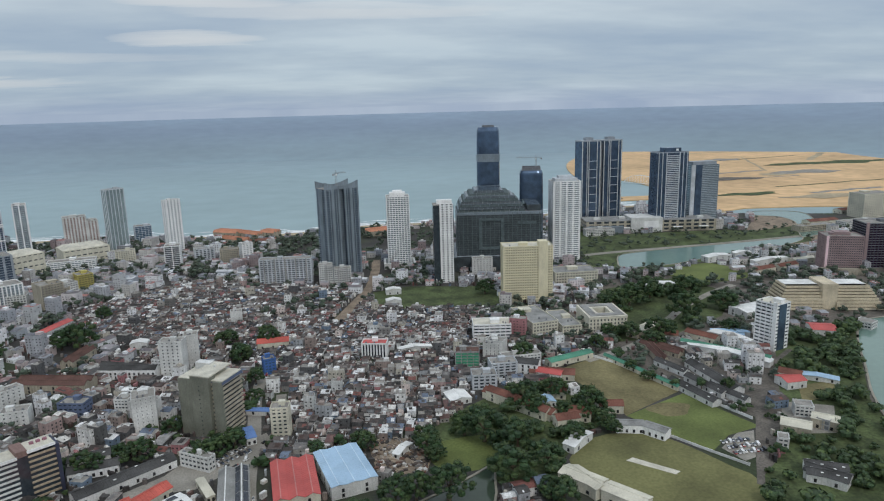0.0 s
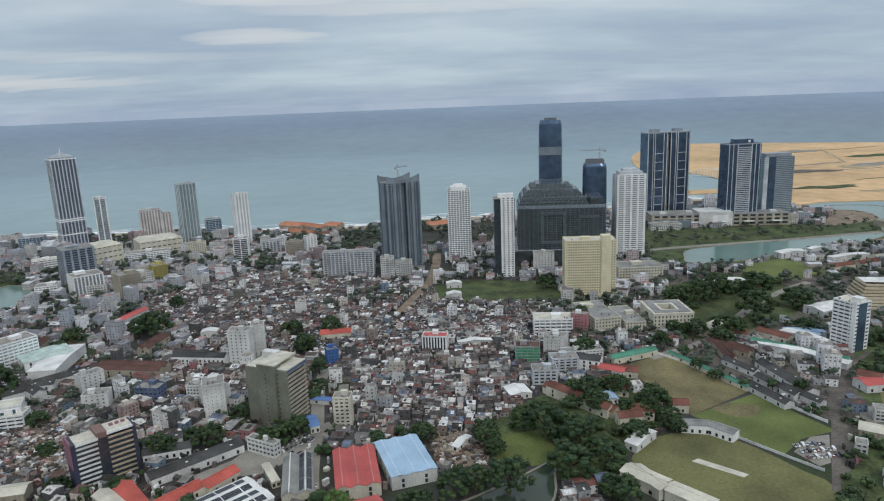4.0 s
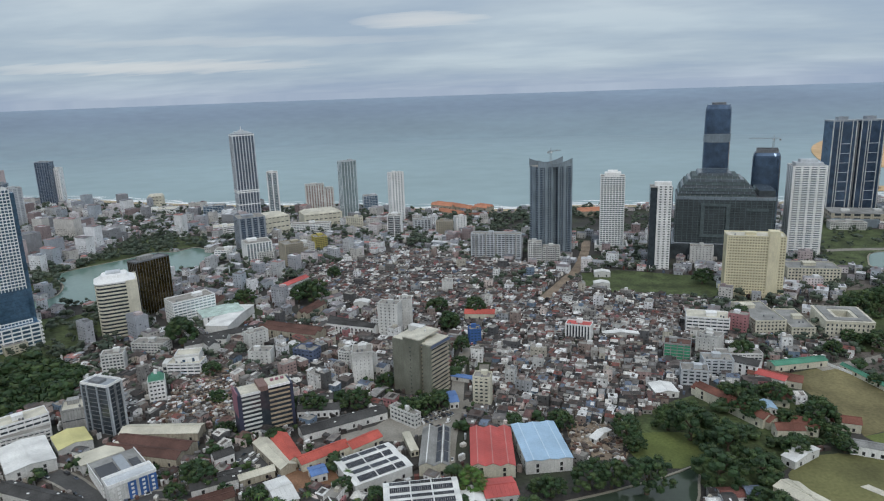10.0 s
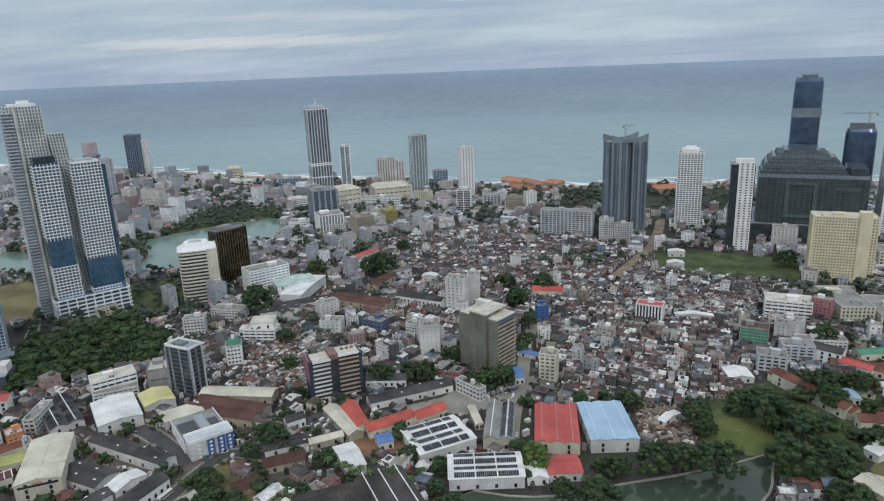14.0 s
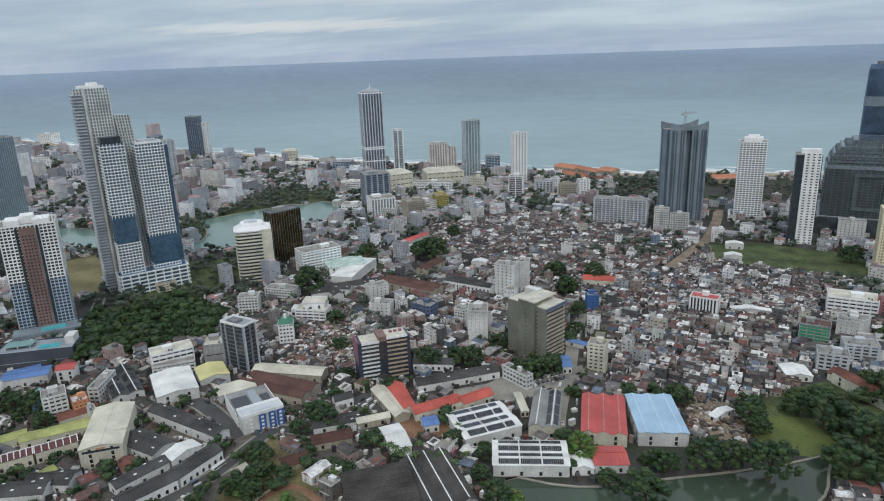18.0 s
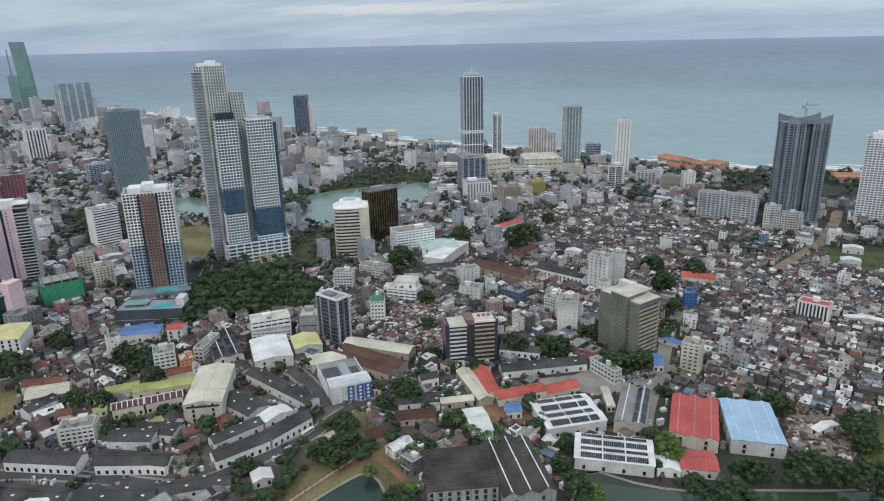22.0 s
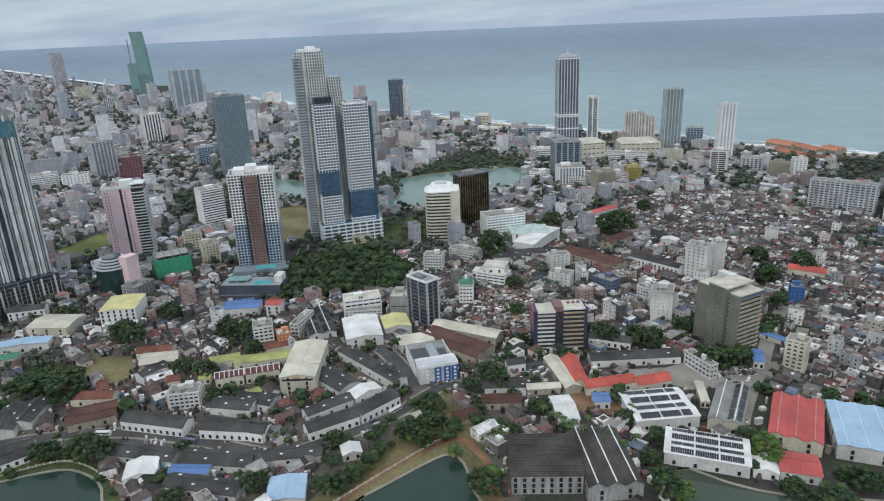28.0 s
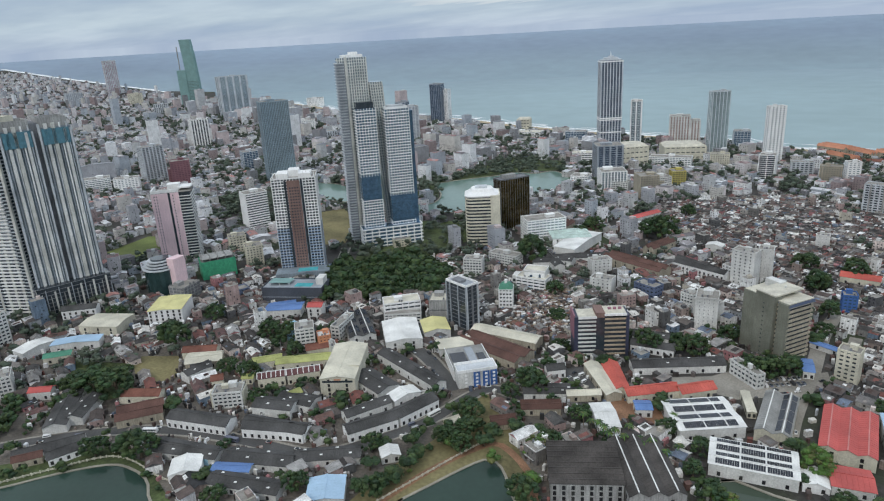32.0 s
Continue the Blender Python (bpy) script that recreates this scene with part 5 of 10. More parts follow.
def hotel_tower(x, y, rot, w, d, h):
    foot(x, y, rot, w, d)
    ob = thing("hotel", pose(x, y, 0, 0, 0, rot), "dark hotel tower with a banded pale centre", "building")
    part("glazing", boxes((-w / 2, w / 2, -d / 2, d / 2, 0, h)), GLASS_NAVY, ob)
    m = mesh_of(boxes((-w * 0.17, w * 0.2, -1.4, 0.4, 0, 1.7)), LIGHT_GREY, "balcony_band")
    for i in range(int(h / 3.6)):
        part("balcony_band", m, LIGHT_GREY, ob, at=(0, -d / 2, i * 3.6))
    for k, wd in ((-0.44, 1.2), (-0.32, 1.2), (-0.19, 1.6), (0.22, 1.6), (0.34, 1.2), (0.46, 1.2)):
        part("fin", boxes((-wd / 2, wd / 2, -1.2, 0.5, 0, h + 1)), LIGHT_GREY, ob, at=(k * w, -d / 2, 0))
    part("crown", boxes((-w * 0.22, w * 0.3, -d * 0.3, d * 0.4, h, h + 9)), GLASS_NAVY, ob)
    part("sign_disc", boxes((-2.2, 2.2, -0.2, 0.2, h + 3, h + 7)), WHITE, ob, at=(w * 0.18, -d * 0.3, 0))
    part("parapet", ring(w, d, h - 0.5, h + 1.5, 0.6, 0.1), MID_GREY, ob)


def office_tower(x, y, rot, w, d, h):
    foot(x, y, rot, w, d)
    ob = thing("tower_block", pose(x, y, 0, 0, 0, rot), "grey office tower with fine horizontal bands", "building")
    clad(ob, w, d, h, MID_GREY, GLASS_SLATE, 3.6, 0.35, 0)
    for xa, xb in ((-0.5, -0.36), (-0.34, -0.12)):
        part("side_panel", boxes((xa * w, xb * w, -0.9, 0.5, 0, h)), GLASS_NAVY if xa > -0.4 else LIGHT_GREY, ob, at=(0, -d / 2, 0))
    part("crown", boxes((-w * 0.42, w * 0.42, -d * 0.4, d * 0.4, h, h + 6)), MID_GREY, ob)


def podium(x, y, rot, w, d, h):
    foot(x, y, rot, w, d)
    ob = thing("shopping_podium", pose(x, y, 0, 0, 0, rot), "long pale podium building with glazed bays", "building")
    clad(ob, w, d, h, BEIGE, GLASS_DARK, 7, 0.45, 15, 5)
    part("roof", boxes((-w / 2, w / 2, -d / 2, d / 2, h - 0.3, h + 0.5)), GREY_SHEET, ob)
    part("glazed_hall", boxes((-w * 0.16, w * 0.08, -d / 2 - 4, d * 0.3, 0, h + 6)), OFFWHITE, ob)
    part("screen_panel", boxes((-w * 0.06, w * 0.05, -0.3, 0.3, h * 0.4, h)), WHITE, ob, at=(0, -d / 2 - 4.2, 0))
    part("dark_wing", boxes((-w * 0.5, -w * 0.22, -d / 2 - 8, 0, 0, h * 0.6)), SLATE_WALL, ob)
    for i in range(5):
        part("canopy", boxes((-9, 9, -3, 3, h * 0.4, h * 0.45)), WHITE, ob, at=(-w * 0.4 + i * w * 0.2, -d / 2 - 3, 0))
        part("roof_unit", boxes((-6, 6, -5, 5, h + 0.5, h + 4)), OFFWHITE, ob, at=(-w * 0.4 + i * w * 0.2, rnd.uniform(-10, 10), 0))


TAN_GLASS = material("tan_window_glass", (0.3, 0.26, 0.17), 0.3, 0.1, (0.3, 2.0), (0.3, 0.2), 0.02, spec=0.5)


def cream_hotel(x, y, rot, w, d, h):
    foot(x, y, rot, w, d)
    ob = thing("hotel", pose(x, y, 0, 0, 0, rot), "cream hotel slab with rows of small windows", "building")
    clad(ob, w, d, h, CREAM, TAN_GLASS, 3.3, 0.5, 3.0, 1.1)
    roofing(ob, w, d, h, ROOF_CREAM, CREAM)
    part("lift_tower", boxes((-w * 0.09, w * 0.09, -1.0, d * 0.4, 0, h + 7)), CREAM, ob, at=(w * 0.3, -d / 2, 0))
    part("end_wall", boxes((-1.0, 1.0, -0.6, d * 0.5, 0, h)), CREAM, ob, at=(-w / 2 + 1, -d / 2, 0))
    part("base_storey", ring(w + 6, d + 6, 0, 5, 2), CREAM, ob)


def white_block(x, y, rot, w, d, h):
    ob = block(x, y, rot, w, d, h, "white_office")
    part("side_panel", boxes((-0.5, 0.5, -d * 0.32, d * 0.2, 0, h)), GLASS_NAVY, ob, "deep blue glazed side", at=(w / 2, 0, 0))
    part("end_pier", boxes((-2, 2, -0.6, 0.6, 0, h + 3)), WHITE, ob, at=(w / 2 - 2, -d / 2, 0))


TERRACE_SAND = material("sand_coloured_render", (0.6, 0.52, 0.38), 0.85, streak=0.15)


def terrace_hotel(x, y, rot, w, d, h):
    foot(x, y, rot, w, d)
    ob = thing("hotel", pose(x, y, 0, 0, 0, rot), "beige hotel with stepped terraces and deep balcony bands", "building")
    n_ = 8
    for i in range(n_):
        z = i * h / n_
        k = i * 1.9
        for xa, xb in ((-w / 2 + k, -w * 0.06), (w * 0.06, w / 2 - k)):
            part("storey", boxes((xa + 1, xb - 1, -d / 2 + k + 2.0, d / 2, z, z + h / n_)), GLASS_DARK, ob)
            part("terrace", boxes((xa, xb, -d / 2 + k, d / 2, z + h / n_ - 2.6, z + h / n_)), TERRACE_SAND, ob)
    part("stair_core", boxes((-w * 0.07, w * 0.07, -d / 2 + 6, d / 2, 0, h + 4)), TERRACE_SAND, ob)
    part("roof", boxes((-w * 0.38, w * 0.38, 0, d / 2, h, h + 0.6)), WHITE_SHEET, ob)


NAVY_PANEL = material("navy_panels", (0.045, 0.05, 0.085), 0.6, streak=0.1)
MAUVE = material("mauve_brown_render", (0.34, 0.25, 0.25), 0.85, streak=0.15)


def brown_block(x, y, rot, w, d, h):
    foot(x, y, rot, w, d)
    ob = thing("office_building", pose(x, y, 0, 0, 0, rot), "mauve-brown office block with close window rows and a low podium", "building")
    clad(ob, w, d, h, MAUVE, GLASS_DARK, 3.4, 0.5, 3, 1.1)
    roofing(ob, w, d, h, ROOF_SLAB, MAUVE)
    part("plant_room", boxes((-w * 0.22, w * 0.2, -d * 0.2, d * 0.25, h, h + 5)), MAUVE, ob)
    part("corner_pier", boxes((-1.6, 1.6, -0.8, 0.4, 0, h + 1)), PINK, ob, at=(-w * 0.44, -d / 2, 0))
    part("podium", boxes((-w * 0.6, w * 0.62, -d / 2 - 9, -d / 2 - 1, 0, 9)), BEIGE, ob)


def red_glass(x, y, rot, w, d, h):
    foot(x, y, rot, w, d)
    ob = thing("office_building", pose(x, y, 0, 0, 0, rot), "dark navy and wine glass office with grey floor lines", "building")
    clad(ob, w, d, h, DARK_CONCRETE, GLASS_RED, 3.6, 0.22, 5, 0.5, pier_mat=NAVY_PANEL)
    roofing(ob, w, d, h, ROOF_SLAB, DARK_CONCRETE)
    for k in (-0.46, 0.1):
        part("stair_wall", boxes((-2.2, 2.2, -0.9, 0.4, 0, h + 2)), MAUVE, ob, at=(k * w, -d / 2, 0))


def stock_tower(x, y, rot, w, d, h):
    w, d = w * 0.92, d * 0.85
    foot(x, y, rot, w, d)
    ob = thing("tower_block", pose(x, y, 0, 0, 0, rot), "tall office tower with white ribs and stepped crown", "building")
    clad(ob, w, d, h, MID_GREY, GLASS_NAVY, 3.6, 0.22, w / 7, 1.9, pier_mat=LIGHT_GREY)
    for z in (0.2, 0.34, 0.36, 0.98):
        part("belt", ring(w, d, h * z, h * z + 2.4, 1.0, 0.5), WHITE, ob)
    part("crown", boxes((-w * 0.42, w * 0.42, -d * 0.42, d * 0.42, h, h + 2), (-w * 0.3, w * 0.3, -d * 0.3, d * 0.3, h + 2, h + 5), (-w * 0.12, w * 0.12, -d * 0.12, d * 0.12, h + 5, h + 8)), LIGHT_GREY, ob)
    bm = bmesh.new()
    drum(bm, 0, 0, h + 8, h + 17, 0.8, 0.2, 8)
    part("spire", bm, WHITE, ob)


PALE_GREY = material("pale_warm_grey_panels", (0.6, 0.6, 0.56), 0.7, streak=0.12)


def leaning_pair(x, y, rot, w, d, h):
    foot(x, y, rot, w, d)
    ob = thing("apartment_tower", pose(x, y, 0, 0, 0, rot), "tall white-framed blue tower leaning on its straight twin", "building")
    H_ = h * 1.34

    def slab(xa, xb, lean, ya, yb, z0, z1, tag):
        """One tower: glass core and white frames, leaning sideways by lean metres over its height."""
        n_ = round((z1 - z0) / 3.4)
        sh = lambda z: lean * (z - z0) / (z1 - z0)
        bm = bmesh.new()
        loft(bm, [[(xa + 0.6 + sh(z), ya + 0.6, z), (xb - 0.6 + sh(z), ya + 0.6, z), (xb - 0.6 + sh(z), yb - 0.6, z), (xa + 0.6 + sh(z), yb - 0.6, z)] for z in (z0, z1)])
        part("glazing", bm, GLASS_BLUE if tag else GLASS_SLATE, ob)
        fm = mesh_of(ring(xb - xa, yb - ya, 0, 1.05, 0.8), WHITE if tag else PALE_GREY, "floor_band")
        fg = mesh_of(ring(xb - xa, yb - ya, 0, 0.5, 0.7), GLASS_BLUE, "floor_band")
        for i in range(n_):
            z = z0 + i * (z1 - z0) / n_
            dark = tag and tag[0] < (z - z0) / (z1 - z0) < tag[1]
            part("floor_band", fg if dark else fm, WHITE, ob, at=((xa + xb) / 2 + sh(z), (ya + yb) / 2, z))
        k = max(3, round((xb - xa) / (3.4 if tag else 2.9)))
        thick = 0.3 if tag else 0.55
        for i in range(k + 1):
            xo = xa + (xb - xa) * i / k
            for za, zb in (((z0, z0 + (z1 - z0) * tag[0]), (z0 + (z1 - z0) * tag[1], z1)) if tag else ((z0, z1),)):
                bm = bmesh.new()
                loft(bm, [[(xo - thick + sh(z), ya - 0.4, z), (xo + thick + sh(z), ya - 0.4, z), (xo + thick + sh(z), ya + 0.7, z), (xo - thick + sh(z), ya + 0.7, z)] for z in (za, zb)])
                part("rib", bm, WHITE if tag else PALE_GREY, ob)
        return n_

    slab(-w * 0.5, -w * 0.13, 0, -d * 0.5, -d * 0.1, 0, h, (0.34, 0.52))
    slab(w * 0.03, w * 0.48, 0, -d * 0.5, -d * 0.1, 0, h * 0.98, (0.17, 0.37))
    slab(-w * 0.69, -w * 0.17, 0, d * 0.02, d * 0.5, 0, H_, None)
    # stacked balconies down the corner of the tall tower, dark behind
    part("corner_recess", boxes((-w * 0.71, -w * 0.56, d * 0.01, d * 0.4, 4, H_ - 6)), MID_GREY, ob)
    m = mesh_of(boxes((-w * 0.735, -w * 0.58, -d * 0.035, d * 0.36, 0, 1.15)), LIGHT_GREY, "balcony")
    for i in range(int((H_ - 8) / 3.4)):
        part("balcony", m, LIGHT_GREY, ob, at=(0, 0, 5 + i * 3.4))
    part("corner_pier", boxes((-w * 0.565, -w * 0.53, -d * 0.03, d * 0.1, 0, H_ + 1)), PALE_GREY, ob)
    slab(w * 0.02, w * 0.24, -w * 0.16, -d * 0.06, d * 0.4, 0, H_ * 0.87, None)
    part("side_glazing", boxes((w * 0.48, w * 0.56, -d * 0.42, -d * 0.1, 0, h * 0.96)), GLASS_BLUE, ob)
    part("roof_box", boxes((-w * 0.47, -w * 0.16, -d * 0.45, -d * 0.15, h, h + 7)), GLASS_DARK, ob)
    part("roof_box", boxes((w * 0.1, w * 0.4, -d * 0.42, -d * 0.18, h * 0.98, h * 0.98 + 4.5)), LIGHT_GREY, ob)
    part("roof_frame", ring(w * 0.42, d * 0.34, h * 0.98, h * 0.98 + 2.6, 0.7), WHITE, ob, at=(w * 0.255, -d * 0.3, 0))
    part("crown", boxes((-w * 0.6, -w * 0.22, d * 0.06, d * 0.44, H_, H_ + 3), (-w * 0.46, -w * 0.3, d * 0.14, d * 0.36, H_ + 3, H_ + 6)), WHITE, ob)
    pm = mesh_of(ring(w * 1.16, d * 0.5, 0, 1.6, 1.0), WHITE, "podium_band")
    part("podium", boxes((-w * 0.56, w * 0.56, -d * 0.68, -d * 0.2, 0, 24)), GLASS_BLUE, ob)
    for i in range(6):
        part("podium_band", pm, WHITE, ob, at=(0, -d * 0.44, i * 4.4 + 1))
    for i in range(9):
        part("podium_pier", boxes((-0.6, 0.6, -0.8, 0.4, 0, 24)), WHITE, ob, at=(-w * 0.54 + i * w * 0.135, -d * 0.68, 0))


DARK_SLATE = material("dark_slate_panels", (0.075, 0.085, 0.105), 0.7, streak=0.1)
POOL = material("turquoise_pool_water", (0.1, 0.5, 0.55), 0.1, 0, (0.2, 1.0), (0.15, 0.1), 0.02)


BLUE_GREY = material("blue_grey_panels", (0.27, 0.36, 0.5), 0.6, streak=0.1)


def brick_tower(x, y, rot, w, d, h):
    foot(x, y, rot, w, d)
    ob = thing("apartment_tower", pose(x, y, 0, 0, 0, rot), "white gridded tower of flats with a brown brick centre", "building")
    clad(ob, w, d, h * 0.52, BLUE_GREY, GLASS_DARK, 3.2, 0.4, 3.4, 0.6, pier_mat=LIGHT_GREY)
    clad(ob, w, d, h, WHITE, GLASS_DARK, 3.2, 0.34, 3.4, 0.9, z0=h * 0.52)
    part("brick_bay", boxes((-w * 0.15, w * 0.14, -1.2, 0.6, 0, h - 2)), BROWN_BRICK, ob, "brown brick bay", at=(0, -d / 2, 0))
    win = mesh_of(boxes((-0.7, 0.7, -0.15, 0.2, 0, 1.5)), GLASS_DARK, "window")
    for i in range(1, int((h - 6) / 3.2)):
        for k in (-0.09, -0.03, 0.03, 0.09):
            part("window", win, GLASS_DARK, ob, at=(k * w, -d / 2 - 1.2, i * 3.2 + 0.8))
    for k in (-0.19, 0.18):
        part("dark_slot", boxes((-1.1, 1.1, -0.8, 0.4, 0, h - 2)), GLASS_DARK, ob, at=(k * w, -d / 2, 0))
    roofing(ob, w, d, h, ROOF_SLAB, WHITE, False)
    part("crown", boxes((-w * 0.38, -w * 0.12, -d * 0.4, d * 0.2, h, h + 5), (w * 0.12, w * 0.4, -d * 0.4, d * 0.2, h, h + 4), (-w * 0.12, w * 0.12, -d * 0.2, d * 0.3, h, h + 7)), WHITE, ob)
    for k in (-0.46, -0.38, -0.3, -0.22, 0.22, 0.3, 0.38, 0.46):
        part("roof_frame", boxes((-0.4, 0.4, -0.4, 0.4, h, h + 6)), WHITE, ob, at=(k * w, -d * 0.3, 0))
    part("podium", boxes((-w * 0.6, w * 0.62, -d * 1.1, -d * 0.5, 0, 12)), SLATE_WALL, ob)
    for k in range(16):
        part("window", win, GLASS_DARK, ob, at=(-w * 0.56 + k * w * 0.076, -d * 1.1, 6))
    part("pool_deck", boxes((-w * 0.1, w * 0.35, -d * 0.98, -d * 0.68, 12, 12.3)), POOL, ob, "turquoise pool on the podium deck")


def pink_tower(x, y, rot, w, d, h):
    foot(x, y, rot, w, d)
    ob = thing("office_tower", pose(x, y, 0, 0, 0, rot), "pale pink office tower with banded dark-glass side", "building")
    part("pink_wall", boxes((-w / 2, -w * 0.08, -d / 2, d * 0.3, 0, h)), PINK, ob)
    part("pink_wall", boxes((-w * 0.02, w * 0.2, -d / 2, d * 0.3, 0, h)), PINK, ob)
    part("slot", boxes((-w * 0.08, -w * 0.02, -d / 2 + 0.8, d * 0.3, 0, h)), GLASS_DARK, ob)
    part("glazing", boxes((w * 0.2, w / 2 - 0.8, -d / 2 + 0.8, d / 2 - 0.8, 0, h)), GLASS_DARK, ob)
    m = mesh_of(boxes((w * 0.2, w / 2, -d / 2, d / 2, 0, 1.1)), OFFWHITE, "band")
    win = mesh_of(boxes((-0.5, 0.5, -0.12, 0.2, 0, 1.6)), GLASS_DARK, "window")
    for i in range(int(h / 3.6)):
        part("band", m, OFFWHITE, ob, at=(0, 0, i * 3.6))
        for k in (-0.42, -0.36, 0.05):
            part("window", win, GLASS_DARK, ob, at=(k * w, -d / 2, i * 3.6 + 1.2))
    part("roof", boxes((-w / 2, w / 2, -d / 2, d * 0.3, h, h + 0.5)), ROOF_SLAB, ob)
    part("crown", boxes((-w * 0.5, w * 0.2, -d * 0.5, -d * 0.46, h, h + 4), (-w * 0.5, -w * 0.46, -d * 0.46, d * 0.3, h, h + 4), (-w * 0.1, w * 0.2, -d * 0.2, d * 0.2, h, h + 8), (w * 0.16, w * 0.5, -d * 0.3, d * 0.3, h + 3, h + 4.4)), WHITE, ob)


NET_BLUE = material("blue_safety_net", (0.1, 0.23, 0.29), 0.9, 0, (0.3, 3), (0.25, 0.3), 0.2)


def finned_tower(x, y, rot, w, d, h):
    foot(x, y, rot, w, d)
    ob = thing("apartment_tower", pose(x, y, 0, 0, 0, rot), "very tall grey tower of flats with beige fins, nearly finished", "building")
    for k in (-0.26, 0.26):
        xa, xb = (k - 0.22) * w, (k + 0.22) * w
        part("glazing", boxes((xa, xb, -d / 2, d / 2, 0, h - 8)), SLATE_WALL, ob)
        m = mesh_of(boxes((xa - 0.4, xb + 0.4, -d / 2 - 0.35, d / 2, 0, 0.5)), MID_GREY, "floor_band")
        for i in range(int((h - 10) / 3.5)):
            part("floor_band", m, MID_GREY, ob, at=(0, 0, i * 3.5 + 2))
        for j, (kk, wd, mt) in enumerate(((-0.215, 1.7, LIGHT_GREY), (-0.17, 0.9, MID_GREY), (-0.12, 2.8, OFFWHITE), (-0.06, 1.0, LIGHT_GREY), (-0.02, 3.2, PALE_GREY), (0.04, 0.8, MID_GREY), (0.075, 1.2, WHITE), (0.125, 2.6, OFFWHITE), (0.17, 0.8, LIGHT_GREY), (0.21, 1.6, LIGHT_GREY))):
            part("fin", boxes((-wd / 2, wd / 2, -(2.6 if wd > 1.5 else 1.6), 0.6, 22 if j % 3 else 0, h - (10 if j % 2 else 4))), mt, ob, at=((k + kk) * w, -d / 2, 0))
        part("net_band", boxes((xa + 2, xb - 2, -d / 2 - 2.6, -d / 2 - 2.25, h - 24, h - 9)), NET_BLUE, ob, "blue netting below the top")
        part("crown", ring((xb - xa) * 0.9, d * 0.8, h - 8, h + 1, 1.0), CONCRETE, ob, at=((xa + xb) / 2, 0, 0))
    part("core", boxes((-w * 0.06, w * 0.06, -d * 0.4, d * 0.5, 0, h - 3)), DARK_CONCRETE, ob)
    part("podium", boxes((-w * 0.55, w * 0.55, -d * 0.7, d * 0.5, 0, 30)), GLASS_DARK, ob)
    part("side_net", boxes((w * 0.485, w * 0.5, -d * 0.5, d * 0.5, 30, h - 14)), MID_GREY, ob, "grey site netting down the side")
    m = mesh_of(ring(w * 1.12, d * 1.22, 0, 0.5, 0.8), DARK_CONCRETE, "podium_slab")
    for i in range(8):
        part("podium_slab", m, CONCRETE, ob, at=(0, -d * 0.1, i * 4 + 1))
    for i in range(18):
        wd = (0.5, 1.6, 0.7)[i % 3]
        part("podium_column", boxes((-wd / 2, wd / 2, -0.9, 0.5, 0, 30 - (i * 7) % 11)), (CONCRETE, PALE_GREY, MID_GREY)[i % 3], ob, at=(-w * 0.54 + i * w * 0.0635, -d * 0.71, 0))


def balcony_tower(x, y, rot, w, d, h):
    foot(x, y, rot, w, d)
    ob = thing("apartment_tower", pose(x, y, 0, 0, 0, rot), "tall grey balcony tower beside its finned twin", "building")
    clad(ob, w, d, h, LIGHT_GREY, GLASS_DARK, 3.5, 0.3, 9, 2.4, pier_mat=PALE_GREY)
    m = mesh_of(boxes((w * 0.12, w * 0.42, -1.6, 0.3, 0, 1.1)), WHITE, "balcony")
    for i in range(int(h / 3.5)):
        part("balcony", m, WHITE, ob, at=(0, -d / 2, i * h / int(h / 3.5)))
    part("crown", ring(w * 0.9, d * 0.8, h, h + 7, 1.0), PALE_CREAM, ob)
    roofing(ob, w, d, h, ROOF_SLAB, CONCRETE, False)


TEAL_NET = material("faded_teal_netting", (0.2, 0.33, 0.32), 0.9, 0, (0.05, 0.6), (0.12, 0.12), 0.05)


def green_tower(x, y, rot, w, d, h):
    foot(x, y, rot, w, d)
    ob = thing("tower_block", pose(x, y, 0, 0, 0, rot), "unfinished tower wrapped in green netting, leaning inward", "building")
    bm = bmesh.new()
    loft(bm, [[(-w * 0.16 + k - q, -d / 2, z), (w * 0.44 + k - 2 * q, -d / 2, z), (w * 0.44 + k - 2 * q, d / 2, z), (-w * 0.16 + k - q, d / 2, z)] for z, k, q in ((0, 0, 0), (h * 0.4, -2, 0), (h * 0.75, -5, 1), (h, -8, 3))])
    part("netting", bm, TEAL_NET, ob)
    m = mesh_of(boxes((-w * 0.16, w * 0.44, -d / 2 - 0.6, -d / 2 + 0.3, 0, 1.0)), BLACK_NET, "floor_line")
    for i in range(18):
        z = i * h * 0.4 / 18 + 3
        part("floor_line", m, BLACK_NET, ob, at=(-2 * z / (h * 0.4), 0, z))
    part("low_wing", boxes((-w * 0.66, -w * 0.18, -d / 2 - 2, d / 2, 0, h * 0.56)), TEAL_NET, ob)
    part("bare_storeys", boxes((-w * 0.6, -w * 0.3, -d / 2 - 3, d / 2, 0, h * 0.2)), DARK_CONCRETE, ob)
    part("hoist", boxes((-3, 0, -2, 2, 0, h * 0.9)), CONCRETE, ob, at=(-w * 0.52, 0, 0))


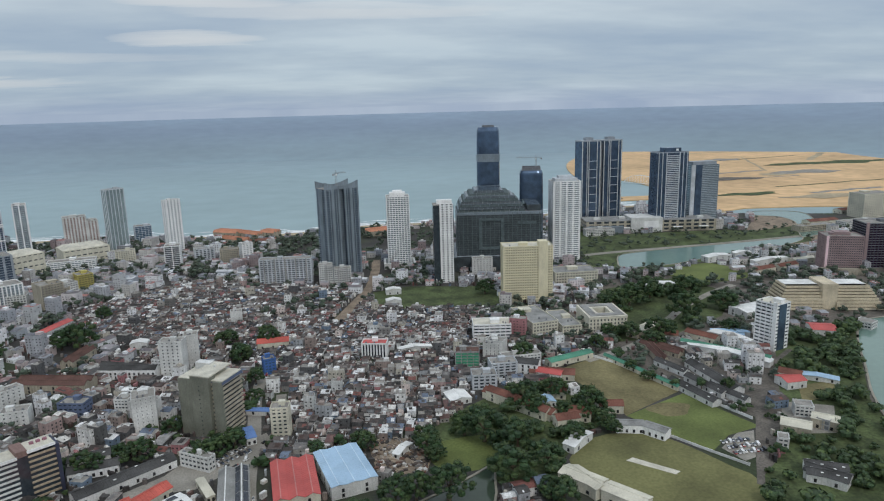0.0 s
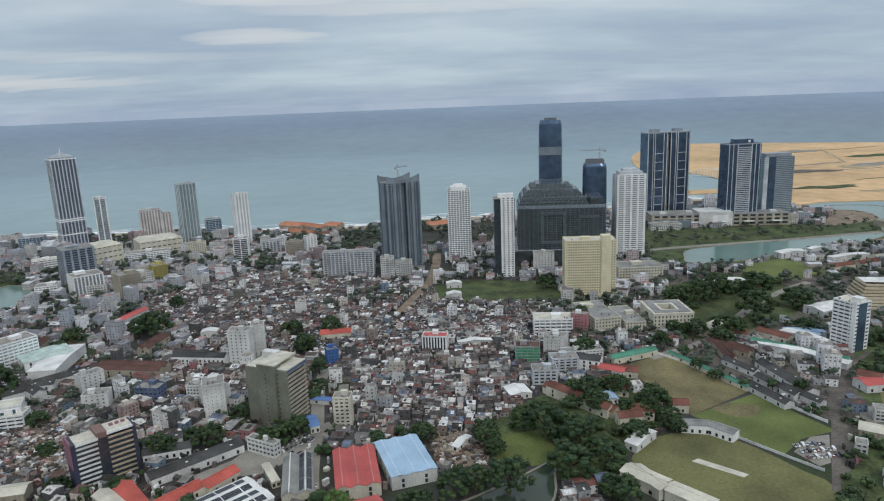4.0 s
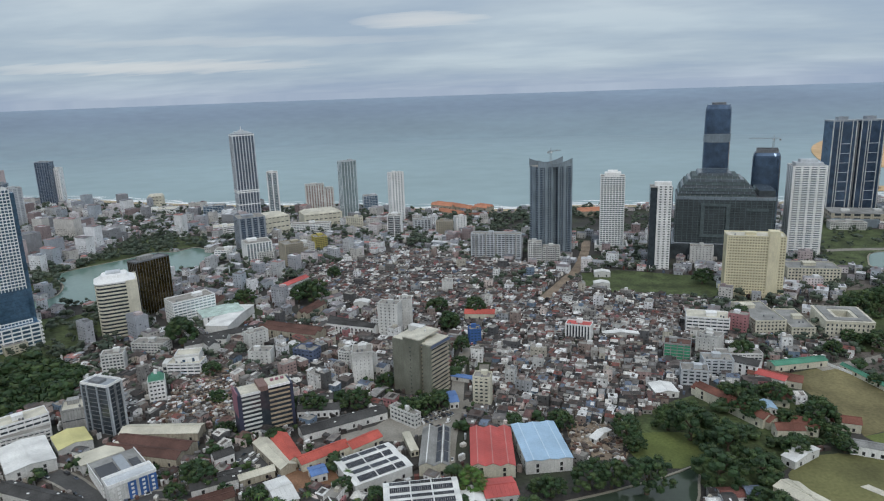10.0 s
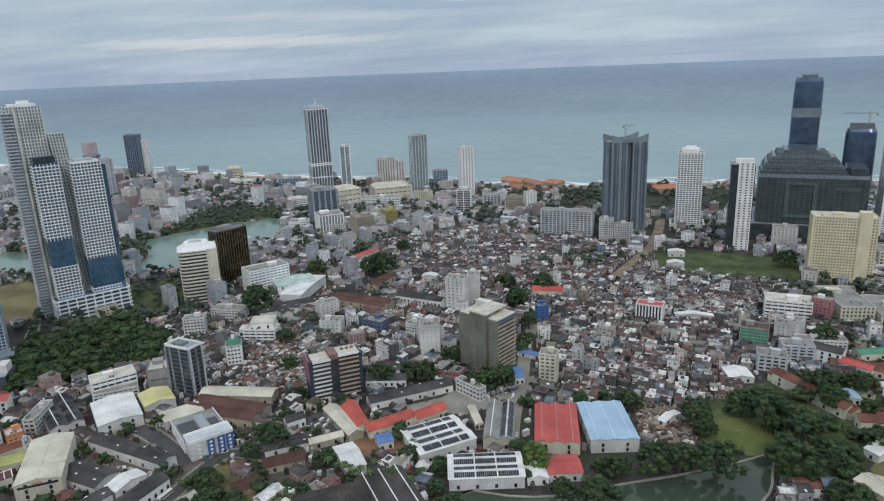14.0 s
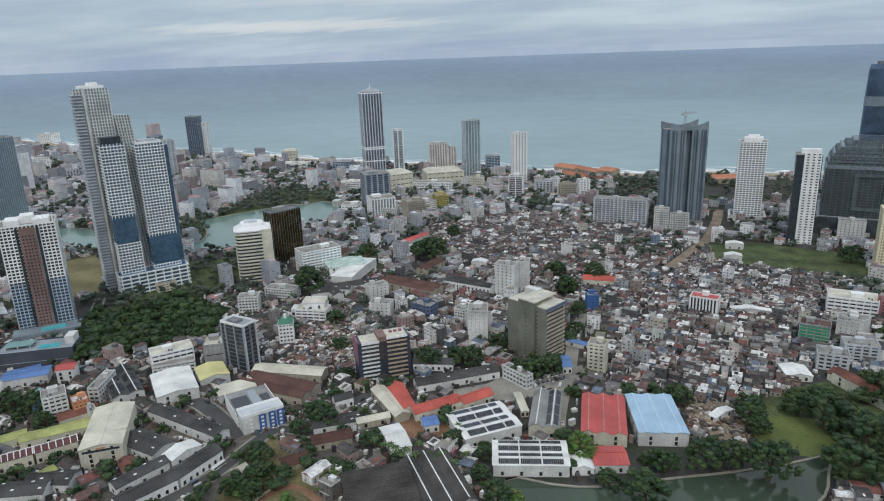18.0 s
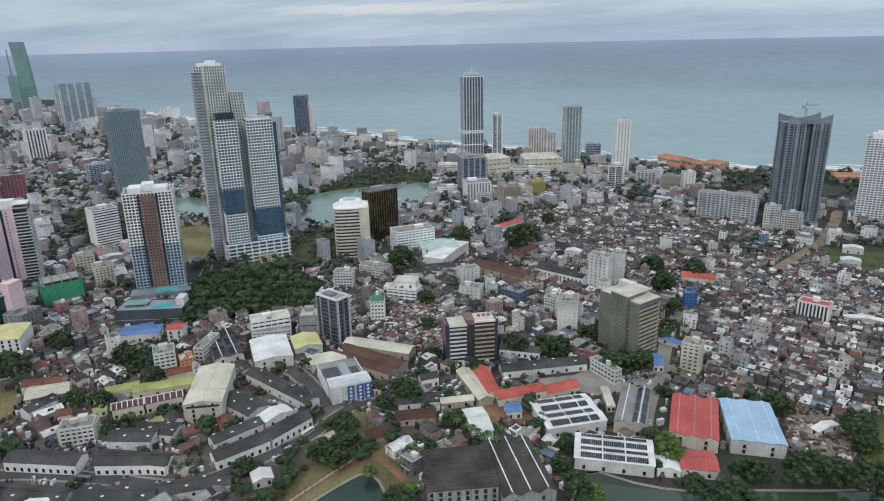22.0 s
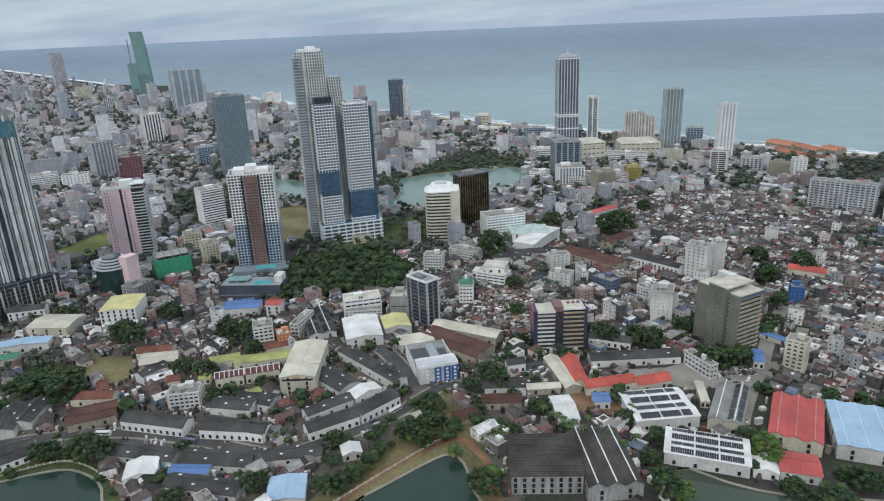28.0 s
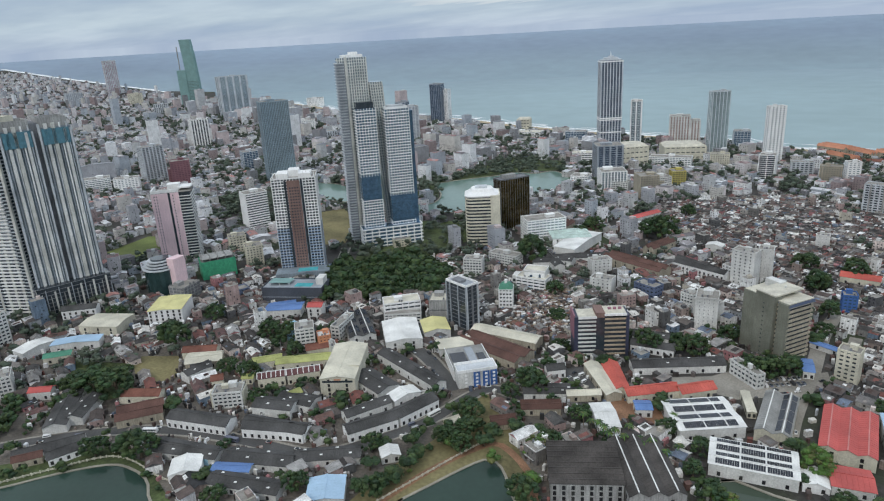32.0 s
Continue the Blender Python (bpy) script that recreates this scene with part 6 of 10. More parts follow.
def round_office(x, y, rot, w, d, h):
    foot(x, y, rot, w, d)
    ob = thing("office_building", pose(x, y, 0, 0, 0, rot), "cream office block with curved banded front and roof crown", "building")
    plan = rounded(w, d, 7)
    bm = bmesh.new()
    loft(bm, [[(a * 0.96, b * 0.96, z) for a, b in plan] for z in (0, h - 1)])
    part("glazing", bm, GLASS_DARK, ob)
    bm = bmesh.new()
    loft(bm, [[(a, b, z) for a, b in plan] for z in (0, 1.9)])
    m = mesh_of(bm, PALE_CREAM, "floor_band")
    n_ = round(h / 4)
    for i in range(n_):
        part("floor_band", m, PALE_CREAM, ob, at=(0, 0, i * h / n_))
    part("stair_wall", boxes((w * 0.24, w * 0.52, -d * 0.52, d * 0.52, 0, h + 1)), PALE_CREAM, ob)
    bm = bmesh.new()
    loft(bm, [[(a * k, b * k, z) for a, b in plan] for z, k in ((h - 1, 1.0), (h + 0.5, 1.02), (h + 4, 0.7), (h + 7, 0.6))])
    part("roof_crown", bm, WHITE, ob)
    part("roof_box", boxes((-w * 0.2, w * 0.15, -d * 0.1, d * 0.2, h + 6.5, h + 9)), LIGHT_GREY, ob)


def gold_tower(x, y, rot, w, d, h):
    foot(x, y, rot, w, d)
    ob = thing("office_building", pose(x, y, 0, 0, 0, rot), "bronze mirror-glass office cube", "building")
    clad(ob, w, d, h, GLASS_BRONZE, GLASS_BRONZE, 3.8, 0.08, 3.5, 0.25, proud=0.05, pier_mat=DARK_CONCRETE)
    part("roof", boxes((-w / 2, w / 2, -d / 2, d / 2, h - 0.3, h + 0.3)), DARK_CONCRETE, ob)
    part("parapet", ring(w, d, h, h + 1.4, 0.4), DARK_CONCRETE, ob)
    part("roof_box", boxes((-w * 0.3, w * 0.1, -d * 0.2, d * 0.2, h, h + 5)), CONCRETE, ob)


def olive(x, y, rot, w, d, h):
    """The olive office slab: blank stepped end towards the tower, banded long side."""
    foot(x, y, rot, w, d)
    ob = thing("office_building", pose(x, y, 0, 0, 0, rot), "olive-grey concrete office slab with blank end and banded sides", "building")
    h2 = h - 3
    part("end_wall", boxes((-w * 0.18, w * 0.3, -d / 2 - 3, -d / 2 + 6, 0, h + 1)), OLIVE, ob)
    part("end_wall", boxes((w * 0.36, w / 2 + 3, -d / 2 - 1, -d / 2 + 2, 0, h2)), OLIVE, ob)
    part("end_wall", boxes((-w / 2 - 3, -w * 0.2, -d / 2, -d / 2 + 2, 0, h2)), OLIVE, ob)
    part("glazing", boxes((-w / 2 - 1.8, w / 2 + 1.8, -d / 2 + 1, d / 2 - 1, 0, h2 - 0.4)), GLASS_DARK, ob)
    n_ = 13
    m = mesh_of(ring(w + 6, d, 0, h2 / n_ * 0.5, 0.8), BEIGE, "sunshade_band")
    for i in range(n_):
        part("sunshade_band", m, BEIGE, ob, at=(0, 0.4, i * h2 / n_))
    part("blue_band", ring(w + 6.2, d + 0.2, h2 - 3.0, h2 - 0.8, 0.9), BLUE_BAND, ob, "faded blue band under the eaves", at=(0, 1.0, 0))
    part("roof", boxes((-w / 2 - 3, w / 2 + 3, -d / 2 + 1, d / 2, h2 - 0.3, h2 + 0.4)), ROOF_CREAM, ob)
    part("ridge_roof", boxes((-w * 0.2, w * 0.32, -d / 2 - 3, d / 2, h + 0.7, h + 1.8)), ROOF_CREAM, ob)
    part("lift_room", boxes((-w * 0.5, -w * 0.1, d * 0.2, d * 0.45, h2, h + 3)), OFFWHITE, ob)
    win = mesh_of(boxes((-0.5, 0.5, -0.1, 0.2, 0, 0.8)), GLASS_DARK, "window")
    for i in range(12):
        part("window", win, GLASS_DARK, ob, at=(w * 0.04, -d / 2 - 3, 3.2 + i * 3.6))
    tank(ob, w * 0.1, d * 0.1, h + 1.8, OFFWHITE)


TAN = material("tan_panels", (0.45, 0.36, 0.26), 0.8, streak=0.2)


def bw(x, y, rot, w, d, h):
    foot(x, y, rot, w, d)
    ob = thing("office_building", pose(x, y, 0, 0, 0, rot), "black and white banded office with a brown recess", "building")
    part("core", boxes((-w / 2 + 0.6, w / 2 - 0.6, -d / 2 + 0.8, d / 2, 0, h - 1)), GLASS_DARK, ob)
    n_ = 9
    for xa, xb, mt, hh in ((-w / 2 + 3.0, -w * 0.1, OFFWHITE, h), (w * 0.06, w / 2 - 2.4, TAN, h + 2)):
        m = mesh_of(boxes((xa, xb, -d / 2, d / 2, 0, 1.25)), mt, "floor_band")
        for i in range(n_):
            part("floor_band", m, mt, ob, at=(0, 0, 2 + i * (hh - 3) / n_))
        part("roof", boxes((xa - 0.4, xb + 0.4, -d / 2, d / 2, hh - 0.8, hh)), ROOF_CREAM, ob)
        part("roof_edge", boxes((xa - 0.4, xb + 0.4, -d / 2 - 0.3, -d / 2 + 0.3, hh - 1.4, hh + 0.5)), WHITE, ob)
    part("centre_wall", boxes((-w * 0.1, w * 0.06, -d / 2 + 1, d / 2, 0, h + 3)), BROWN_BRICK, ob)
    part("end_pier", boxes((-w / 2, -w / 2 + 3, -d / 2 - 0.5, d / 2, 0, h + 0.5)), NAVY_PANEL, ob)
    part("red_edge", boxes((-w / 2 - 0.5, -w / 2 + 0.6, -d / 2 - 0.2, d / 2, h * 0.5, h + 2)), MAROON, ob)
    part("end_pier", boxes((w / 2 - 2.4, w / 2, -d / 2 - 0.5, d / 2, 0, h + 1)), NAVY_PANEL, ob)
    for i in range(3):
        part("roof_unit", boxes((-1.2, 1.2, -1, 1, 0, 1.5)), MAROON, ob, at=(w * 0.18 + i * 4, d * 0.1, h + 2))


def glass_small(x, y, rot, w, d, h):
    foot(x, y, rot, w, d)
    ob = thing("office_building", pose(x, y, 0, 0, 0, rot), "slim dark-glass office with white edge frame", "building")
    clad(ob, w, d, h, DARK_CONCRETE, GLASS_DARK, 3.6, 0.1, 0)
    for k in (-1, 0, 1):
        part("fin", boxes((-0.6, 0.6, -0.9, 0.4, 0, h)), LIGHT_GREY if k else DARK_CONCRETE, ob, at=(k * (w / 2 - 0.8), -d / 2, 0))
    for k in (-0.5, -0.1, 0.3, 0.5):
        part("side_fin", boxes((-0.5, 0.5, -0.5, 0.5, 0, h)), MID_GREY, ob, at=(-w / 2, k * d, 0))
    part("roof", boxes((-w / 2 + 0.5, w / 2 - 0.5, -d / 2 + 0.5, d / 2 - 0.5, h - 0.5, h)), MID_GREY, ob)
    part("roof_frame", ring(w, d, h - 0.5, h + 1.6, 0.6, 0.2), WHITE, ob)
    part("roof_unit", boxes((-w * 0.3, w * 0.2, -d * 0.1, d * 0.3, h, h + 2.2)), DARK_CONCRETE, ob)


POSTER_BLUE = material("poster_sky_blue", (0.2, 0.36, 0.62), 0.6)


def poster_house(x, y, rot, w, d, h):
    foot(x, y, rot, w + 14, d)
    ob = thing("shop_building", pose(x, y, 0, 0, 0, rot), "white shop building with a broad blue picture board and tarpaulin awning", "building")
    part("wall", boxes((-w / 2, w / 2, -d / 2, d / 2, 0, h)), OFFWHITE, ob)
    part("roof", boxes((-w / 2 + 0.4, w / 2 - 0.4, -d / 2 + 0.4, d / 2 - 0.4, h, h + 0.2)), ROOF_CREAM, ob)
    part("parapet", ring(w, d, h + 0.004, h + 1.2, 0.3, 0.1), WHITE, ob)
    board = part("picture_board", boxes((-w * 0.46, w * 0.46, -0.5, -0.1, h * 0.34, h - 1.5)), WHITE, ob, at=(0, -d / 2, 0))
    part("picture_sky", boxes((-w * 0.4, w * 0.42, -0.06, 0, h * 0.34 + 0.6, h * 0.6)), POSTER_BLUE, board, at=(0, -0.5, 0))
    for a, b, c in ((-0.2, -0.08, 0.36), (-0.02, 0.03, 0.3), (0.12, 0.3, 0.42)):
        part("picture_figure", boxes((a * w, b * w, -0.1, -0.06, h * 0.5, h * (0.45 + c))), GLASS_NAVY, board, "dark blue shape on the board", at=(0, -0.5, 0))
    part("awning", boxes((-w * 0.3, w * 0.5, -6, 0, h * 0.24, h * 0.26)), BLUE_SHEET, ob, "blue tarpaulin awning", at=(0, -d / 2, 0))
    frame_ = part("open_frame", boxes((-w / 2 - 12, -w / 2 - 0.2, -d * 0.4, d * 0.4, 0, h * 0.66)), OFFWHITE, ob)
    for i in range(3):
        for k in range(2):
            part("opening", boxes((-1.4, 1.4, -0.1, 0.1, 0, 2.8)), GLASS_DARK, frame_, at=(-w / 2 - 10 + 3.8 * i, -d * 0.4, 1.5 + 4.6 * k))


def school(x, y, rot, w, d, h):
    foot(x, y, rot, w, d)
    ob = thing("school_building", pose(x, y, 0, 0, 0, rot), "white school with a taller blue end block and dark roof panels", "building")
    low, cut = h * 0.74, -d * 0.24
    body = part("classroom_wing", boxes((-w / 2, w / 2, cut, d / 2, 0, low - 0.4)), GLASS_DARK, ob)
    for i in range(3):
        part("floor_band", boxes((-w / 2 - 0.7, w / 2 + 0.7, cut, d / 2 + 0.5, 0, 1.75)), WHITE, body, at=(0, 0, i * low / 3))
    for i in range(9):
        part("pier", boxes((-0.5, 0.3, -0.4, 0.4, 0, low)), WHITE, body, at=(-w / 2 - 0.4, cut + 2 + i * (d / 2 - cut - 3) / 8, 0))
    part("wing_roof", boxes((-w / 2 - 0.6, w / 2 + 0.6, cut, d / 2 + 0.4, low - 0.4, low)), GREY_SHEET, ob)
    part("wing_parapet", boxes((-w / 2 - 0.9, -w / 2 - 0.5, cut, d / 2 + 0.5, low - 1, low + 0.8), (w / 2 + 0.5, w / 2 + 0.9, cut, d / 2 + 0.5, low - 1, low + 0.8)), WHITE, ob)
    for i, (a, b) in enumerate(((-0.46, -0.06), (-0.02, 0.2), (0.24, 0.44))):
        part("roof_panel", boxes((a * w, b * w, cut + 3, d * (0.3, 0.44, 0.2)[i], low, low + 0.5)), (SOLAR, MID_GREY, SOLAR)[i], ob)
    end = part("end_block", boxes((-w / 2, w / 2, -d / 2, cut - 0.1, 0, h)), OFFWHITE, ob)
    part("end_roof", boxes((-w / 2, w / 2, -d / 2, cut - 0.1, h, h + 0.3)), LIGHT_GREY, end)
    for k in (-0.02, 0.22, 0.42):
        part("blue_wall", boxes((-w * 0.085, w * 0.085, -0.7, 0.2, 0, h - 0.6)), BLUE_PAINT, ob, "bright blue stair wall", at=(k * w, -d / 2, 0))
    part("blue_wall", boxes((-0.2, 0.6, -d * 0.09, d * 0.09, 0, h - 0.6)), BLUE_PAINT, ob, "bright blue side wall", at=(w / 2, -d * 0.38, 0))
    m = mesh_of(boxes((-0.9, 0.9, -0.15, 0.2, 0, 1.6)), WHITE, "window_frame")
    for i in range(4):
        for k in (-0.3, -0.02, 0.22, 0.42):
            part("window_frame", m, WHITE, end, at=(k * w, -d / 2 - 0.75, 1.0 + i * 2.9))
    part("roof_frame", ring(w + 1, d * 0.28, h, h + 2.2, 0.5), WHITE, ob, "white openwork frame round the roof", at=(0, -d * 0.37, 0))
    part("rear_block", boxes((-w * 0.62, w * 0.3, d * 0.56, d * 0.9, 0, low - 1)), OFFWHITE, ob)
    part("rear_roof", boxes((-w * 0.66, w * 0.34, d * 0.54, d * 0.92, low - 1, low - 0.4)), CREAM_SHEET, ob)


POOL = material("turquoise_pool_tiles", (0.1, 0.5, 0.55), 0.15)


def pool_podium(x, y, rot, w, d, h):
    """The car-park podium at the foot of the brick tower."""
    foot(x, y, rot, w, d)
    ob = thing("podium_building", pose(x, y, 0, 0, 0, rot), "dark slate podium with a turquoise pool deck on its roof", "building")
    part("wall", boxes((-w / 2, w / 2, -d / 2, d / 2, 0, h)), DARK_SLATE, ob)
    for i in range(2):
        part("floor_line", boxes((-w / 2 - 0.3, w / 2 + 0.3, -d / 2 - 0.3, -d / 2 + 0.2, 1.5 + i * h / 3, 2.0 + i * h / 3)), MID_GREY, ob)
    part("roof_deck", boxes((-w / 2 + 0.5, w / 2 - 0.5, -d / 2 + 0.5, d / 2 - 0.5, h, h + 0.3)), MID_GREY, ob)
    part("pool", boxes((w * 0.02, w * 0.3, -d * 0.3, d * 0.05, h + 0.3, h + 0.5)), POOL, ob, "turquoise swimming pool")
    part("shade_roof", boxes((-w * 0.42, -w * 0.06, -d * 0.2, d * 0.3, h + 3, h + 3.4)), TEAL_NET, ob, "teal canopy over the deck")
    for i in range(3):
        for k in (-0.18, 0.28):
            part("post", boxes((-0.2, 0.2, -0.2, 0.2, 0, 3)), WHITE, ob, at=(-w * 0.4 + i * w * 0.16, k * d, h))
    part("parapet", ring(w, d, h, h + 1.2, 0.3, 0.1), DARK_SLATE, ob)
    part("corner_tower", boxes((w * 0.36, w * 0.48, -d * 0.1, d * 0.4, h, h + 7)), OFFWHITE, ob)


def court_block(x, y, rot, w, d, h):
    foot(x, y, rot, w, d)
    ob = thing("office_building", pose(x, y, 0, 0, 0, rot), "old beige courtyard building with pale flat roof", "building")
    for xa, xb, ya, yb in ((-w / 2, w / 2, -d / 2, -d / 2 + 14), (-w / 2, w / 2, d / 2 - 14, d / 2), (-w / 2, -w / 2 + 14, -d / 2 + 14, d / 2 - 14), (w / 2 - 14, w / 2, -d / 2 + 14, d / 2 - 14)):
        part("wing", boxes((xa, xb, ya, yb, 0, h)), PALE_CREAM, ob)
    part("roof", ring(w, d, h, h + 0.8, 14.4, 0.4), ROOF_CREAM, ob)
    m = mesh_of(boxes((-0.7, 0.7, -0.1, 0.3, 0, 2.2)), GLASS_DARK, "window")
    for z in (1.5, 5.5, 9.5, 13.5):
        for i in range(11):
            part("window", m, GLASS_DARK, ob, at=(-w / 2 + 2 + i * (w - 4) / 10, -d / 2, z))
    part("roof_slates", ring(w - 5, d - 5, h + 0.8, h + 1.5, 8), GREY_SHEET, ob)
    part("cornice", ring(w, d, h - 1.4, h - 0.8, 0.6, 0.5), PALE_CREAM, ob)
    part("inner_roof", boxes((-w * 0.1, w * 0.1, -d * 0.1, d * 0.1, 0, h - 4)), OFFWHITE, ob)


def green_site(x, y, rot, w, d, h):
    foot(x, y, rot, w, d)
    ob = thing("building_site", pose(x, y, 0, 0, 0, rot), "building under construction wrapped in bright green netting", "building")
    part("netting", ring(w, d, 0, h * 0.8, 0.4), GREEN_NET, ob, "bright green safety netting")
    m = mesh_of(boxes((-w / 2 + 1, w / 2 - 1, -d / 2 + 1, d / 2 - 1, 0, 0.4)), CONCRETE, "floor_slab")
    for i in range(7):
        part("floor_slab", m, CONCRETE, ob, at=(0, 0, 1 + i * (h - 2) / 6.5))
    for i in range(5):
        for j in range(3):
            part("column", boxes((-0.4, 0.4, -0.4, 0.4, 0, h + 2)), CONCRETE, ob, at=(-w / 2 + 2 + i * (w - 4) / 4, -d / 2 + 2 + j * (d - 4) / 2, 0))


def round_glass(x, y, rot, w, d, h):
    foot(x, y, rot, w, d)
    ob = thing("office_building", pose(x, y, 0, 0, 0, rot), "drum of green-black glass with ringed top and pink tower", "building")
    bm = bmesh.new()
    drum(bm, 0, 0, 0, h - 6, w * 0.42, w * 0.42, 24)
    part("glass_drum", bm, GLASS_GREEN, ob)
    for i in range(4):
        bm = bmesh.new()
        drum(bm, 0, 0, h - 6 + i * 2.6, h - 5 + i * 2.6, w * (0.46 - i * 0.05), w * (0.46 - i * 0.05), 24)
        part("ring", bm, LIGHT_GREY, ob)
        bm = bmesh.new()
        drum(bm, 0, 0, h - 5 + i * 2.6, h - 3.4 + i * 2.6, w * (0.38 - i * 0.05), w * (0.38 - i * 0.05), 24)
        part("ring_glazing", bm, GLASS_DARK, ob)
    part("stair_tower", boxes((w * 0.36, w * 0.62, -d * 0.1, d * 0.5, 0, h + 6)), PINK, ob, "pale pink stair tower")


# ---- sheds and rows ----
# kind: roof, wall, gables, ridge along (x or y), rise, label
COAST_TILE = sheet("salt_worn_orange_tile", (0.58, 0.27, 0.17), 0.9, 0.2)
FACTORY_ROOF = sheet("brown_black_asbestos", (0.075, 0.068, 0.064), 0.9, 0.5)
MAROON_ROOF = sheet("maroon_roof_sheet", (0.13, 0.055, 0.055), 0.8, 0.3)
MINT_SHEET = material("faded_mint_sheet", (0.5, 0.62, 0.57), 0.6, 0, (0.15, 1.2), (0.3, 0.3))
SHEDS = {
    "red_hall": (RED_SHEET, PALE_CREAM, 3, "y", 2.0, "market hall with three red sheet-metal gables"),
    "blue_hall": (BLUE_SHEET, OFFWHITE, 3, "y", 0.8, "large hall with a pale blue sheet roof"),
    "solar_hall": (GREY_SHEET, PALE_CREAM, 2, "y", 2.4, "grey-roofed hall with solar panels on one slope"),
    "solar_white": (WHITE_SHEET, OFFWHITE, 2, "x", 1.3, "white-roofed warehouse covered with rows of solar panels"),
    "red_low": (RED_SHEET, OFFWHITE, 1, "x", 2.2, "low building with a red sheet roof"),
    "mint_hall": (MINT_SHEET, WHITE, 2, "x", 1.2, "wide white hall with a faded pale green sheet roof"),
    "white_gable": (WHITE_SHEET, WHITE, 1, "y", 2.5, "small white gabled building"),
    "yellow_low": (CREAM_SHEET, PALE_CREAM, 1, "y", 0.6, "low shed with a yellow-cream roof"),
    "orange_row": (ORANGE_TILE, PALE_CREAM, 1, "x", 3.0, "long row with a bright orange tiled roof"),
    "beige_row": (CREAM_SHEET, BEIGE, 1, "x", 2.4, "long shed with a beige sheet roof"),
    "dark_row": (ASBESTOS, OFFWHITE, 1, "x", 2.8, "long shed with a dark weathered asbestos roof"),
    "blue_low": (TARP_BLUE, OFFWHITE, 1, "x", 1.2, "low building with a bright blue sheet roof"),
    "brown_row": (BROWN_TILE, BEIGE, 2, "x", 3.0, "long row with a dark brown tiled roof"),
    "long_hall": (CREAM_SHEET, PALE_CREAM, 1, "y", 2.2, "long warehouse with a pale cream sheet roof"),
    "white_hall": (WHITE_SHEET, OFFWHITE, 1, "y", 2.0, "hall with a white sheet roof"),
    "yellow_hall": (YELLOW_SHEET, OFFWHITE, 1, "y", 2.4, "hall with a pale yellow sheet roof"),
    "dark_solar": (ASBESTOS, OFFWHITE, 2, "y", 2.0, "hall with a dark roof, white gutters and solar panels"),
    "yellow_top": (YELLOW_SHEET, WHITE, 1, "y", 1.0, "white four-storey building with a pale yellow roof"),
    "cream_hall": (CREAM_SHEET, PALE_CREAM, 1, "x", 1.8, "warehouse with a cream sheet roof"),
    "white_row": (ASBESTOS, WHITE, 1, "x", 3.0, "long white-walled row with arched openings and dark roof"),
    "blue_tarp": (BLUE_SHEET, OFFWHITE, 1, "y", 1.4, "shed with a light blue sheet roof"),
    "factory": (FACTORY_ROOF, CONCRETE, 3, "y", 3.0, "old factory with parallel dark asbestos gables"),
    "factory_cross": (FACTORY_ROOF, CONCRETE, 8, "x", 1.7, "old concrete factory with rows of dark asbestos ridges"),
    "lined_row": (MAROON_ROOF, PALE_CREAM, 1, "x", 2.6, "two-storey cream row, maroon roof with white hip lines"),
    "lime_row": (LIME_SHEET, PALE_CREAM, 1, "x", 2.0, "long row with a faded lime-green roof"),
    "blue_side": (ASBESTOS, SKY_PAINT, 1, "x", 2.4, "long shed with dark roof and pale blue walls"),
    "pavilion": (GREY_SHEET, WHITE, 1, "x", 1.6, "two-storey white cricket pavilion with grey roof"),
    "green_row": (GREEN_SHEET, PALE_CREAM, 1, "x", 2.0, "long building with a green sheet roof"),
    "tile_row": (TILE, PALE_CREAM, 1, "x", 3.2, "row of houses with terracotta tiled roofs"),
    "coast_tile": (COAST_TILE, BEIGE, 3, "x", 4.5, "old seaside hotel with orange tiled roofs"),
}
BLUE_RIDGE = sheet("pale_blue_ridge", (0.5, 0.64, 0.76), dirt=0.1)
RIB = {}


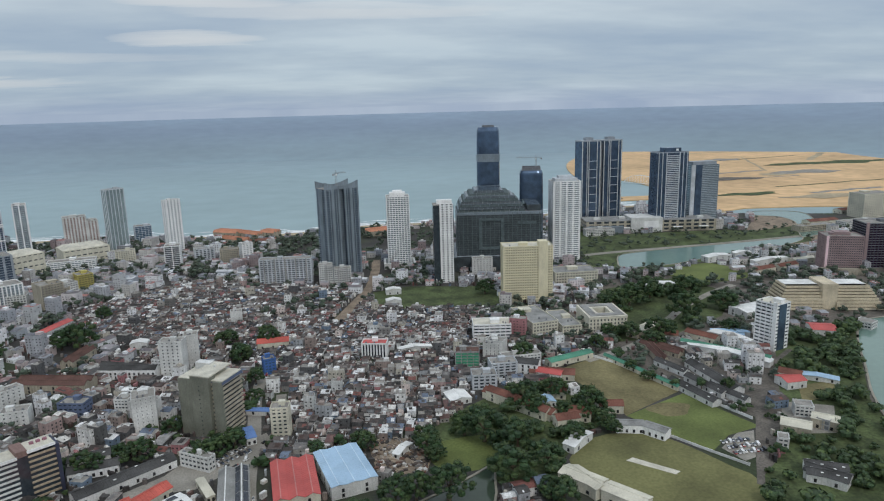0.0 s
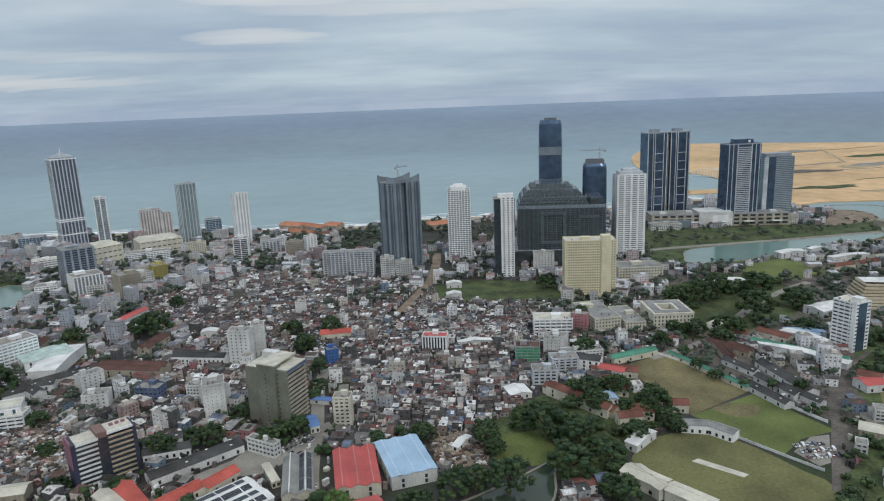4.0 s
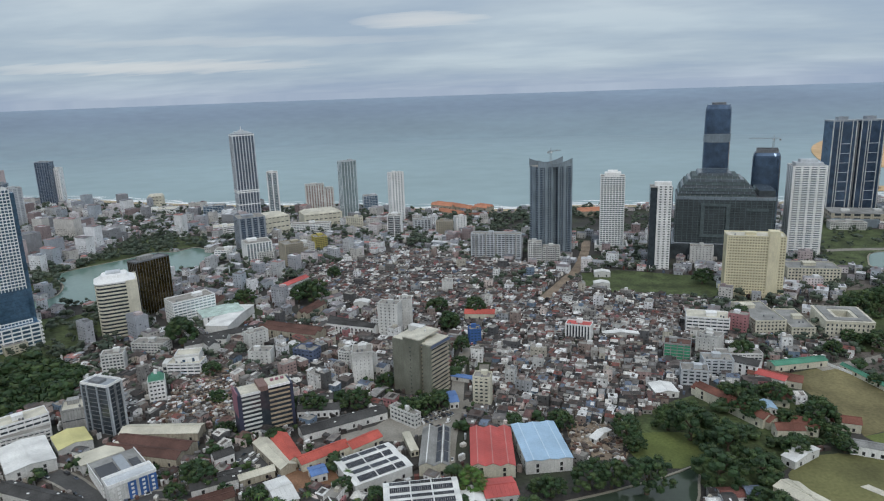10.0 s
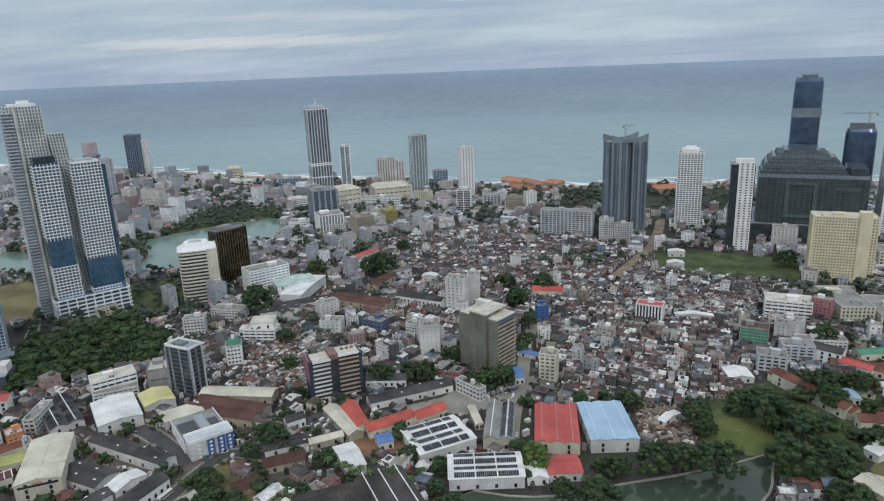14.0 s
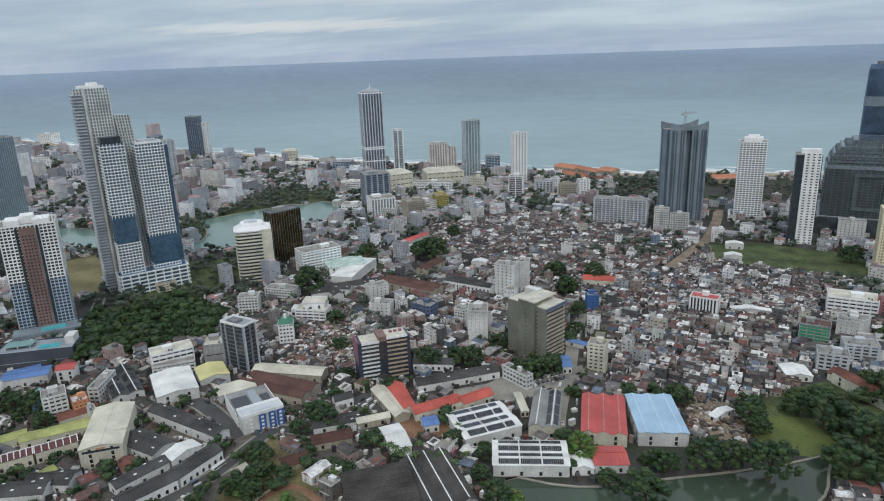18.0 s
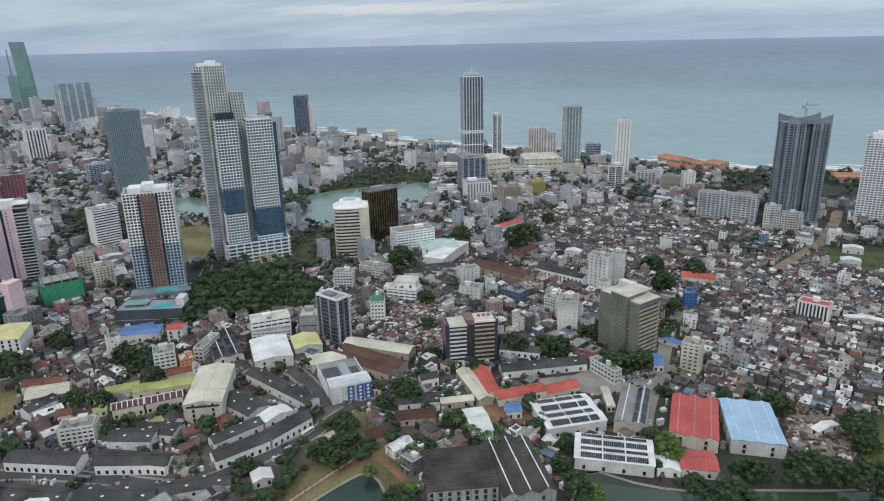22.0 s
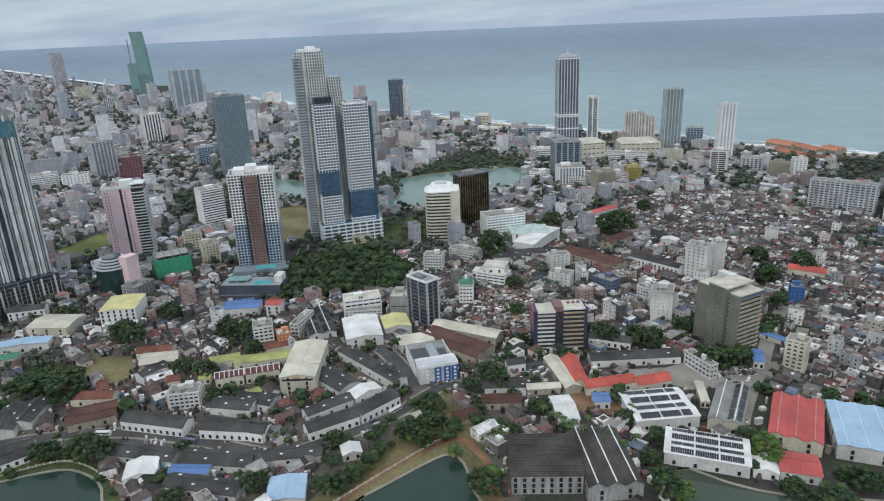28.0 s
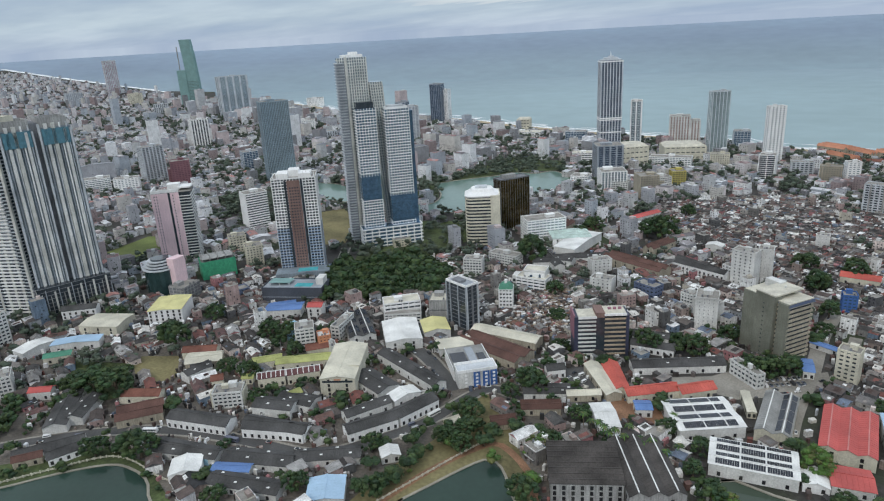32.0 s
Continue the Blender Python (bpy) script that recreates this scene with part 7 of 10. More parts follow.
def shed(x, y, rot, w, d, h, kind):
    roof, wall, n_, along, rise, label = SHEDS[kind]
    foot(x, y, rot, w, d)
    name = "warehouse" if "hall" in kind or "solar" in kind or kind.startswith("factory") else "row_building"
    ob = thing(name, pose(x, y, 0, 0, 0, rot), label, "building")
    shell = part("wall", boxes((-w / 2 + 0.3, w / 2 - 0.3, -d / 2 + 0.3, d / 2 - 0.3, 0, h - 0.1)), wall, ob)
    length, across = (w, d) if along == "x" else (d, w)
    step = across / n_
    swap = (lambda a, b, z: (a, b, z)) if along == "x" else (lambda a, b, z: (b, a, z))
    slope = math.hypot(step / 2, rise)
    for i in range(n_):
        c = -across / 2 + step * (i + 0.5)
        for e in (-1, 1):
            bm = bmesh.new()
            tri = [swap(e * (length / 2 - 0.35), c - step / 2 + 0.3, h - 0.15), swap(e * (length / 2 - 0.35), c + step / 2 - 0.3, h - 0.15), swap(e * (length / 2 - 0.35), c, h + rise - 0.2)]
            bm.faces.new([bm.verts.new(p_) for p_ in tri])
            part("gable_wall", bm, wall, ob)
        for sgn in (-1, 1):
            bm = bmesh.new()
            over = 0.4
            # sheeting with raised seams
            prof = [(-length / 2 - over, 0.0)]
            seams = min(26, int(length / 2.4))
            for k in range(1, seams):
                a = -length / 2 + length * k / seams
                prof += [(a - 0.2, 0.0), (a - 0.1, 0.13), (a + 0.1, 0.13), (a + 0.2, 0.0)]
            prof.append((length / 2 + over, 0.0))
            hi = [(bm.verts.new(swap(a, c, h + rise + e)), bm.verts.new(swap(a, c + sgn * step / 2, h + e))) for a, e in prof]
            for p_, q_ in zip(hi, hi[1:]):
                bm.faces.new((p_[0], q_[0], q_[1], p_[1]))
            lo = [bm.verts.new(swap(a, b_, z_)) for a, b_, z_ in ((-length / 2 - over, c, h + rise - 0.2), (length / 2 + over, c, h + rise - 0.2), (length / 2 + over, c + sgn * step / 2, h - 0.2), (-length / 2 - over, c + sgn * step / 2, h - 0.2))]
            bm.faces.new(lo)
            bm.faces.new((lo[2], lo[3], hi[0][1], hi[-1][1])), bm.faces.new((lo[0], hi[0][0], hi[0][1], lo[3])), bm.faces.new((lo[1], lo[2], hi[-1][1], hi[-1][0]))
            bmesh.ops.recalc_face_normals(bm, faces=bm.faces[:])
            slope_ob = part("roof_slope", bm, roof, ob)
            solar = kind in ("solar_white", "dark_solar") or (kind == "solar_hall" and i == 1)
            if solar and step > 3:
                along_n, pw = max(2, int((length - 2) / 6.75)), 6.2
                key = (round(step, 1), rise, along)
                if key not in RIB:
                    bm = bmesh.new()
                    a0, a1 = 0.2, 0.8
                    for u0 in (-3.1, -1.84, -0.58, 0.68, 1.94):  # five modules, with gaps
                        v = [swap(u_, step / 2 * k_, rise * (1 - k_) + 0.28) for u_, k_ in ((u0, a0), (u0, a1), (u0 + 1.12, a1), (u0 + 1.12, a0))]
                        top_ = [bm.verts.new(p_) for p_ in v]
                        bot = [bm.verts.new((p_[0], p_[1], p_[2] - 0.12)) for p_ in v]
                        bm.faces.new(top_)
                        for k in range(4):
                            bm.faces.new((top_[k], bot[k], bot[(k + 1) % 4], top_[(k + 1) % 4]))
                    bmesh.ops.recalc_face_normals(bm, faces=bm.faces[:])
                    RIB[key] = mesh_of(bm, SOLAR, "solar_panel")
                for k in range(along_n):
                    if kind == "dark_solar" and (k + i) % 3 == 0:
                        continue
                    o = (k - (along_n - 1) / 2) * 6.35 + (k // 2 - (along_n - 1) // 4) * 0.8
                    panel = part("solar_panel", RIB[key], SOLAR, slope_ob, at=swap(o, c, h))
                    if sgn < 0:
                        panel.rotation_euler = (0, 0, math.pi)
        part("ridge_cap", boxes((*((-length / 2 - 0.4, length / 2 + 0.4, c - 0.35, c + 0.35) if along == "x" else (c - 0.35, c + 0.35, -length / 2 - 0.4, length / 2 + 0.4)), h + rise - 0.05, h + rise + 0.22)), WHITE_SHEET if kind in ("dark_solar", "solar_hall", "factory", "lined_row") else PALE_RED if kind == "red_hall" else BLUE_RIDGE if kind == "blue_hall" else roof, ob)
    if kind == "lined_row":
        for k in range(7):
            for sgn in (-1, 1):
                bm = bmesh.new()
                xa = -w / 2 + w * k / 6
                loft(bm, [[(xa - 0.3, sgn * d * q_ / 2, h + rise * (1 - q_) + 0.12), (xa + 0.3, sgn * d * q_ / 2, h + rise * (1 - q_) + 0.12), (xa + 0.3, sgn * d * q_ / 2, h + rise * (1 - q_) + 0.35), (xa - 0.3, sgn * d * q_ / 2, h + rise * (1 - q_) + 0.35)] for q_ in (0.0, 1.0)])
                bmesh.ops.recalc_face_normals(bm, faces=bm.faces[:])
                part("hip_line", bm, WHITE_SHEET, ob)
    if kind == "long_hall":
        part("window_band", boxes((-w * 0.42, w * 0.42, -0.1, 0.2, 0, 1.6)), GLASS_DARK, ob, at=(0, -d / 2 + 0.3, h - 3.4))
        part("sign_panel", boxes((-w * 0.1, w * 0.1, -0.2, 0.1, 0, 1.0)), ORANGE_PAINT, ob, "faded orange sign", at=(0, -d / 2 + 0.3, h - 1.5))
        part("roof_step", boxes((-w * 0.12, w * 0.5, -d * 0.2, -d * 0.18, h + 0.2, h + 1.6)), CREAM_SHEET, ob)
    if kind == "dark_row":
        m = mesh_of(boxes((-0.9, 0.9, -0.7, 0.7, 0, 0.25)), WHITE_SHEET, "skylight")
        for k in range(4):
            part("skylight", m, WHITE_SHEET, ob, at=(-w / 2 + w * (k + 0.5) / 4 + 1.1 * math.sin(k * 5 + x), -d * 0.22 * (1 if k % 2 else -1), h + rise * 0.55))
    # openings along the near and side walls
    hi_ = min(h - 1.6, 2.6)
    m = mesh_of(boxes((-0.9, 0.9, -0.1, 0.25, 0, hi_)), OPENING, "window")
    ms = mesh_of(boxes((-0.1, 0.25, -0.9, 0.9, 0, hi_)), OPENING, "window")
    rows = max(1, int(h / 3.6)) if h > 8 else 1
    for z in range(rows):
        k = max(2, int(w / (4.6 if kind in ("white_row", "pavilion", "yellow_top", "factory_cross", "lined_row") else 11.0)))
        for i in range(k):
            part("window", m, OPENING, shell, at=(-w / 2 + w * (i + 0.5) / k, -d / 2 + 0.32, 0.9 + z * 3.6))
        k = max(1, int(d / 11))
        for i in range(k):
            part("window", ms, OPENING, shell, at=(-w / 2 + 0.32, -d / 2 + d * (i + 0.5) / k, 0.9 + z * 3.6))
    return ob


# ---- the buildings: x, y, turn, width, depth, height ----
frame_tower(6.8, 998.8, 26.5, 63.0, 38.0, 143.4, )
grid_tower(100.7, 1037.7, -3.5, 36.0, 26.0, 117.7, "white_flats")
slab_tower(158.9, 929.7, -5.5, 18.9, 30.0, 115.8, )
black_complex(256.9, 1015.8, -9.1, 130.7, 75.0, 102.4, )
egg_tower(259.9, 1083.6, -16.0, 36.2, 40.0, 214.8, )
short_tower(328.1, 1064.0, -16.0, 37.5, 40.0, 143.5, )
stripe_tower(365.9, 1007.3, -5.6, 44.2, 34.0, 135.2, )
twin_tower(545.8, 1302.4, 7.6, 92.9, 30.0, 173.3, )
hotel_tower(656.9, 1217.4, -1.2, 65.5, 30.0, 150.7, )
office_tower(735.9, 1233.6, 5.7, 64.9, 28.0, 123.2, )
podium(615.4, 1218.1, -9.3, 253.8, 60.0, 22.0, )
cream_hotel(243.1, 807.9, -7.7, 63.8, 28.0, 72.7, )
white_block(434.7, 581.1, -69.4, 23.3, 22.0, 48.1, )
terrace_hotel(583.0, 690.0, -14.0, 124.0, 44.0, 27.0, )
brown_block(722.0, 832.0, -22.0, 50.0, 34.0, 54.0, )
red_glass(800.0, 850.0, -14.0, 56.0, 38.0, 66.0, )
block(1115.8, 1215.3, 4.7, 72.4, 40.0, 49.9, "cream_far")
flats(-73.2, 972.8, -4.6, 75.5, 18.0, 37.9, "grey_flats")
flats(-16.0, 955.8, 0.6, 19.8, 16.0, 29.0, "white_small")
flats(7.8, 956.0, 0.6, 24.6, 16.0, 22.1, "white_small")
stock_tower(-605.3, 1269.5, 38.0, 46.9, 36.0, 177.5, )
block(-494.4, 1034.9, 36.7, 43.9, 45.0, 54.1, "blue_frame")
block(-568.2, 1317.1, 21.7, 22.4, 30.0, 93.9, "glass_slim")
block(-489.1, 1348.5, 21.7, 39.9, 30.0, 62.3, "pink_hotel")
block(-461.6, 1359.5, 21.7, 19.2, 30.0, 52.9, "pink_hotel")
block(-394.0, 1282.1, 42.6, 33.4, 18.0, 118.4, "blue_white")
block(-379.1, 1389.0, 21.7, 30.7, 24.0, 32.1, "blue_low")
block(-291.7, 1265.3, 44.2, 29.0, 14.0, 96.0, "white_slim")
block(-263.8, 1123.3, 6.1, 24.4, 24.0, 38.5, "white_dark")
block(-500.8, 1138.6, 46.5, 52.8, 45.0, 35.1, "cream_hall")
block(-436.4, 1224.8, 31.8, 73.2, 55.0, 26.3, "cream_hall")
block(-444.2, 946.9, 37.2, 39.6, 34.0, 31.4, "white_stripe")
block(-383.9, 935.3, 40.8, 28.5, 30.0, 31.8, "beige_red")
block(-372.6, 963.5, 49.5, 18.2, 30.0, 25.7, "white_small")
block(-371.9, 1026.6, 36.7, 20.9, 26.0, 21.9, "yellow_grid")
block(-1239.6, 1487.3, 17.1, 33.4, 30.0, 107.2, "dark_glass")
block(-1228.5, 1512.6, 16.9, 21.1, 26.0, 89.2, "white_far")
leaning_pair(-576.2, 580.5, 54.8, 65.1, 45.0, 168.6, )
brick_tower(-573.9, 440.4, 46.0, 46.5, 34.0, 110.5, )
pool_podium(-517.0, 382.0, 31.0, 62.0, 26.0, 16.0)
pink_tower(-754.3, 395.9, 52.3, 44.7, 34.0, 84.8, )
finned_tower(-719.2, 246.9, 80.0, 63.0, 38.0, 190.3, )
balcony_tower(-755.4, 204.9, 32.4, 81.9, 40.0, 187.8, )
block(-1007.5, 744.8, 63.7, 50.0, 36.0, 146.5, "blue_glass")
block(-2053.5, 1361.2, 75.4, 101.0, 36.0, 140.4, "navy_ribs")
green_tower(-2601.9, 1536.4, 44.5, 73.9, 36.0, 271.4, )
block(-4009.4, 1862.8, 80.2, 65.7, 40.0, 187.1, "pink_far")
block(-1557.9, 917.8, 70.6, 43.4, 28.0, 69.7, "white_ribs")
block(-1259.8, 631.1, 82.0, 41.9, 28.0, 67.4, "grey_white")
block(-1174.7, 640.5, 59.3, 34.2, 26.0, 44.6, "maroon_block")
block(-1167.0, 789.4, 71.6, 30.5, 26.0, 38.0, "blue_low")
block(-1113.9, 1201.7, 20.6, 25.3, 30.0, 91.3, "dark_glass")
block(-1086.0, 1201.3, 50.2, 33.1, 30.0, 82.8, "grey_ribs")
block(-782.5, 526.5, 73.8, 31.2, 26.0, 51.1, "white_curve")
round_office(-465.4, 633.2, 36.0, 41.1, 36.0, 60.6, )
gold_tower(-470.8, 706.0, 65.4, 43.6, 18.0, 65.0, )
block(-406.8, 678.0, 51.1, 49.3, 26.0, 27.1, "white_wide")
olive(-104.9, 518.8, -26.0, 33.8, 27.0, 50.0, )
bw(-213.7, 440.7, 37.3, 42.2, 17.0, 34.4, )
glass_small(-338.2, 425.7, 78.8, 14.4, 26.0, 40.2, )
block(-367.5, 431.7, 32.4, 21.0, 20.0, 17.0, "grey_cube")
school(-280.5, 358.7, 50.2, 29.0, 48.0, 12.8, )
block(-162.4, 646.8, -8.5, 22.0, 14.0, 34.6, "plain_white")
block(-150.0, 670.0, 9.1, 13.5, 14.0, 32.2, "plain_white")
shed(-371.0, 678.0, 40.0, 46.0, 38.0, 12.0, "mint_hall")
shed(-340.0, 612.0, 40.0, 34.0, 15.0, 8.0, "dark_row")
shed(-318.0, 628.0, 40.0, 30.0, 15.0, 8.0, "dark_row")
shed(-352.0, 590.0, 36.0, 26.0, 14.0, 8.0, "dark_row")
poster_house(-330.0, 536.0, 18.0, 22.0, 16.0, 19.0)
block(-404.0, 531.0, 24.0, 20.0, 14.0, 19.0, "white_small")
shed(-36.6, 414.0, 7.0, 30.0, 50.5, 9.0, "red_hall")
shed(-3.0, 422.9, 14.5, 32.3, 50.3, 10.0, "blue_hall")
shed(-75.8, 412.2, 7.0, 20.7, 51.0, 8.0, "solar_hall")
shed(-114.5, 386.0, 40.5, 41.7, 36.5, 8.0, "solar_white")
shed(-75.3, 356.2, 15.3, 46.7, 27.9, 8.0, "solar_white")
shed(-28.4, 370.0, 17.4, 21.0, 20.8, 6.0, "red_low")
shed(-43.8, 360.4, 15.9, 13.8, 15.3, 5.0, "white_gable")
shed(-95.8, 421.5, 25.1, 6.1, 27.0, 5.0, "yellow_low")
shed(-182.2, 403.2, -52.2, 40.7, 13.0, 6.0, "orange_row")
shed(-154.3, 399.5, 46.2, 37.3, 13.0, 6.0, "orange_row")
shed(-130.0, 418.6, 49.8, 25.9, 13.0, 6.0, "orange_row")
shed(-188.6, 395.2, -43.0, 46.7, 12.0, 6.0, "beige_row")
shed(-153.4, 446.8, 37.1, 68.1, 15.0, 6.0, "dark_row")
shed(-165.7, 352.3, -50.2, 30.8, 14.0, 6.0, "white_gable")
shed(-150.1, 377.1, 33.2, 10.9, 12.7, 6.0, "blue_low")
shed(-281.7, 393.5, -5.5, 61.0, 26.0, 7.0, "brown_row")
shed(-287.0, 418.1, 7.7, 60.1, 16.0, 7.0, "beige_row")
shed(-207.7, 366.5, 32.8, 15.2, 12.0, 6.0, "dark_row")
shed(-354.2, 297.6, 35.7, 26.5, 56.7, 15.0, "long_hall")
shed(-363.6, 371.6, 48.6, 31.0, 43.7, 9.0, "white_hall")
shed(-347.0, 396.6, 49.3, 23.4, 26.5, 8.0, "yellow_hall")
shed(-405.5, 360.5, 54.9, 23.1, 56.1, 9.0, "dark_solar")
block(-397.6, 409.2, 49.8, 33.6, 18.0, 16.0, "white_office")
shed(-507.4, 357.4, 52.2, 24.3, 12.0, 6.0, "blue_low")
shed(-586.5, 284.6, 44.0, 32.1, 37.0, 15.0, "yellow_top")
shed(-614.6, 235.3, 30.9, 38.8, 29.9, 9.0, "cream_hall")
shed(-487.6, 144.7, -36.7, 53.4, 16.0, 6.0, "dark_row")
shed(-476.9, 153.3, -49.2, 32.0, 14.0, 6.0, "dark_row")
shed(-436.4, 175.4, 58.2, 30.9, 22.0, 6.0, "brown_row")
shed(-388.2, 194.2, 21.8, 48.1, 14.0, 7.0, "white_row")
shed(-337.6, 219.1, 19.1, 47.6, 13.0, 7.0, "white_row")
block(-397.9, 223.3, 44.6, 20.8, 14.0, 12.0, "white_small")
shed(-287.1, 257.1, 65.3, 35.0, 14.0, 7.0, "white_row")
shed(-276.7, 289.4, 79.4, 33.5, 14.0, 7.0, "white_row")
shed(-304.0, 270.5, 70.3, 34.4, 12.0, 6.0, "dark_row")
shed(-294.6, 298.4, 72.4, 22.4, 12.0, 6.0, "white_gable")
shed(-316.2, 329.4, -11.9, 72.9, 13.0, 7.0, "dark_row")
shed(-325.1, 299.5, -10.0, 36.2, 20.0, 6.0, "dark_row")
shed(-365.0, 168.8, 23.7, 49.5, 12.0, 5.0, "dark_row")
shed(-319.4, 192.0, 27.8, 46.3, 16.0, 5.0, "dark_row")
shed(-305.1, 172.0, 22.2, 47.6, 14.0, 5.0, "dark_row")
shed(-349.1, 159.4, 51.3, 19.1, 17.3, 6.0, "white_gable")
shed(-324.7, 175.8, 32.6, 24.3, 9.6, 5.0, "blue_low")
shed(-261.1, 195.4, 42.7, 21.9, 20.8, 6.0, "blue_tarp")
shed(-286.2, 219.3, 41.5, 40.2, 14.0, 5.0, "dark_row")
shed(-443.6, 117.4, 63.6, 42.3, 12.0, 6.0, "white_row")
shed(-256.0, 242.8, 53.2, 12.6, 10.8, 5.0, "white_hall")
shed(-149.7, 292.5, 33.6, 40.2, 39.9, 12.0, "factory_cross")
shed(-121.2, 311.6, 38.6, 31.1, 51.9, 10.0, "factory")
shed(-423.6, 275.8, 52.9, 23.2, 12.0, 6.0, "lime_row")
shed(-398.0, 293.8, 45.5, 45.8, 14.0, 6.0, "lime_row")
shed(-468.2, 246.4, 49.0, 28.9, 14.0, 6.0, "beige_row")
shed(-598.2, 200.4, 48.7, 41.5, 14.0, 7.0, "blue_tarp")
shed(-585.1, 179.2, 55.6, 21.8, 12.0, 6.0, "green_row")
shed(-620.7, 173.6, -80.5, 29.8, 16.0, 7.0, "white_hall")
shed(-353.1, 250.5, 15.7, 29.2, 16.0, 6.0, "dark_row")
green_site(-655.1, 381.0, 66.3, 37.1, 24.0, 26.0, )
round_glass(-657.1, 316.8, 9.0, 40.2, 24.0, 34.7, )
block(-625.1, 322.1, 107.5, 23.7, 20.0, 14.0, "concrete_frame")
block(-387.4, 399.2, 39.6, 33.5, 10.0, 9.0, "white_small")
block(-712.8, 446.7, 62.4, 20.7, 18.0, 20.0, "cream_flats")
block(-647.6, 425.3, 60.7, 19.4, 18.0, 24.0, "cream_flats")
block(-329.3, 481.0, 30.1, 13.3, 14.0, 18.0, "green_roof")
block(-413.6, 349.8, 21.1, 8.3, 30.0, 14.0, "white_small")
block(-418.5, 312.0, 51.9, 15.8, 16.0, 22.0, "white_small")
block(-1206.8, 550.3, 56.9, 42.8, 22.0, 26.0, "white_far")
shed(216.7, 443.4, -17.6, 21.2, 11.0, 7.0, "pavilion")
shed(232.9, 432.3, -52.2, 19.9, 11.0, 7.0, "pavilion")
shed(152.9, 377.7, -52.2, 29.8, 15.0, 8.0, "cream_hall")
shed(172.2, 352.9, -52.2, 29.0, 14.0, 8.0, "cream_hall")
shed(169.8, 430.7, 40.3, 29.2, 10.0, 6.0, "white_hall")
shed(221.3, 589.0, 18.3, 51.8, 12.0, 6.0, "green_row")
court_block(294.0, 683.1, -3.8, 43.2, 48.0, 18.0, )
block(218.7, 697.4, 7.3, 30.7, 62.0, 15.0, "stone_block")
block(250.4, 687.9, 0.6, 22.2, 58.0, 11.0, "stone_block")
block(329.1, 866.2, -3.7, 60.5, 35.0, 20.0, "stone_block")
block(163.4, 674.9, -8.7, 41.0, 24.0, 18.0, "white_office")
block(125.7, 550.5, -6.7, 22.4, 16.0, 13.0, "grey_flats")
block(149.0, 572.3, -0.9, 25.0, 16.0, 14.0, "grey_flats")
block(155.1, 619.1, -33.1, 18.0, 14.0, 18.0, "plain_white")
block(171.8, 590.9, 1.6, 38.9, 12.0, 12.0, "white_small")
block(33.7, 646.7, -13.3, 25.5, 14.0, 16.0, "red_top")
shed(75.4, 652.4, 2.3, 36.5, 8.0, 5.0, "white_hall")
shed(135.2, 517.1, -47.5, 36.3, 13.0, 6.0, "tile_row")
shed(157.2, 488.6, -57.4, 36.0, 13.0, 6.0, "tile_row")
shed(192.8, 556.6, -22.5, 41.7, 16.0, 6.0, "tile_row")
shed(96.7, 526.0, 10.5, 19.7, 19.2, 5.0, "white_hall")
block(-50.1, 494.0, -5.0, 13.9, 12.0, 25.3, "cream_flats")
block(-71.0, 629.0, 15.9, 11.4, 12.0, 15.0, "bright_blue")
shed(-337.0, 807.0, 71.2, 64.4, 14.0, 7.0, "red_low")
shed(-204.1, 646.7, -12.4, 56.0, 12.0, 10.0, "white_row")
shed(-266.8, 632.2, -13.5, 71.5, 22.0, 9.0, "brown_row")
shed(-268.3, 700.1, 76.8, 42.2, 14.0, 9.0, "brown_row")
shed(-353.1, 667.6, -87.9, 73.7, 26.0, 10.0, "white_hall")
block(-160.6, 532.0, 14.8, 17.6, 20.0, 29.1, "plain_white")
block(-293.5, 602.5, 48.9, 21.7, 12.0, 16.0, "plain_white")
shed(-69.6, 536.8, -15.9, 25.2, 8.0, 4.0, "blue_low")
shed(421.7, 496.8, -38.7, 35.6, 10.0, 4.0, "blue_tarp")
shed(337.3, 413.7, -38.6, 20.9, 16.0, 8.0, "beige_row")
shed(365.2, 417.0, -42.6, 18.9, 14.0, 8.0, "beige_row")
shed(391.0, 491.4, 1.5, 19.8, 18.0, 7.0, "red_low")
shed(403.0, 602.8, -64.7, 45.0, 14.0, 7.0, "white_hall")
shed(375.3, 566.6, -51.8, 87.4, 12.0, 6.0, "white_hall")
shed(329.1, 650.2, 33.2, 46.7, 14.0, 6.0, "beige_row")
shed(332.8, 518.0, -85.0, 68.2, 14.0, 5.0, "dark_row")
shed(322.0, 593.5, -59.5, 45.0, 14.0, 5.0, "brown_row")
shed(511.0, 602.6, -22.6, 24.8, 26.0, 8.0, "red_low")
shed(313.9, 351.2, -52.6, 26.7, 16.0, 6.0, "dark_row")
shed(-215.1, 1391.5, -30.1, 56.1, 26.0, 10.0, "coast_tile")
shed(-167.3, 1363.0, -42.5, 56.6, 16.0, 9.0, "coast_tile")
shed(-127.3, 1353.0, -37.4, 35.6, 24.0, 12.0, "coast_tile")
shed(-192.4, 1320.6, -36.7, 66.1, 14.0, 7.0, "coast_tile")
shed(-137.9, 1287.3, 7.7, 52.4, 14.0, 8.0, "tile_row")
block(218.2, 956.4, -8.9, 30.8, 14.0, 23.7, "plain_white")
block(-439.5, 314.6, 53.8, 9.1, 12.0, 16.0, "sky_blue")
block(-404.7, 320.4, 56.3, 10.4, 12.0, 15.0, "orange_wall")
block(-388.4, 315.6, 58.1, 4.6, 12.0, 12.0, "white_small")
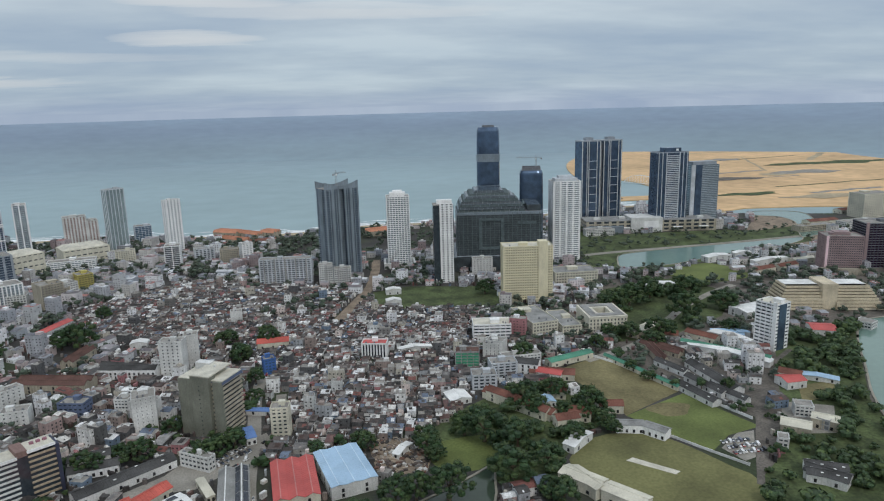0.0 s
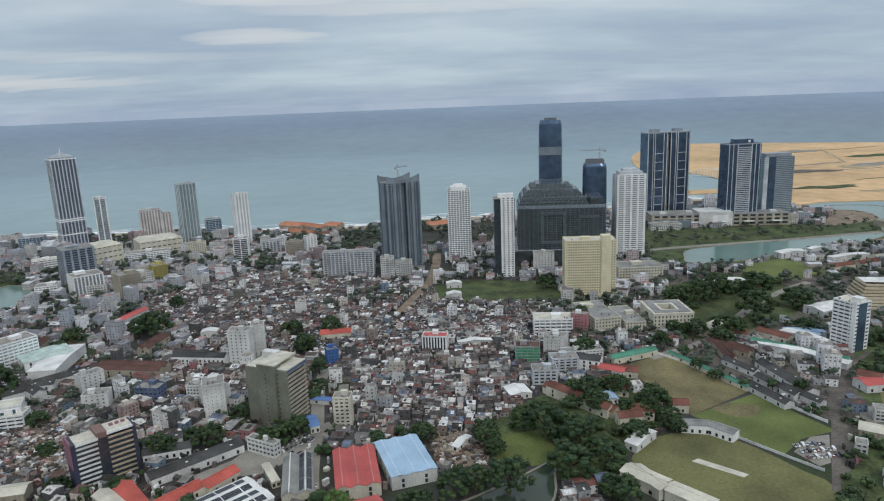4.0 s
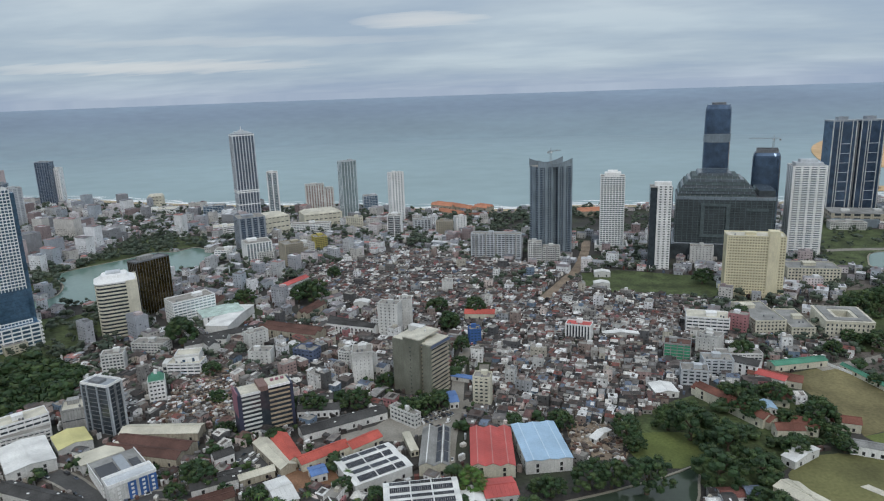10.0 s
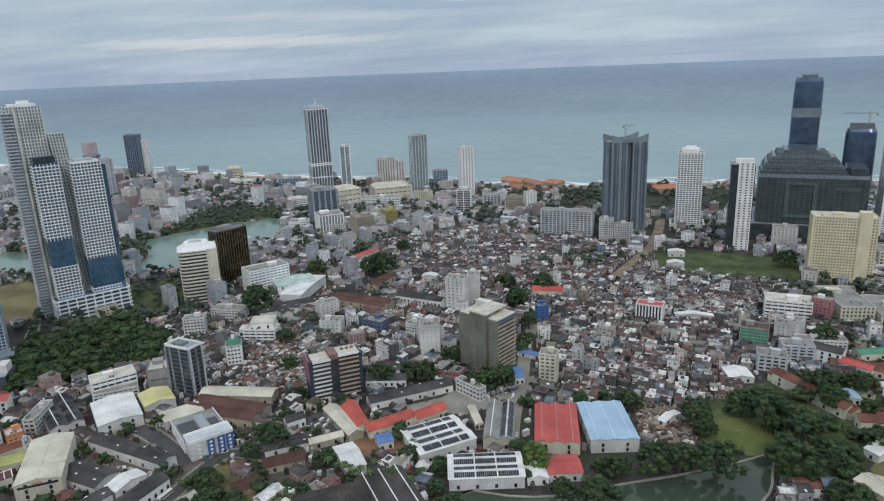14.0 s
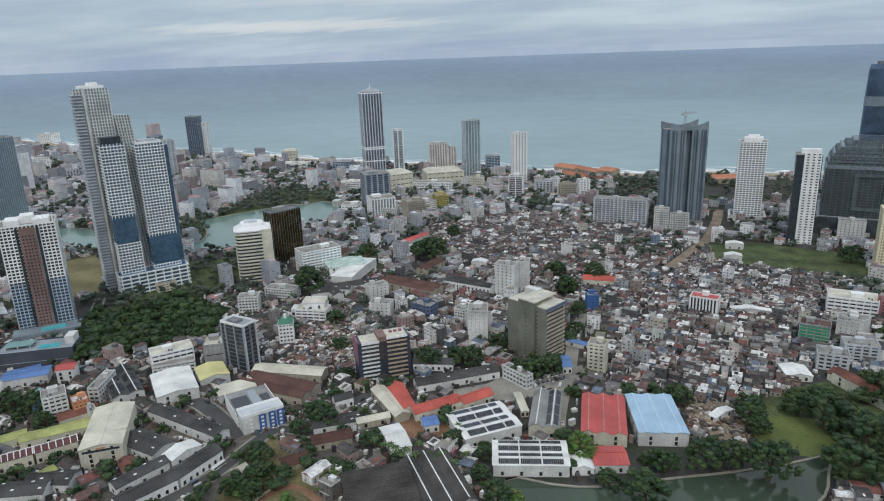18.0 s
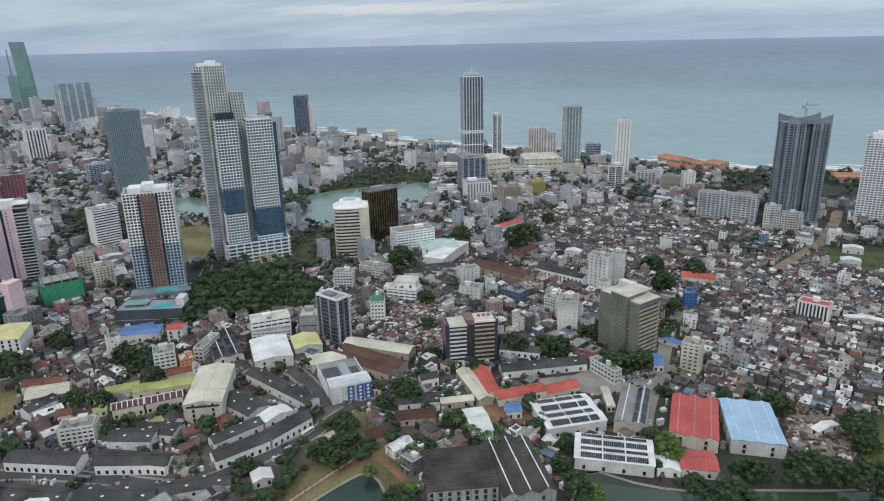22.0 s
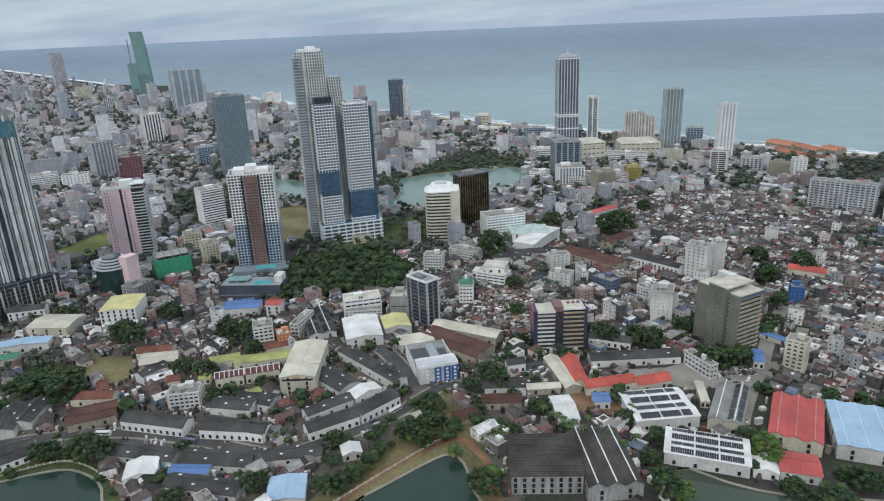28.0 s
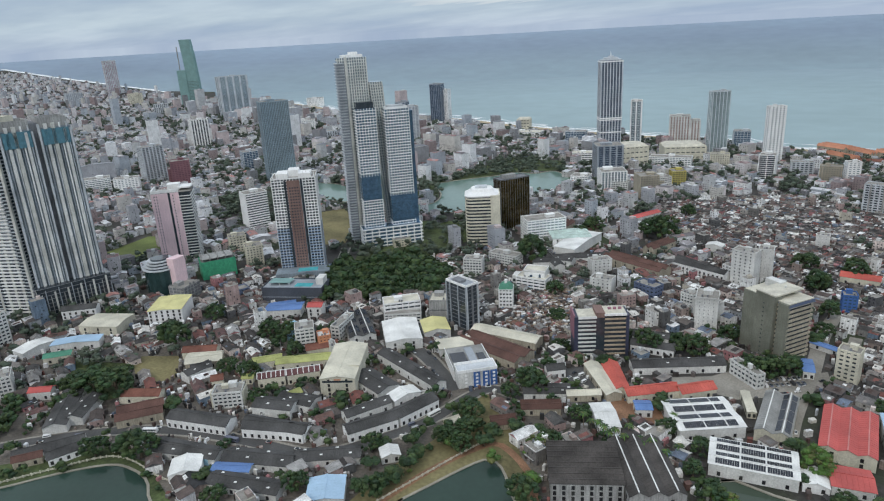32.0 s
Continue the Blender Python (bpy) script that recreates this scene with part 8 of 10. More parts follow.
shed(-75.2, 492.9, 17.6, 7.8, 21.4, 6.0, "blue_low")
block(-543.1, 567.6, 54.4, 21.3, 14.0, 9.0, "cream_flats")
block(-431.8, 943.2, 12.1, 33.7, 20.0, 16.0, "white_small")
block(-589.7, 1130.0, 27.0, 40.7, 24.0, 18.0, "white_office")
block(-382.3, 970.9, 13.9, 30.1, 20.0, 18.0, "beige_red")
block(-433.1, 1160.6, 11.1, 71.7, 24.0, 16.0, "white_wide")
block(-357.3, 1188.6, 18.1, 31.3, 18.0, 22.0, "cream_flats")
block(-225.0, 1175.9, 16.5, 33.2, 16.0, 20.0, "grey_white")
block(-179.2, 1149.2, 8.3, 30.2, 16.0, 22.0, "beige_red")
block(-154.2, 1173.4, 28.7, 19.8, 14.0, 26.0, "white_far")
block(-848.5, 1340.1, 13.4, 75.0, 30.0, 14.0, "white_office")
block(-929.1, 1457.6, 24.0, 34.1, 30.0, 24.0, "cream_hall")
block(-702.0, 1311.8, 15.1, 43.3, 26.0, 26.0, "blue_low")
block(-1595.2, 935.0, 72.3, 52.1, 30.0, 40.0, "white_ribs")
block(-1371.3, 697.0, 62.2, 34.0, 30.0, 34.0, "grey_white")
block(-1205.1, 650.0, 64.6, 34.2, 26.0, 26.0, "maroon_block")
block(-1510.7, 1196.4, 49.3, 42.4, 26.0, 30.0, "white_far")
block(-1104.4, 1317.1, 67.6, 64.2, 26.0, 18.0, "pink_hotel")
block(-1272.6, 524.4, 67.2, 47.2, 30.0, 24.0, "white_wide")
block(-2488.0, 1322.4, 55.4, 50.9, 30.0, 40.0, "grey_white")
block(-1514.2, 1218.4, 48.6, 63.0, 30.0, 30.0, "white_far")
block(-1294.2, 1105.2, 72.3, 53.7, 30.0, 26.0, "grey_white")
block(-2034.6, 1706.5, 46.6, 64.3, 40.0, 30.0, "white_far")
block(-3615.9, 1471.1, 80.3, 78.4, 40.0, 50.0, "grey_ribs")
block(-3003.2, 1483.9, 58.3, 58.7, 40.0, 55.0, "cream_far")
shed(91.9, 1318.0, 13.8, 59.7, 24.0, 10.0, "coast_tile")
block(-329.5, 530.2, 8.3, 31.5, 16.0, 13.0, "white_office")
block(-269.2, 560.0, 7.9, 21.3, 14.0, 14.0, "plain_white")
block(-227.8, 571.8, -13.3, 22.8, 14.0, 12.0, "blue_wall")
block(-165.0, 550.2, -22.4, 20.5, 14.0, 16.0, "plain_white")
block(-187.2, 569.7, -12.5, 12.6, 12.0, 12.0, "white_small")
block(-395.0, 577.9, 1.8, 34.7, 16.0, 12.0, "white_small")
block(-106.9, 457.7, -33.1, 26.8, 7.0, 11.0, "white_small")
block(-379.7, 942.5, 25.6, 36.8, 22.0, 22.0, "beige_red")
block(-502.5, 957.1, 13.1, 28.6, 26.0, 16.0, "white_wide")
block(-122.7, 794.6, 6.5, 13.3, 10.0, 16.0, "plain_white")
shed(-72.8, 702.4, 2.4, 33.3, 16.0, 7.0, "orange_row")
shed(-187.0, 479.5, 16.1, 28.6, 12.0, 7.0, "dark_row")
shed(-179.2, 464.6, 13.1, 33.6, 12.0, 6.0, "white_row")
shed(-338.0, 602.2, 9.1, 26.1, 14.0, 9.0, "dark_row")
shed(-349.7, 599.2, -41.1, 58.4, 12.0, 9.0, "dark_row")
shed(-211.9, 659.5, -21.2, 51.0, 10.0, 8.0, "white_row")
shed(-217.8, 733.4, 1.9, 18.5, 12.0, 7.0, "white_hall")
shed(-364.6, 716.3, 72.7, 32.4, 14.0, 8.0, "brown_row")
shed(-400.1, 717.1, -86.9, 38.6, 14.0, 8.0, "brown_row")
block(150.5, 617.7, -14.7, 19.1, 14.0, 16.0, "plain_white")
shed(172.9, 570.5, -29.7, 22.6, 16.0, 12.0, "white_row")
block(121.9, 604.9, -12.5, 23.5, 16.0, 15.0, "green_net")
shed(189.7, 554.2, -35.5, 24.0, 14.0, 7.0, "red_low")
shed(133.6, 513.0, -53.3, 30.0, 11.0, 9.0, "tile_row")
shed(152.4, 487.5, -54.1, 33.2, 11.0, 8.0, "tile_row")
shed(172.0, 461.8, 2.8, 19.3, 12.0, 8.0, "tile_row")
shed(186.7, 470.1, -25.4, 18.1, 12.0, 8.0, "tile_row")
shed(216.1, 478.2, -12.4, 19.7, 12.0, 7.0, "tile_row")
shed(182.4, 514.4, -20.6, 16.8, 12.0, 7.0, "tile_row")
shed(169.9, 502.0, 2.1, 11.6, 13.9, 5.0, "blue_tarp")
shed(40.1, 447.0, 51.2, 20.6, 6.0, 4.0, "white_hall")
shed(486.4, 681.4, -75.5, 27.8, 56.5, 9.0, "white_hall")
shed(428.8, 815.0, 2.0, 52.5, 14.0, 6.0, "white_hall")
shed(417.3, 616.0, -6.1, 30.0, 12.0, 6.0, "blue_tarp")
shed(349.9, 626.0, -29.9, 13.6, 14.0, 6.0, "tile_row")
shed(74.6, 877.2, 2.7, 21.2, 12.0, 7.0, "white_hall")
shed(69.9, 825.3, 2.5, 20.0, 12.0, 7.0, "white_hall")
shed(298.5, 491.9, -75.8, 53.4, 11.0, 5.0, "dark_row")
shed(315.1, 501.1, -75.9, 44.5, 9.0, 5.0, "dark_row")
shed(306.9, 546.2, -69.5, 36.5, 9.0, 5.0, "dark_row")
shed(324.8, 481.4, -69.0, 37.5, 9.0, 5.0, "dark_row")
shed(274.4, 545.1, -69.6, 92.7, 5.0, 4.0, "green_row")
shed(378.2, 572.3, -47.6, 86.1, 9.0, 6.0, "green_row")
shed(379.2, 615.2, -58.5, 34.4, 12.0, 6.0, "tile_row")
shed(408.7, 615.9, -28.5, 34.1, 14.0, 6.0, "blue_tarp")
shed(318.1, 358.8, -28.3, 26.4, 10.0, 6.0, "dark_row")
shed(310.3, 350.0, -34.5, 22.1, 10.0, 6.0, "dark_row")
shed(397.3, 500.4, -47.4, 18.7, 12.0, 8.0, "tile_row")
shed(154.9, 375.6, -69.1, 29.2, 12.0, 8.0, "cream_hall")
shed(308.7, 577.6, 82.9, 36.8, 10.0, 6.0, "brown_row")
shed(426.1, 813.4, -7.8, 47.5, 12.0, 6.0, "white_hall")
block(363.0, 439.3, -26.6, 13.7, 12.0, 9.0, "white_small")
block(363.6, 415.8, -54.0, 9.3, 10.0, 8.0, "concrete_frame")
block(315.7, 398.8, -34.0, 7.5, 10.0, 7.0, "white_small")
block(571.8, 610.0, -62.1, 17.2, 16.0, 7.0, "white_small")
shed(-432.2, 120.5, 75.7, 18.9, 12.0, 5.0, "white_row")
shed(-446.9, 105.8, 59.6, 17.4, 14.0, 5.0, "brown_row")
block(-398.7, 223.9, 41.8, 23.4, 12.0, 11.0, "cream_flats")
shed(-335.9, 217.9, 27.7, 45.3, 13.0, 7.0, "white_row")
shed(-359.9, 235.6, 24.5, 30.0, 16.0, 7.0, "dark_row")
shed(-456.0, 232.0, -88.9, 22.2, 12.0, 7.0, "dark_row")
shed(-474.1, 250.6, 43.0, 28.2, 12.0, 6.0, "cream_hall")
shed(-395.4, 259.0, 50.1, 20.9, 11.0, 8.0, "lined_row")
shed(-380.1, 277.4, 51.7, 25.3, 11.0, 8.0, "lined_row")
shed(-369.3, 169.3, 20.0, 48.3, 14.0, 5.0, "blue_side")
shed(-496.0, 350.4, 39.7, 34.5, 19.1, 8.0, "blue_low")
shed(-463.4, 362.1, 32.1, 14.0, 13.6, 13.0, "red_low")
shed(-528.5, 144.7, 43.5, 16.9, 9.5, 7.0, "red_low")
block(-575.5, 351.4, 75.2, 22.2, 14.0, 9.0, "blue_wall")
shed(-670.3, 235.0, 49.4, 32.1, 14.0, 9.0, "white_row")
block(-561.5, 131.6, 67.6, 10.1, 18.0, 16.0, "white_small")
block(-672.0, 161.9, 103.2, 12.3, 20.0, 30.0, "white_small")
shed(593.7, 936.3, 9.8, 46.3, 16.0, 9.0, "white_hall")
shed(658.9, 897.6, 8.5, 65.1, 12.0, 8.0, "white_hall")
shed(614.9, 851.8, 15.1, 40.6, 14.0, 7.0, "tile_row")
shed(659.8, 861.1, 16.8, 40.0, 14.0, 7.0, "tile_row")
shed(706.8, 887.8, 11.9, 41.2, 14.0, 8.0, "cream_hall")
shed(646.6, 951.4, 6.6, 32.6, 10.0, 8.0, "white_hall")
block(501.0, 1185.6, -5.4, 54.9, 22.0, 12.0, "white_small")
block(1001.1, 1114.5, 7.6, 84.2, 24.0, 14.0, "white_small")
block(907.9, 1118.2, 7.8, 81.8, 22.0, 10.0, "beige_red")
shed(962.9, 1167.7, 4.9, 68.2, 24.0, 8.0, "tile_row")
shed(1118.1, 1270.6, 7.7, 71.6, 24.0, 8.0, "tile_row")
shed(-214.5, 358.2, 34.7, 30.0, 9.0, 5.0, "dark_row")
shed(-206.7, 340.1, 36.5, 26.8, 10.0, 5.0, "brown_row")
shed(-190.7, 370.9, 38.0, 23.7, 8.0, 5.0, "beige_row")
shed(-223.6, 388.6, 46.4, 14.1, 10.0, 7.0, "white_row")
shed(-218.0, 311.7, 45.9, 16.7, 10.0, 4.0, "brown_row")
shed(-246.7, 293.0, 67.3, 10.3, 8.0, 4.0, "beige_row")
shed(-456.8, 236.7, 60.2, 15.6, 11.0, 7.0, "dark_row")
shed(-429.5, 233.5, 54.0, 9.0, 9.0, 6.0, "tile_row")
shed(-413.6, 250.4, 41.1, 9.0, 9.2, 5.0, "lime_row")
shed(-360.6, 253.0, 79.3, 9.2, 9.0, 7.0, "lime_row")
shed(-402.3, 315.2, 55.1, 26.4, 12.0, 7.0, "tile_row")
shed(-486.7, 254.6, 39.6, 28.7, 12.0, 6.0, "tile_row")
shed(-458.8, 188.3, 35.5, 31.0, 12.0, 6.0, "tile_row")



def arch_bridge(x, y, rot, span, rise):
    ob = thing("footbridge", pose(x, y, 1.5, 0, 0, rot), "white arched footbridge over the port channel", "bridge")
    part("deck", boxes((-span / 2, span / 2, -2.5, 2.5, 0, 1.2)), OFFWHITE, ob)
    for sy in (-2.2, 2.2):
        bm = bmesh.new()
        rows = []
        for i in range(17):
            a = math.pi * i / 16
            cx, cz = -span / 2 * math.cos(a), rise * math.sin(a)
            rows.append([(cx - 0.7 * math.cos(a), sy - 0.6, cz - 0.7 * math.sin(a)), (cx + 0.7 * math.cos(a), sy - 0.6, cz + 0.7 * math.sin(a)), (cx + 0.7 * math.cos(a), sy + 0.6, cz + 0.7 * math.sin(a)), (cx - 0.7 * math.cos(a), sy + 0.6, cz - 0.7 * math.sin(a))])
        loft(bm, rows)
        bmesh.ops.recalc_face_normals(bm, faces=bm.faces[:])
        part("arch", bm, WHITE, ob)
        for i in range(1, 12):
            xo = -span / 2 + span * i / 12
            part("hanger", boxes((-0.2, 0.2, -0.2, 0.2, 1, rise * math.sqrt(max(0.05, 1 - (2 * xo / span) ** 2)))), WHITE, ob, at=(xo, sy, 0))


arch_bridge(938, 1905, -60.0, 120.0, 26.0)

# ---- where houses and trees may stand ----
NO_BUILD = [LAKE_SOUTH, LAKE_EAST, LAKE_NORTH, CANAL, POND_LEFT, POND_MID, POND_RIGHT, FIELD_FAR, FIELD_MID, FIELD_OVAL, PARK, FIELD_LEFT, FIELD_BACK, VACANT, SCRUB, LOT, YARD, FIELD_ZONE, NORTH_GREEN, BANK_GREEN, BANK_LEFT]
WOODS = [TREES_PARK, TREES_FIELD, TREES_LAKE, TREES_NORTH, TREES_LANE, TREES_COAST, TREES_LAGOON, TREES_SHORE, TREES_WEST, TREES_POND, TREES_BANK, TREES_SOUTH, TREES_CORNER]
rng = np.random.default_rng(7)
NAMED = [(x, y, s_, False) for x, y, s_ in TREES_A + TREES_B + TREES_C + TREES_D + TREES_E + TREES_F] + [(x, y, s_, True) for x, y, s_ in TREES_BRIGHT]
NO_BUILD += [CANAL_BANK, LAWN_LAKE, COURT_LAKE, RUIN, PLOT, CARPARK, PLOT_WEST, YARD_VANS, NORTH_STRIP]


def off_line(pts, line, wide):
    """Points further than wide from a line."""
    keep = np.ones(len(pts), bool)
    for a, b in zip(line, line[1:]):
        a, b = np.array(a, float), np.array(b, float)
        v = b - a
        t = np.clip(((pts - a) @ v) / (v @ v), 0, 1)
        keep &= np.hypot(*(pts - a - t[:, None] * v).T) > wide
    return keep


def off_foot(pts, margin):
    keep = np.ones(len(pts), bool)
    for x, y, a, w, d in FOOT:
        q = pts - (x, y)
        u, v = q[:, 0] * math.cos(a) + q[:, 1] * math.sin(a), -q[:, 0] * math.sin(a) + q[:, 1] * math.cos(a)
        keep &= (np.abs(u) > w / 2 + margin) | (np.abs(v) > d / 2 + margin)
    return keep


COAST_X = np.array([p[0] for p in shore])
COAST_Y = np.array([p[1] for p in shore])
order = np.argsort(COAST_X)
COAST_X, COAST_Y = COAST_X[order], COAST_Y[order]


def on_land(pts, gap=25):
    return pts[:, 1] < np.interp(pts[:, 0], COAST_X, COAST_Y) - gap


def in_view(pts, near, far):
    d = np.hypot(*pts.T)
    a = np.degrees(np.arctan2(pts[:, 0], pts[:, 1]))
    return (d > near) & (d < far) & (a > -80) & (a < 47)


def clear(pts, margin, woods=True):
    keep = off_foot(pts, margin)
    for x, y, s_, _ in NAMED:
        keep &= np.hypot(pts[:, 0] - x, pts[:, 1] - y) > 3.2 * s_ + margin * 0.5
    for p in NO_BUILD + (WOODS if woods else []):
        keep &= ~inside(pts, p)
    for _, pts_, wide, _m in ROADS:
        keep &= off_line(pts, pts_, wide / 2 + margin)
    for p in (POND_LEFT, POND_MID, POND_RIGHT, LAKE_EAST):
        keep &= off_line(pts, p + p[:1], margin + 3.0)
    return keep


def lattice(x0, x1, y0, y1, cell, turn, jitter):
    """Plots on a turned grid with wider gaps for lanes."""
    r_ = math.hypot(x1 - x0, y1 - y0) / 2
    k = int(r_ / cell)
    i, j = np.meshgrid(np.arange(-k, k + 1), np.arange(-k, k + 1))
    u = i.ravel() * cell + np.floor(i.ravel() / 7) * cell * 0.55
    v = j.ravel() * cell + np.floor(j.ravel() / 2) * cell * 0.35
    u, v = u + rng.uniform(-jitter, jitter, u.size) * cell, v + rng.uniform(-jitter, jitter, v.size) * cell
    a = radians(turn)
    p = np.stack([u * math.cos(a) - v * math.sin(a) + (x0 + x1) / 2, u * math.sin(a) + v * math.cos(a) + (y0 + y1) / 2], 1)
    return p[(p[:, 0] > x0) & (p[:, 0] < x1) & (p[:, 1] > y0) & (p[:, 1] < y1)]


def turn_at(x, y):
    """The streets swing slowly round."""
    return -14 + 26 * noise.noise((x / 420, y / 420, 4.0)) + 22 * noise.noise((x / 70, y / 70, 8.0)) + (90 if noise.noise((x / 35, y / 35, 9.0)) > 0.15 else 0)


# ---- small houses near the tower: things with parts ----
def house_proto(k):
    r_ = random.Random(100 + k)
    w, d = r_.uniform(6.5, 11), r_.uniform(6.5, 10)
    floors = (1, 2, 2, 3, 1, 2, 3, 4, 2, 1, 3, 2)[k]
    h = floors * 3.0 + 0.3
    ob = thing("house", pose(0, 0, -500), ("small single-storey house with a sheet roof", "two-storey house with weathered walls", "narrow three-storey house with flat roof", "four-storey town house with flat roof")[floors - 1], "house", "houses of the old quarter")
    wall = part("wall", boxes((-w / 2, w / 2, -d / 2, d / 2, 0, h)), HOUSE_WALLS, ob)
    style = k % 4
    if style in (0, 1):
        rise = r_.uniform(1.2, 2.0)
        for sgn in (-1, 1):
            bm = bmesh.new()
            q = [(-w / 2 - 0.4, 0, h + rise), (w / 2 + 0.4, 0, h + rise), (w / 2 + 0.4, sgn * (d / 2 + 0.5), h - 0.15), (-w / 2 - 0.4, sgn * (d / 2 + 0.5), h - 0.15)]
            hi, lo = [bm.verts.new(p) for p in q], [bm.verts.new((p[0], p[1], p[2] - 0.15)) for p in q]
            bm.faces.new(hi), bm.faces.new(lo[::-1])
            for i in range(4):
                bm.faces.new((hi[i], lo[i], lo[(i + 1) % 4], hi[(i + 1) % 4]))
            bmesh.ops.recalc_face_normals(bm, faces=bm.faces[:])
            part("roof_slope", bm, HOUSE_ROOFS, ob)
        bm = bmesh.new()
        for e in (-1, 1):
            bm.faces.new([bm.verts.new(p) for p in ((e * w / 2, -d / 2, h - 0.05), (e * w / 2, d / 2, h - 0.05), (e * w / 2, 0, h + rise - 0.1))])
        part("gable", bm, HOUSE_WALLS, ob)
    elif style == 2:
        bm = bmesh.new()
        loft(bm, [[(-w / 2 - 0.4, -d / 2 - 0.5, z0), (w / 2 + 0.4, -d / 2 - 0.5, z0), (w / 2 + 0.4, d / 2 + 0.4, z1), (-w / 2 - 0.4, d / 2 + 0.4, z1)] for z0, z1 in ((h, h + 1.0), (h + 0.18, h + 1.18))])
        part("roof", bm, HOUSE_ROOFS, ob)
    else:
        part("parapet", ring(w, d, h, h + 0.8, 0.25), HOUSE_WALLS, ob)
        part("roof", boxes((-w / 2 + 0.25, w / 2 - 0.25, -d / 2 + 0.25, d / 2 - 0.25, h, h + 0.15)), ROOF_SLAB, ob)
        part("stair_head", boxes((-w * 0.1, w * 0.32, 0, d * 0.4, h, h + 2.3)), HOUSE_WALLS, ob)
        tank(ob, -w * 0.3, d * 0.2, h + 0.15)
    m = mesh_of(boxes((-0.6, 0.6, -0.08, 0.2, 0, 1.2)), OPENING, "window")
    ms = mesh_of(boxes((-0.08, 0.2, -0.6, 0.6, 0, 1.2)), OPENING, "window")
    for f in range(min(floors, 3)):
        part("window", m, OPENING, wall, at=((0.24 if f % 2 == 0 else -0.2) * w, -d / 2, f * 3.0 + 1.1))
        if f == floors - 1:
            part("window", ms, OPENING, wall, at=(-w / 2, 0.1 * d, f * 3.0 + 1.1))
    part("door", boxes((-0.5, 0.5, -0.08, 0.2, 0, 2.0)), BROWN_BRICK, wall, at=(-0.22 * w, -d / 2, 0))
    if floors > 1:
        part("balcony", boxes((-w * 0.4, w * 0.4, -1.0, 0, 2.9, 3.1), (-w * 0.4, w * 0.4, -1.0, -0.9, 3.1, 3.9)), HOUSE_WALLS, ob, at=(0, -d / 2, 0))
    return ob, w, d


protos = [house_proto(k) for k in range(12)]
spots = lattice(-760, 620, 130, 760, 10.6, -12, 0.33)
spots = spots[in_view(spots, 305, 720) & clear(spots, 5.5)]
spots = spots[~inside(spots, DENSE)]
spots = spots[~inside(spots, ROWS_FRONT) | (rng.random(len(spots)) < 0.55)]
dist = np.hypot(*spots.T)
near_order = np.argsort(dist)
chosen = set(near_order[:100].tolist())
rest = []
for i, (x, y) in enumerate(spots):
    if i in chosen:
        ob, w, d = protos[int(rng.choice((0, 1, 4, 5, 8, 9, 0, 4, 9, 2, 6, 10, 3)))]
        base_turn = turn_at(x, y)
        if base_turn > 60:
            base_turn -= 90
        copy_thing(ob, pose(x, y, 0, 0, 0, base_turn + rng.uniform(-5, 5)))
    else:
        rest.append((x, y))
for ob, _, _ in protos:
    for o in (*ob.children_recursive, ob):
        bpy.data.objects.remove(o)


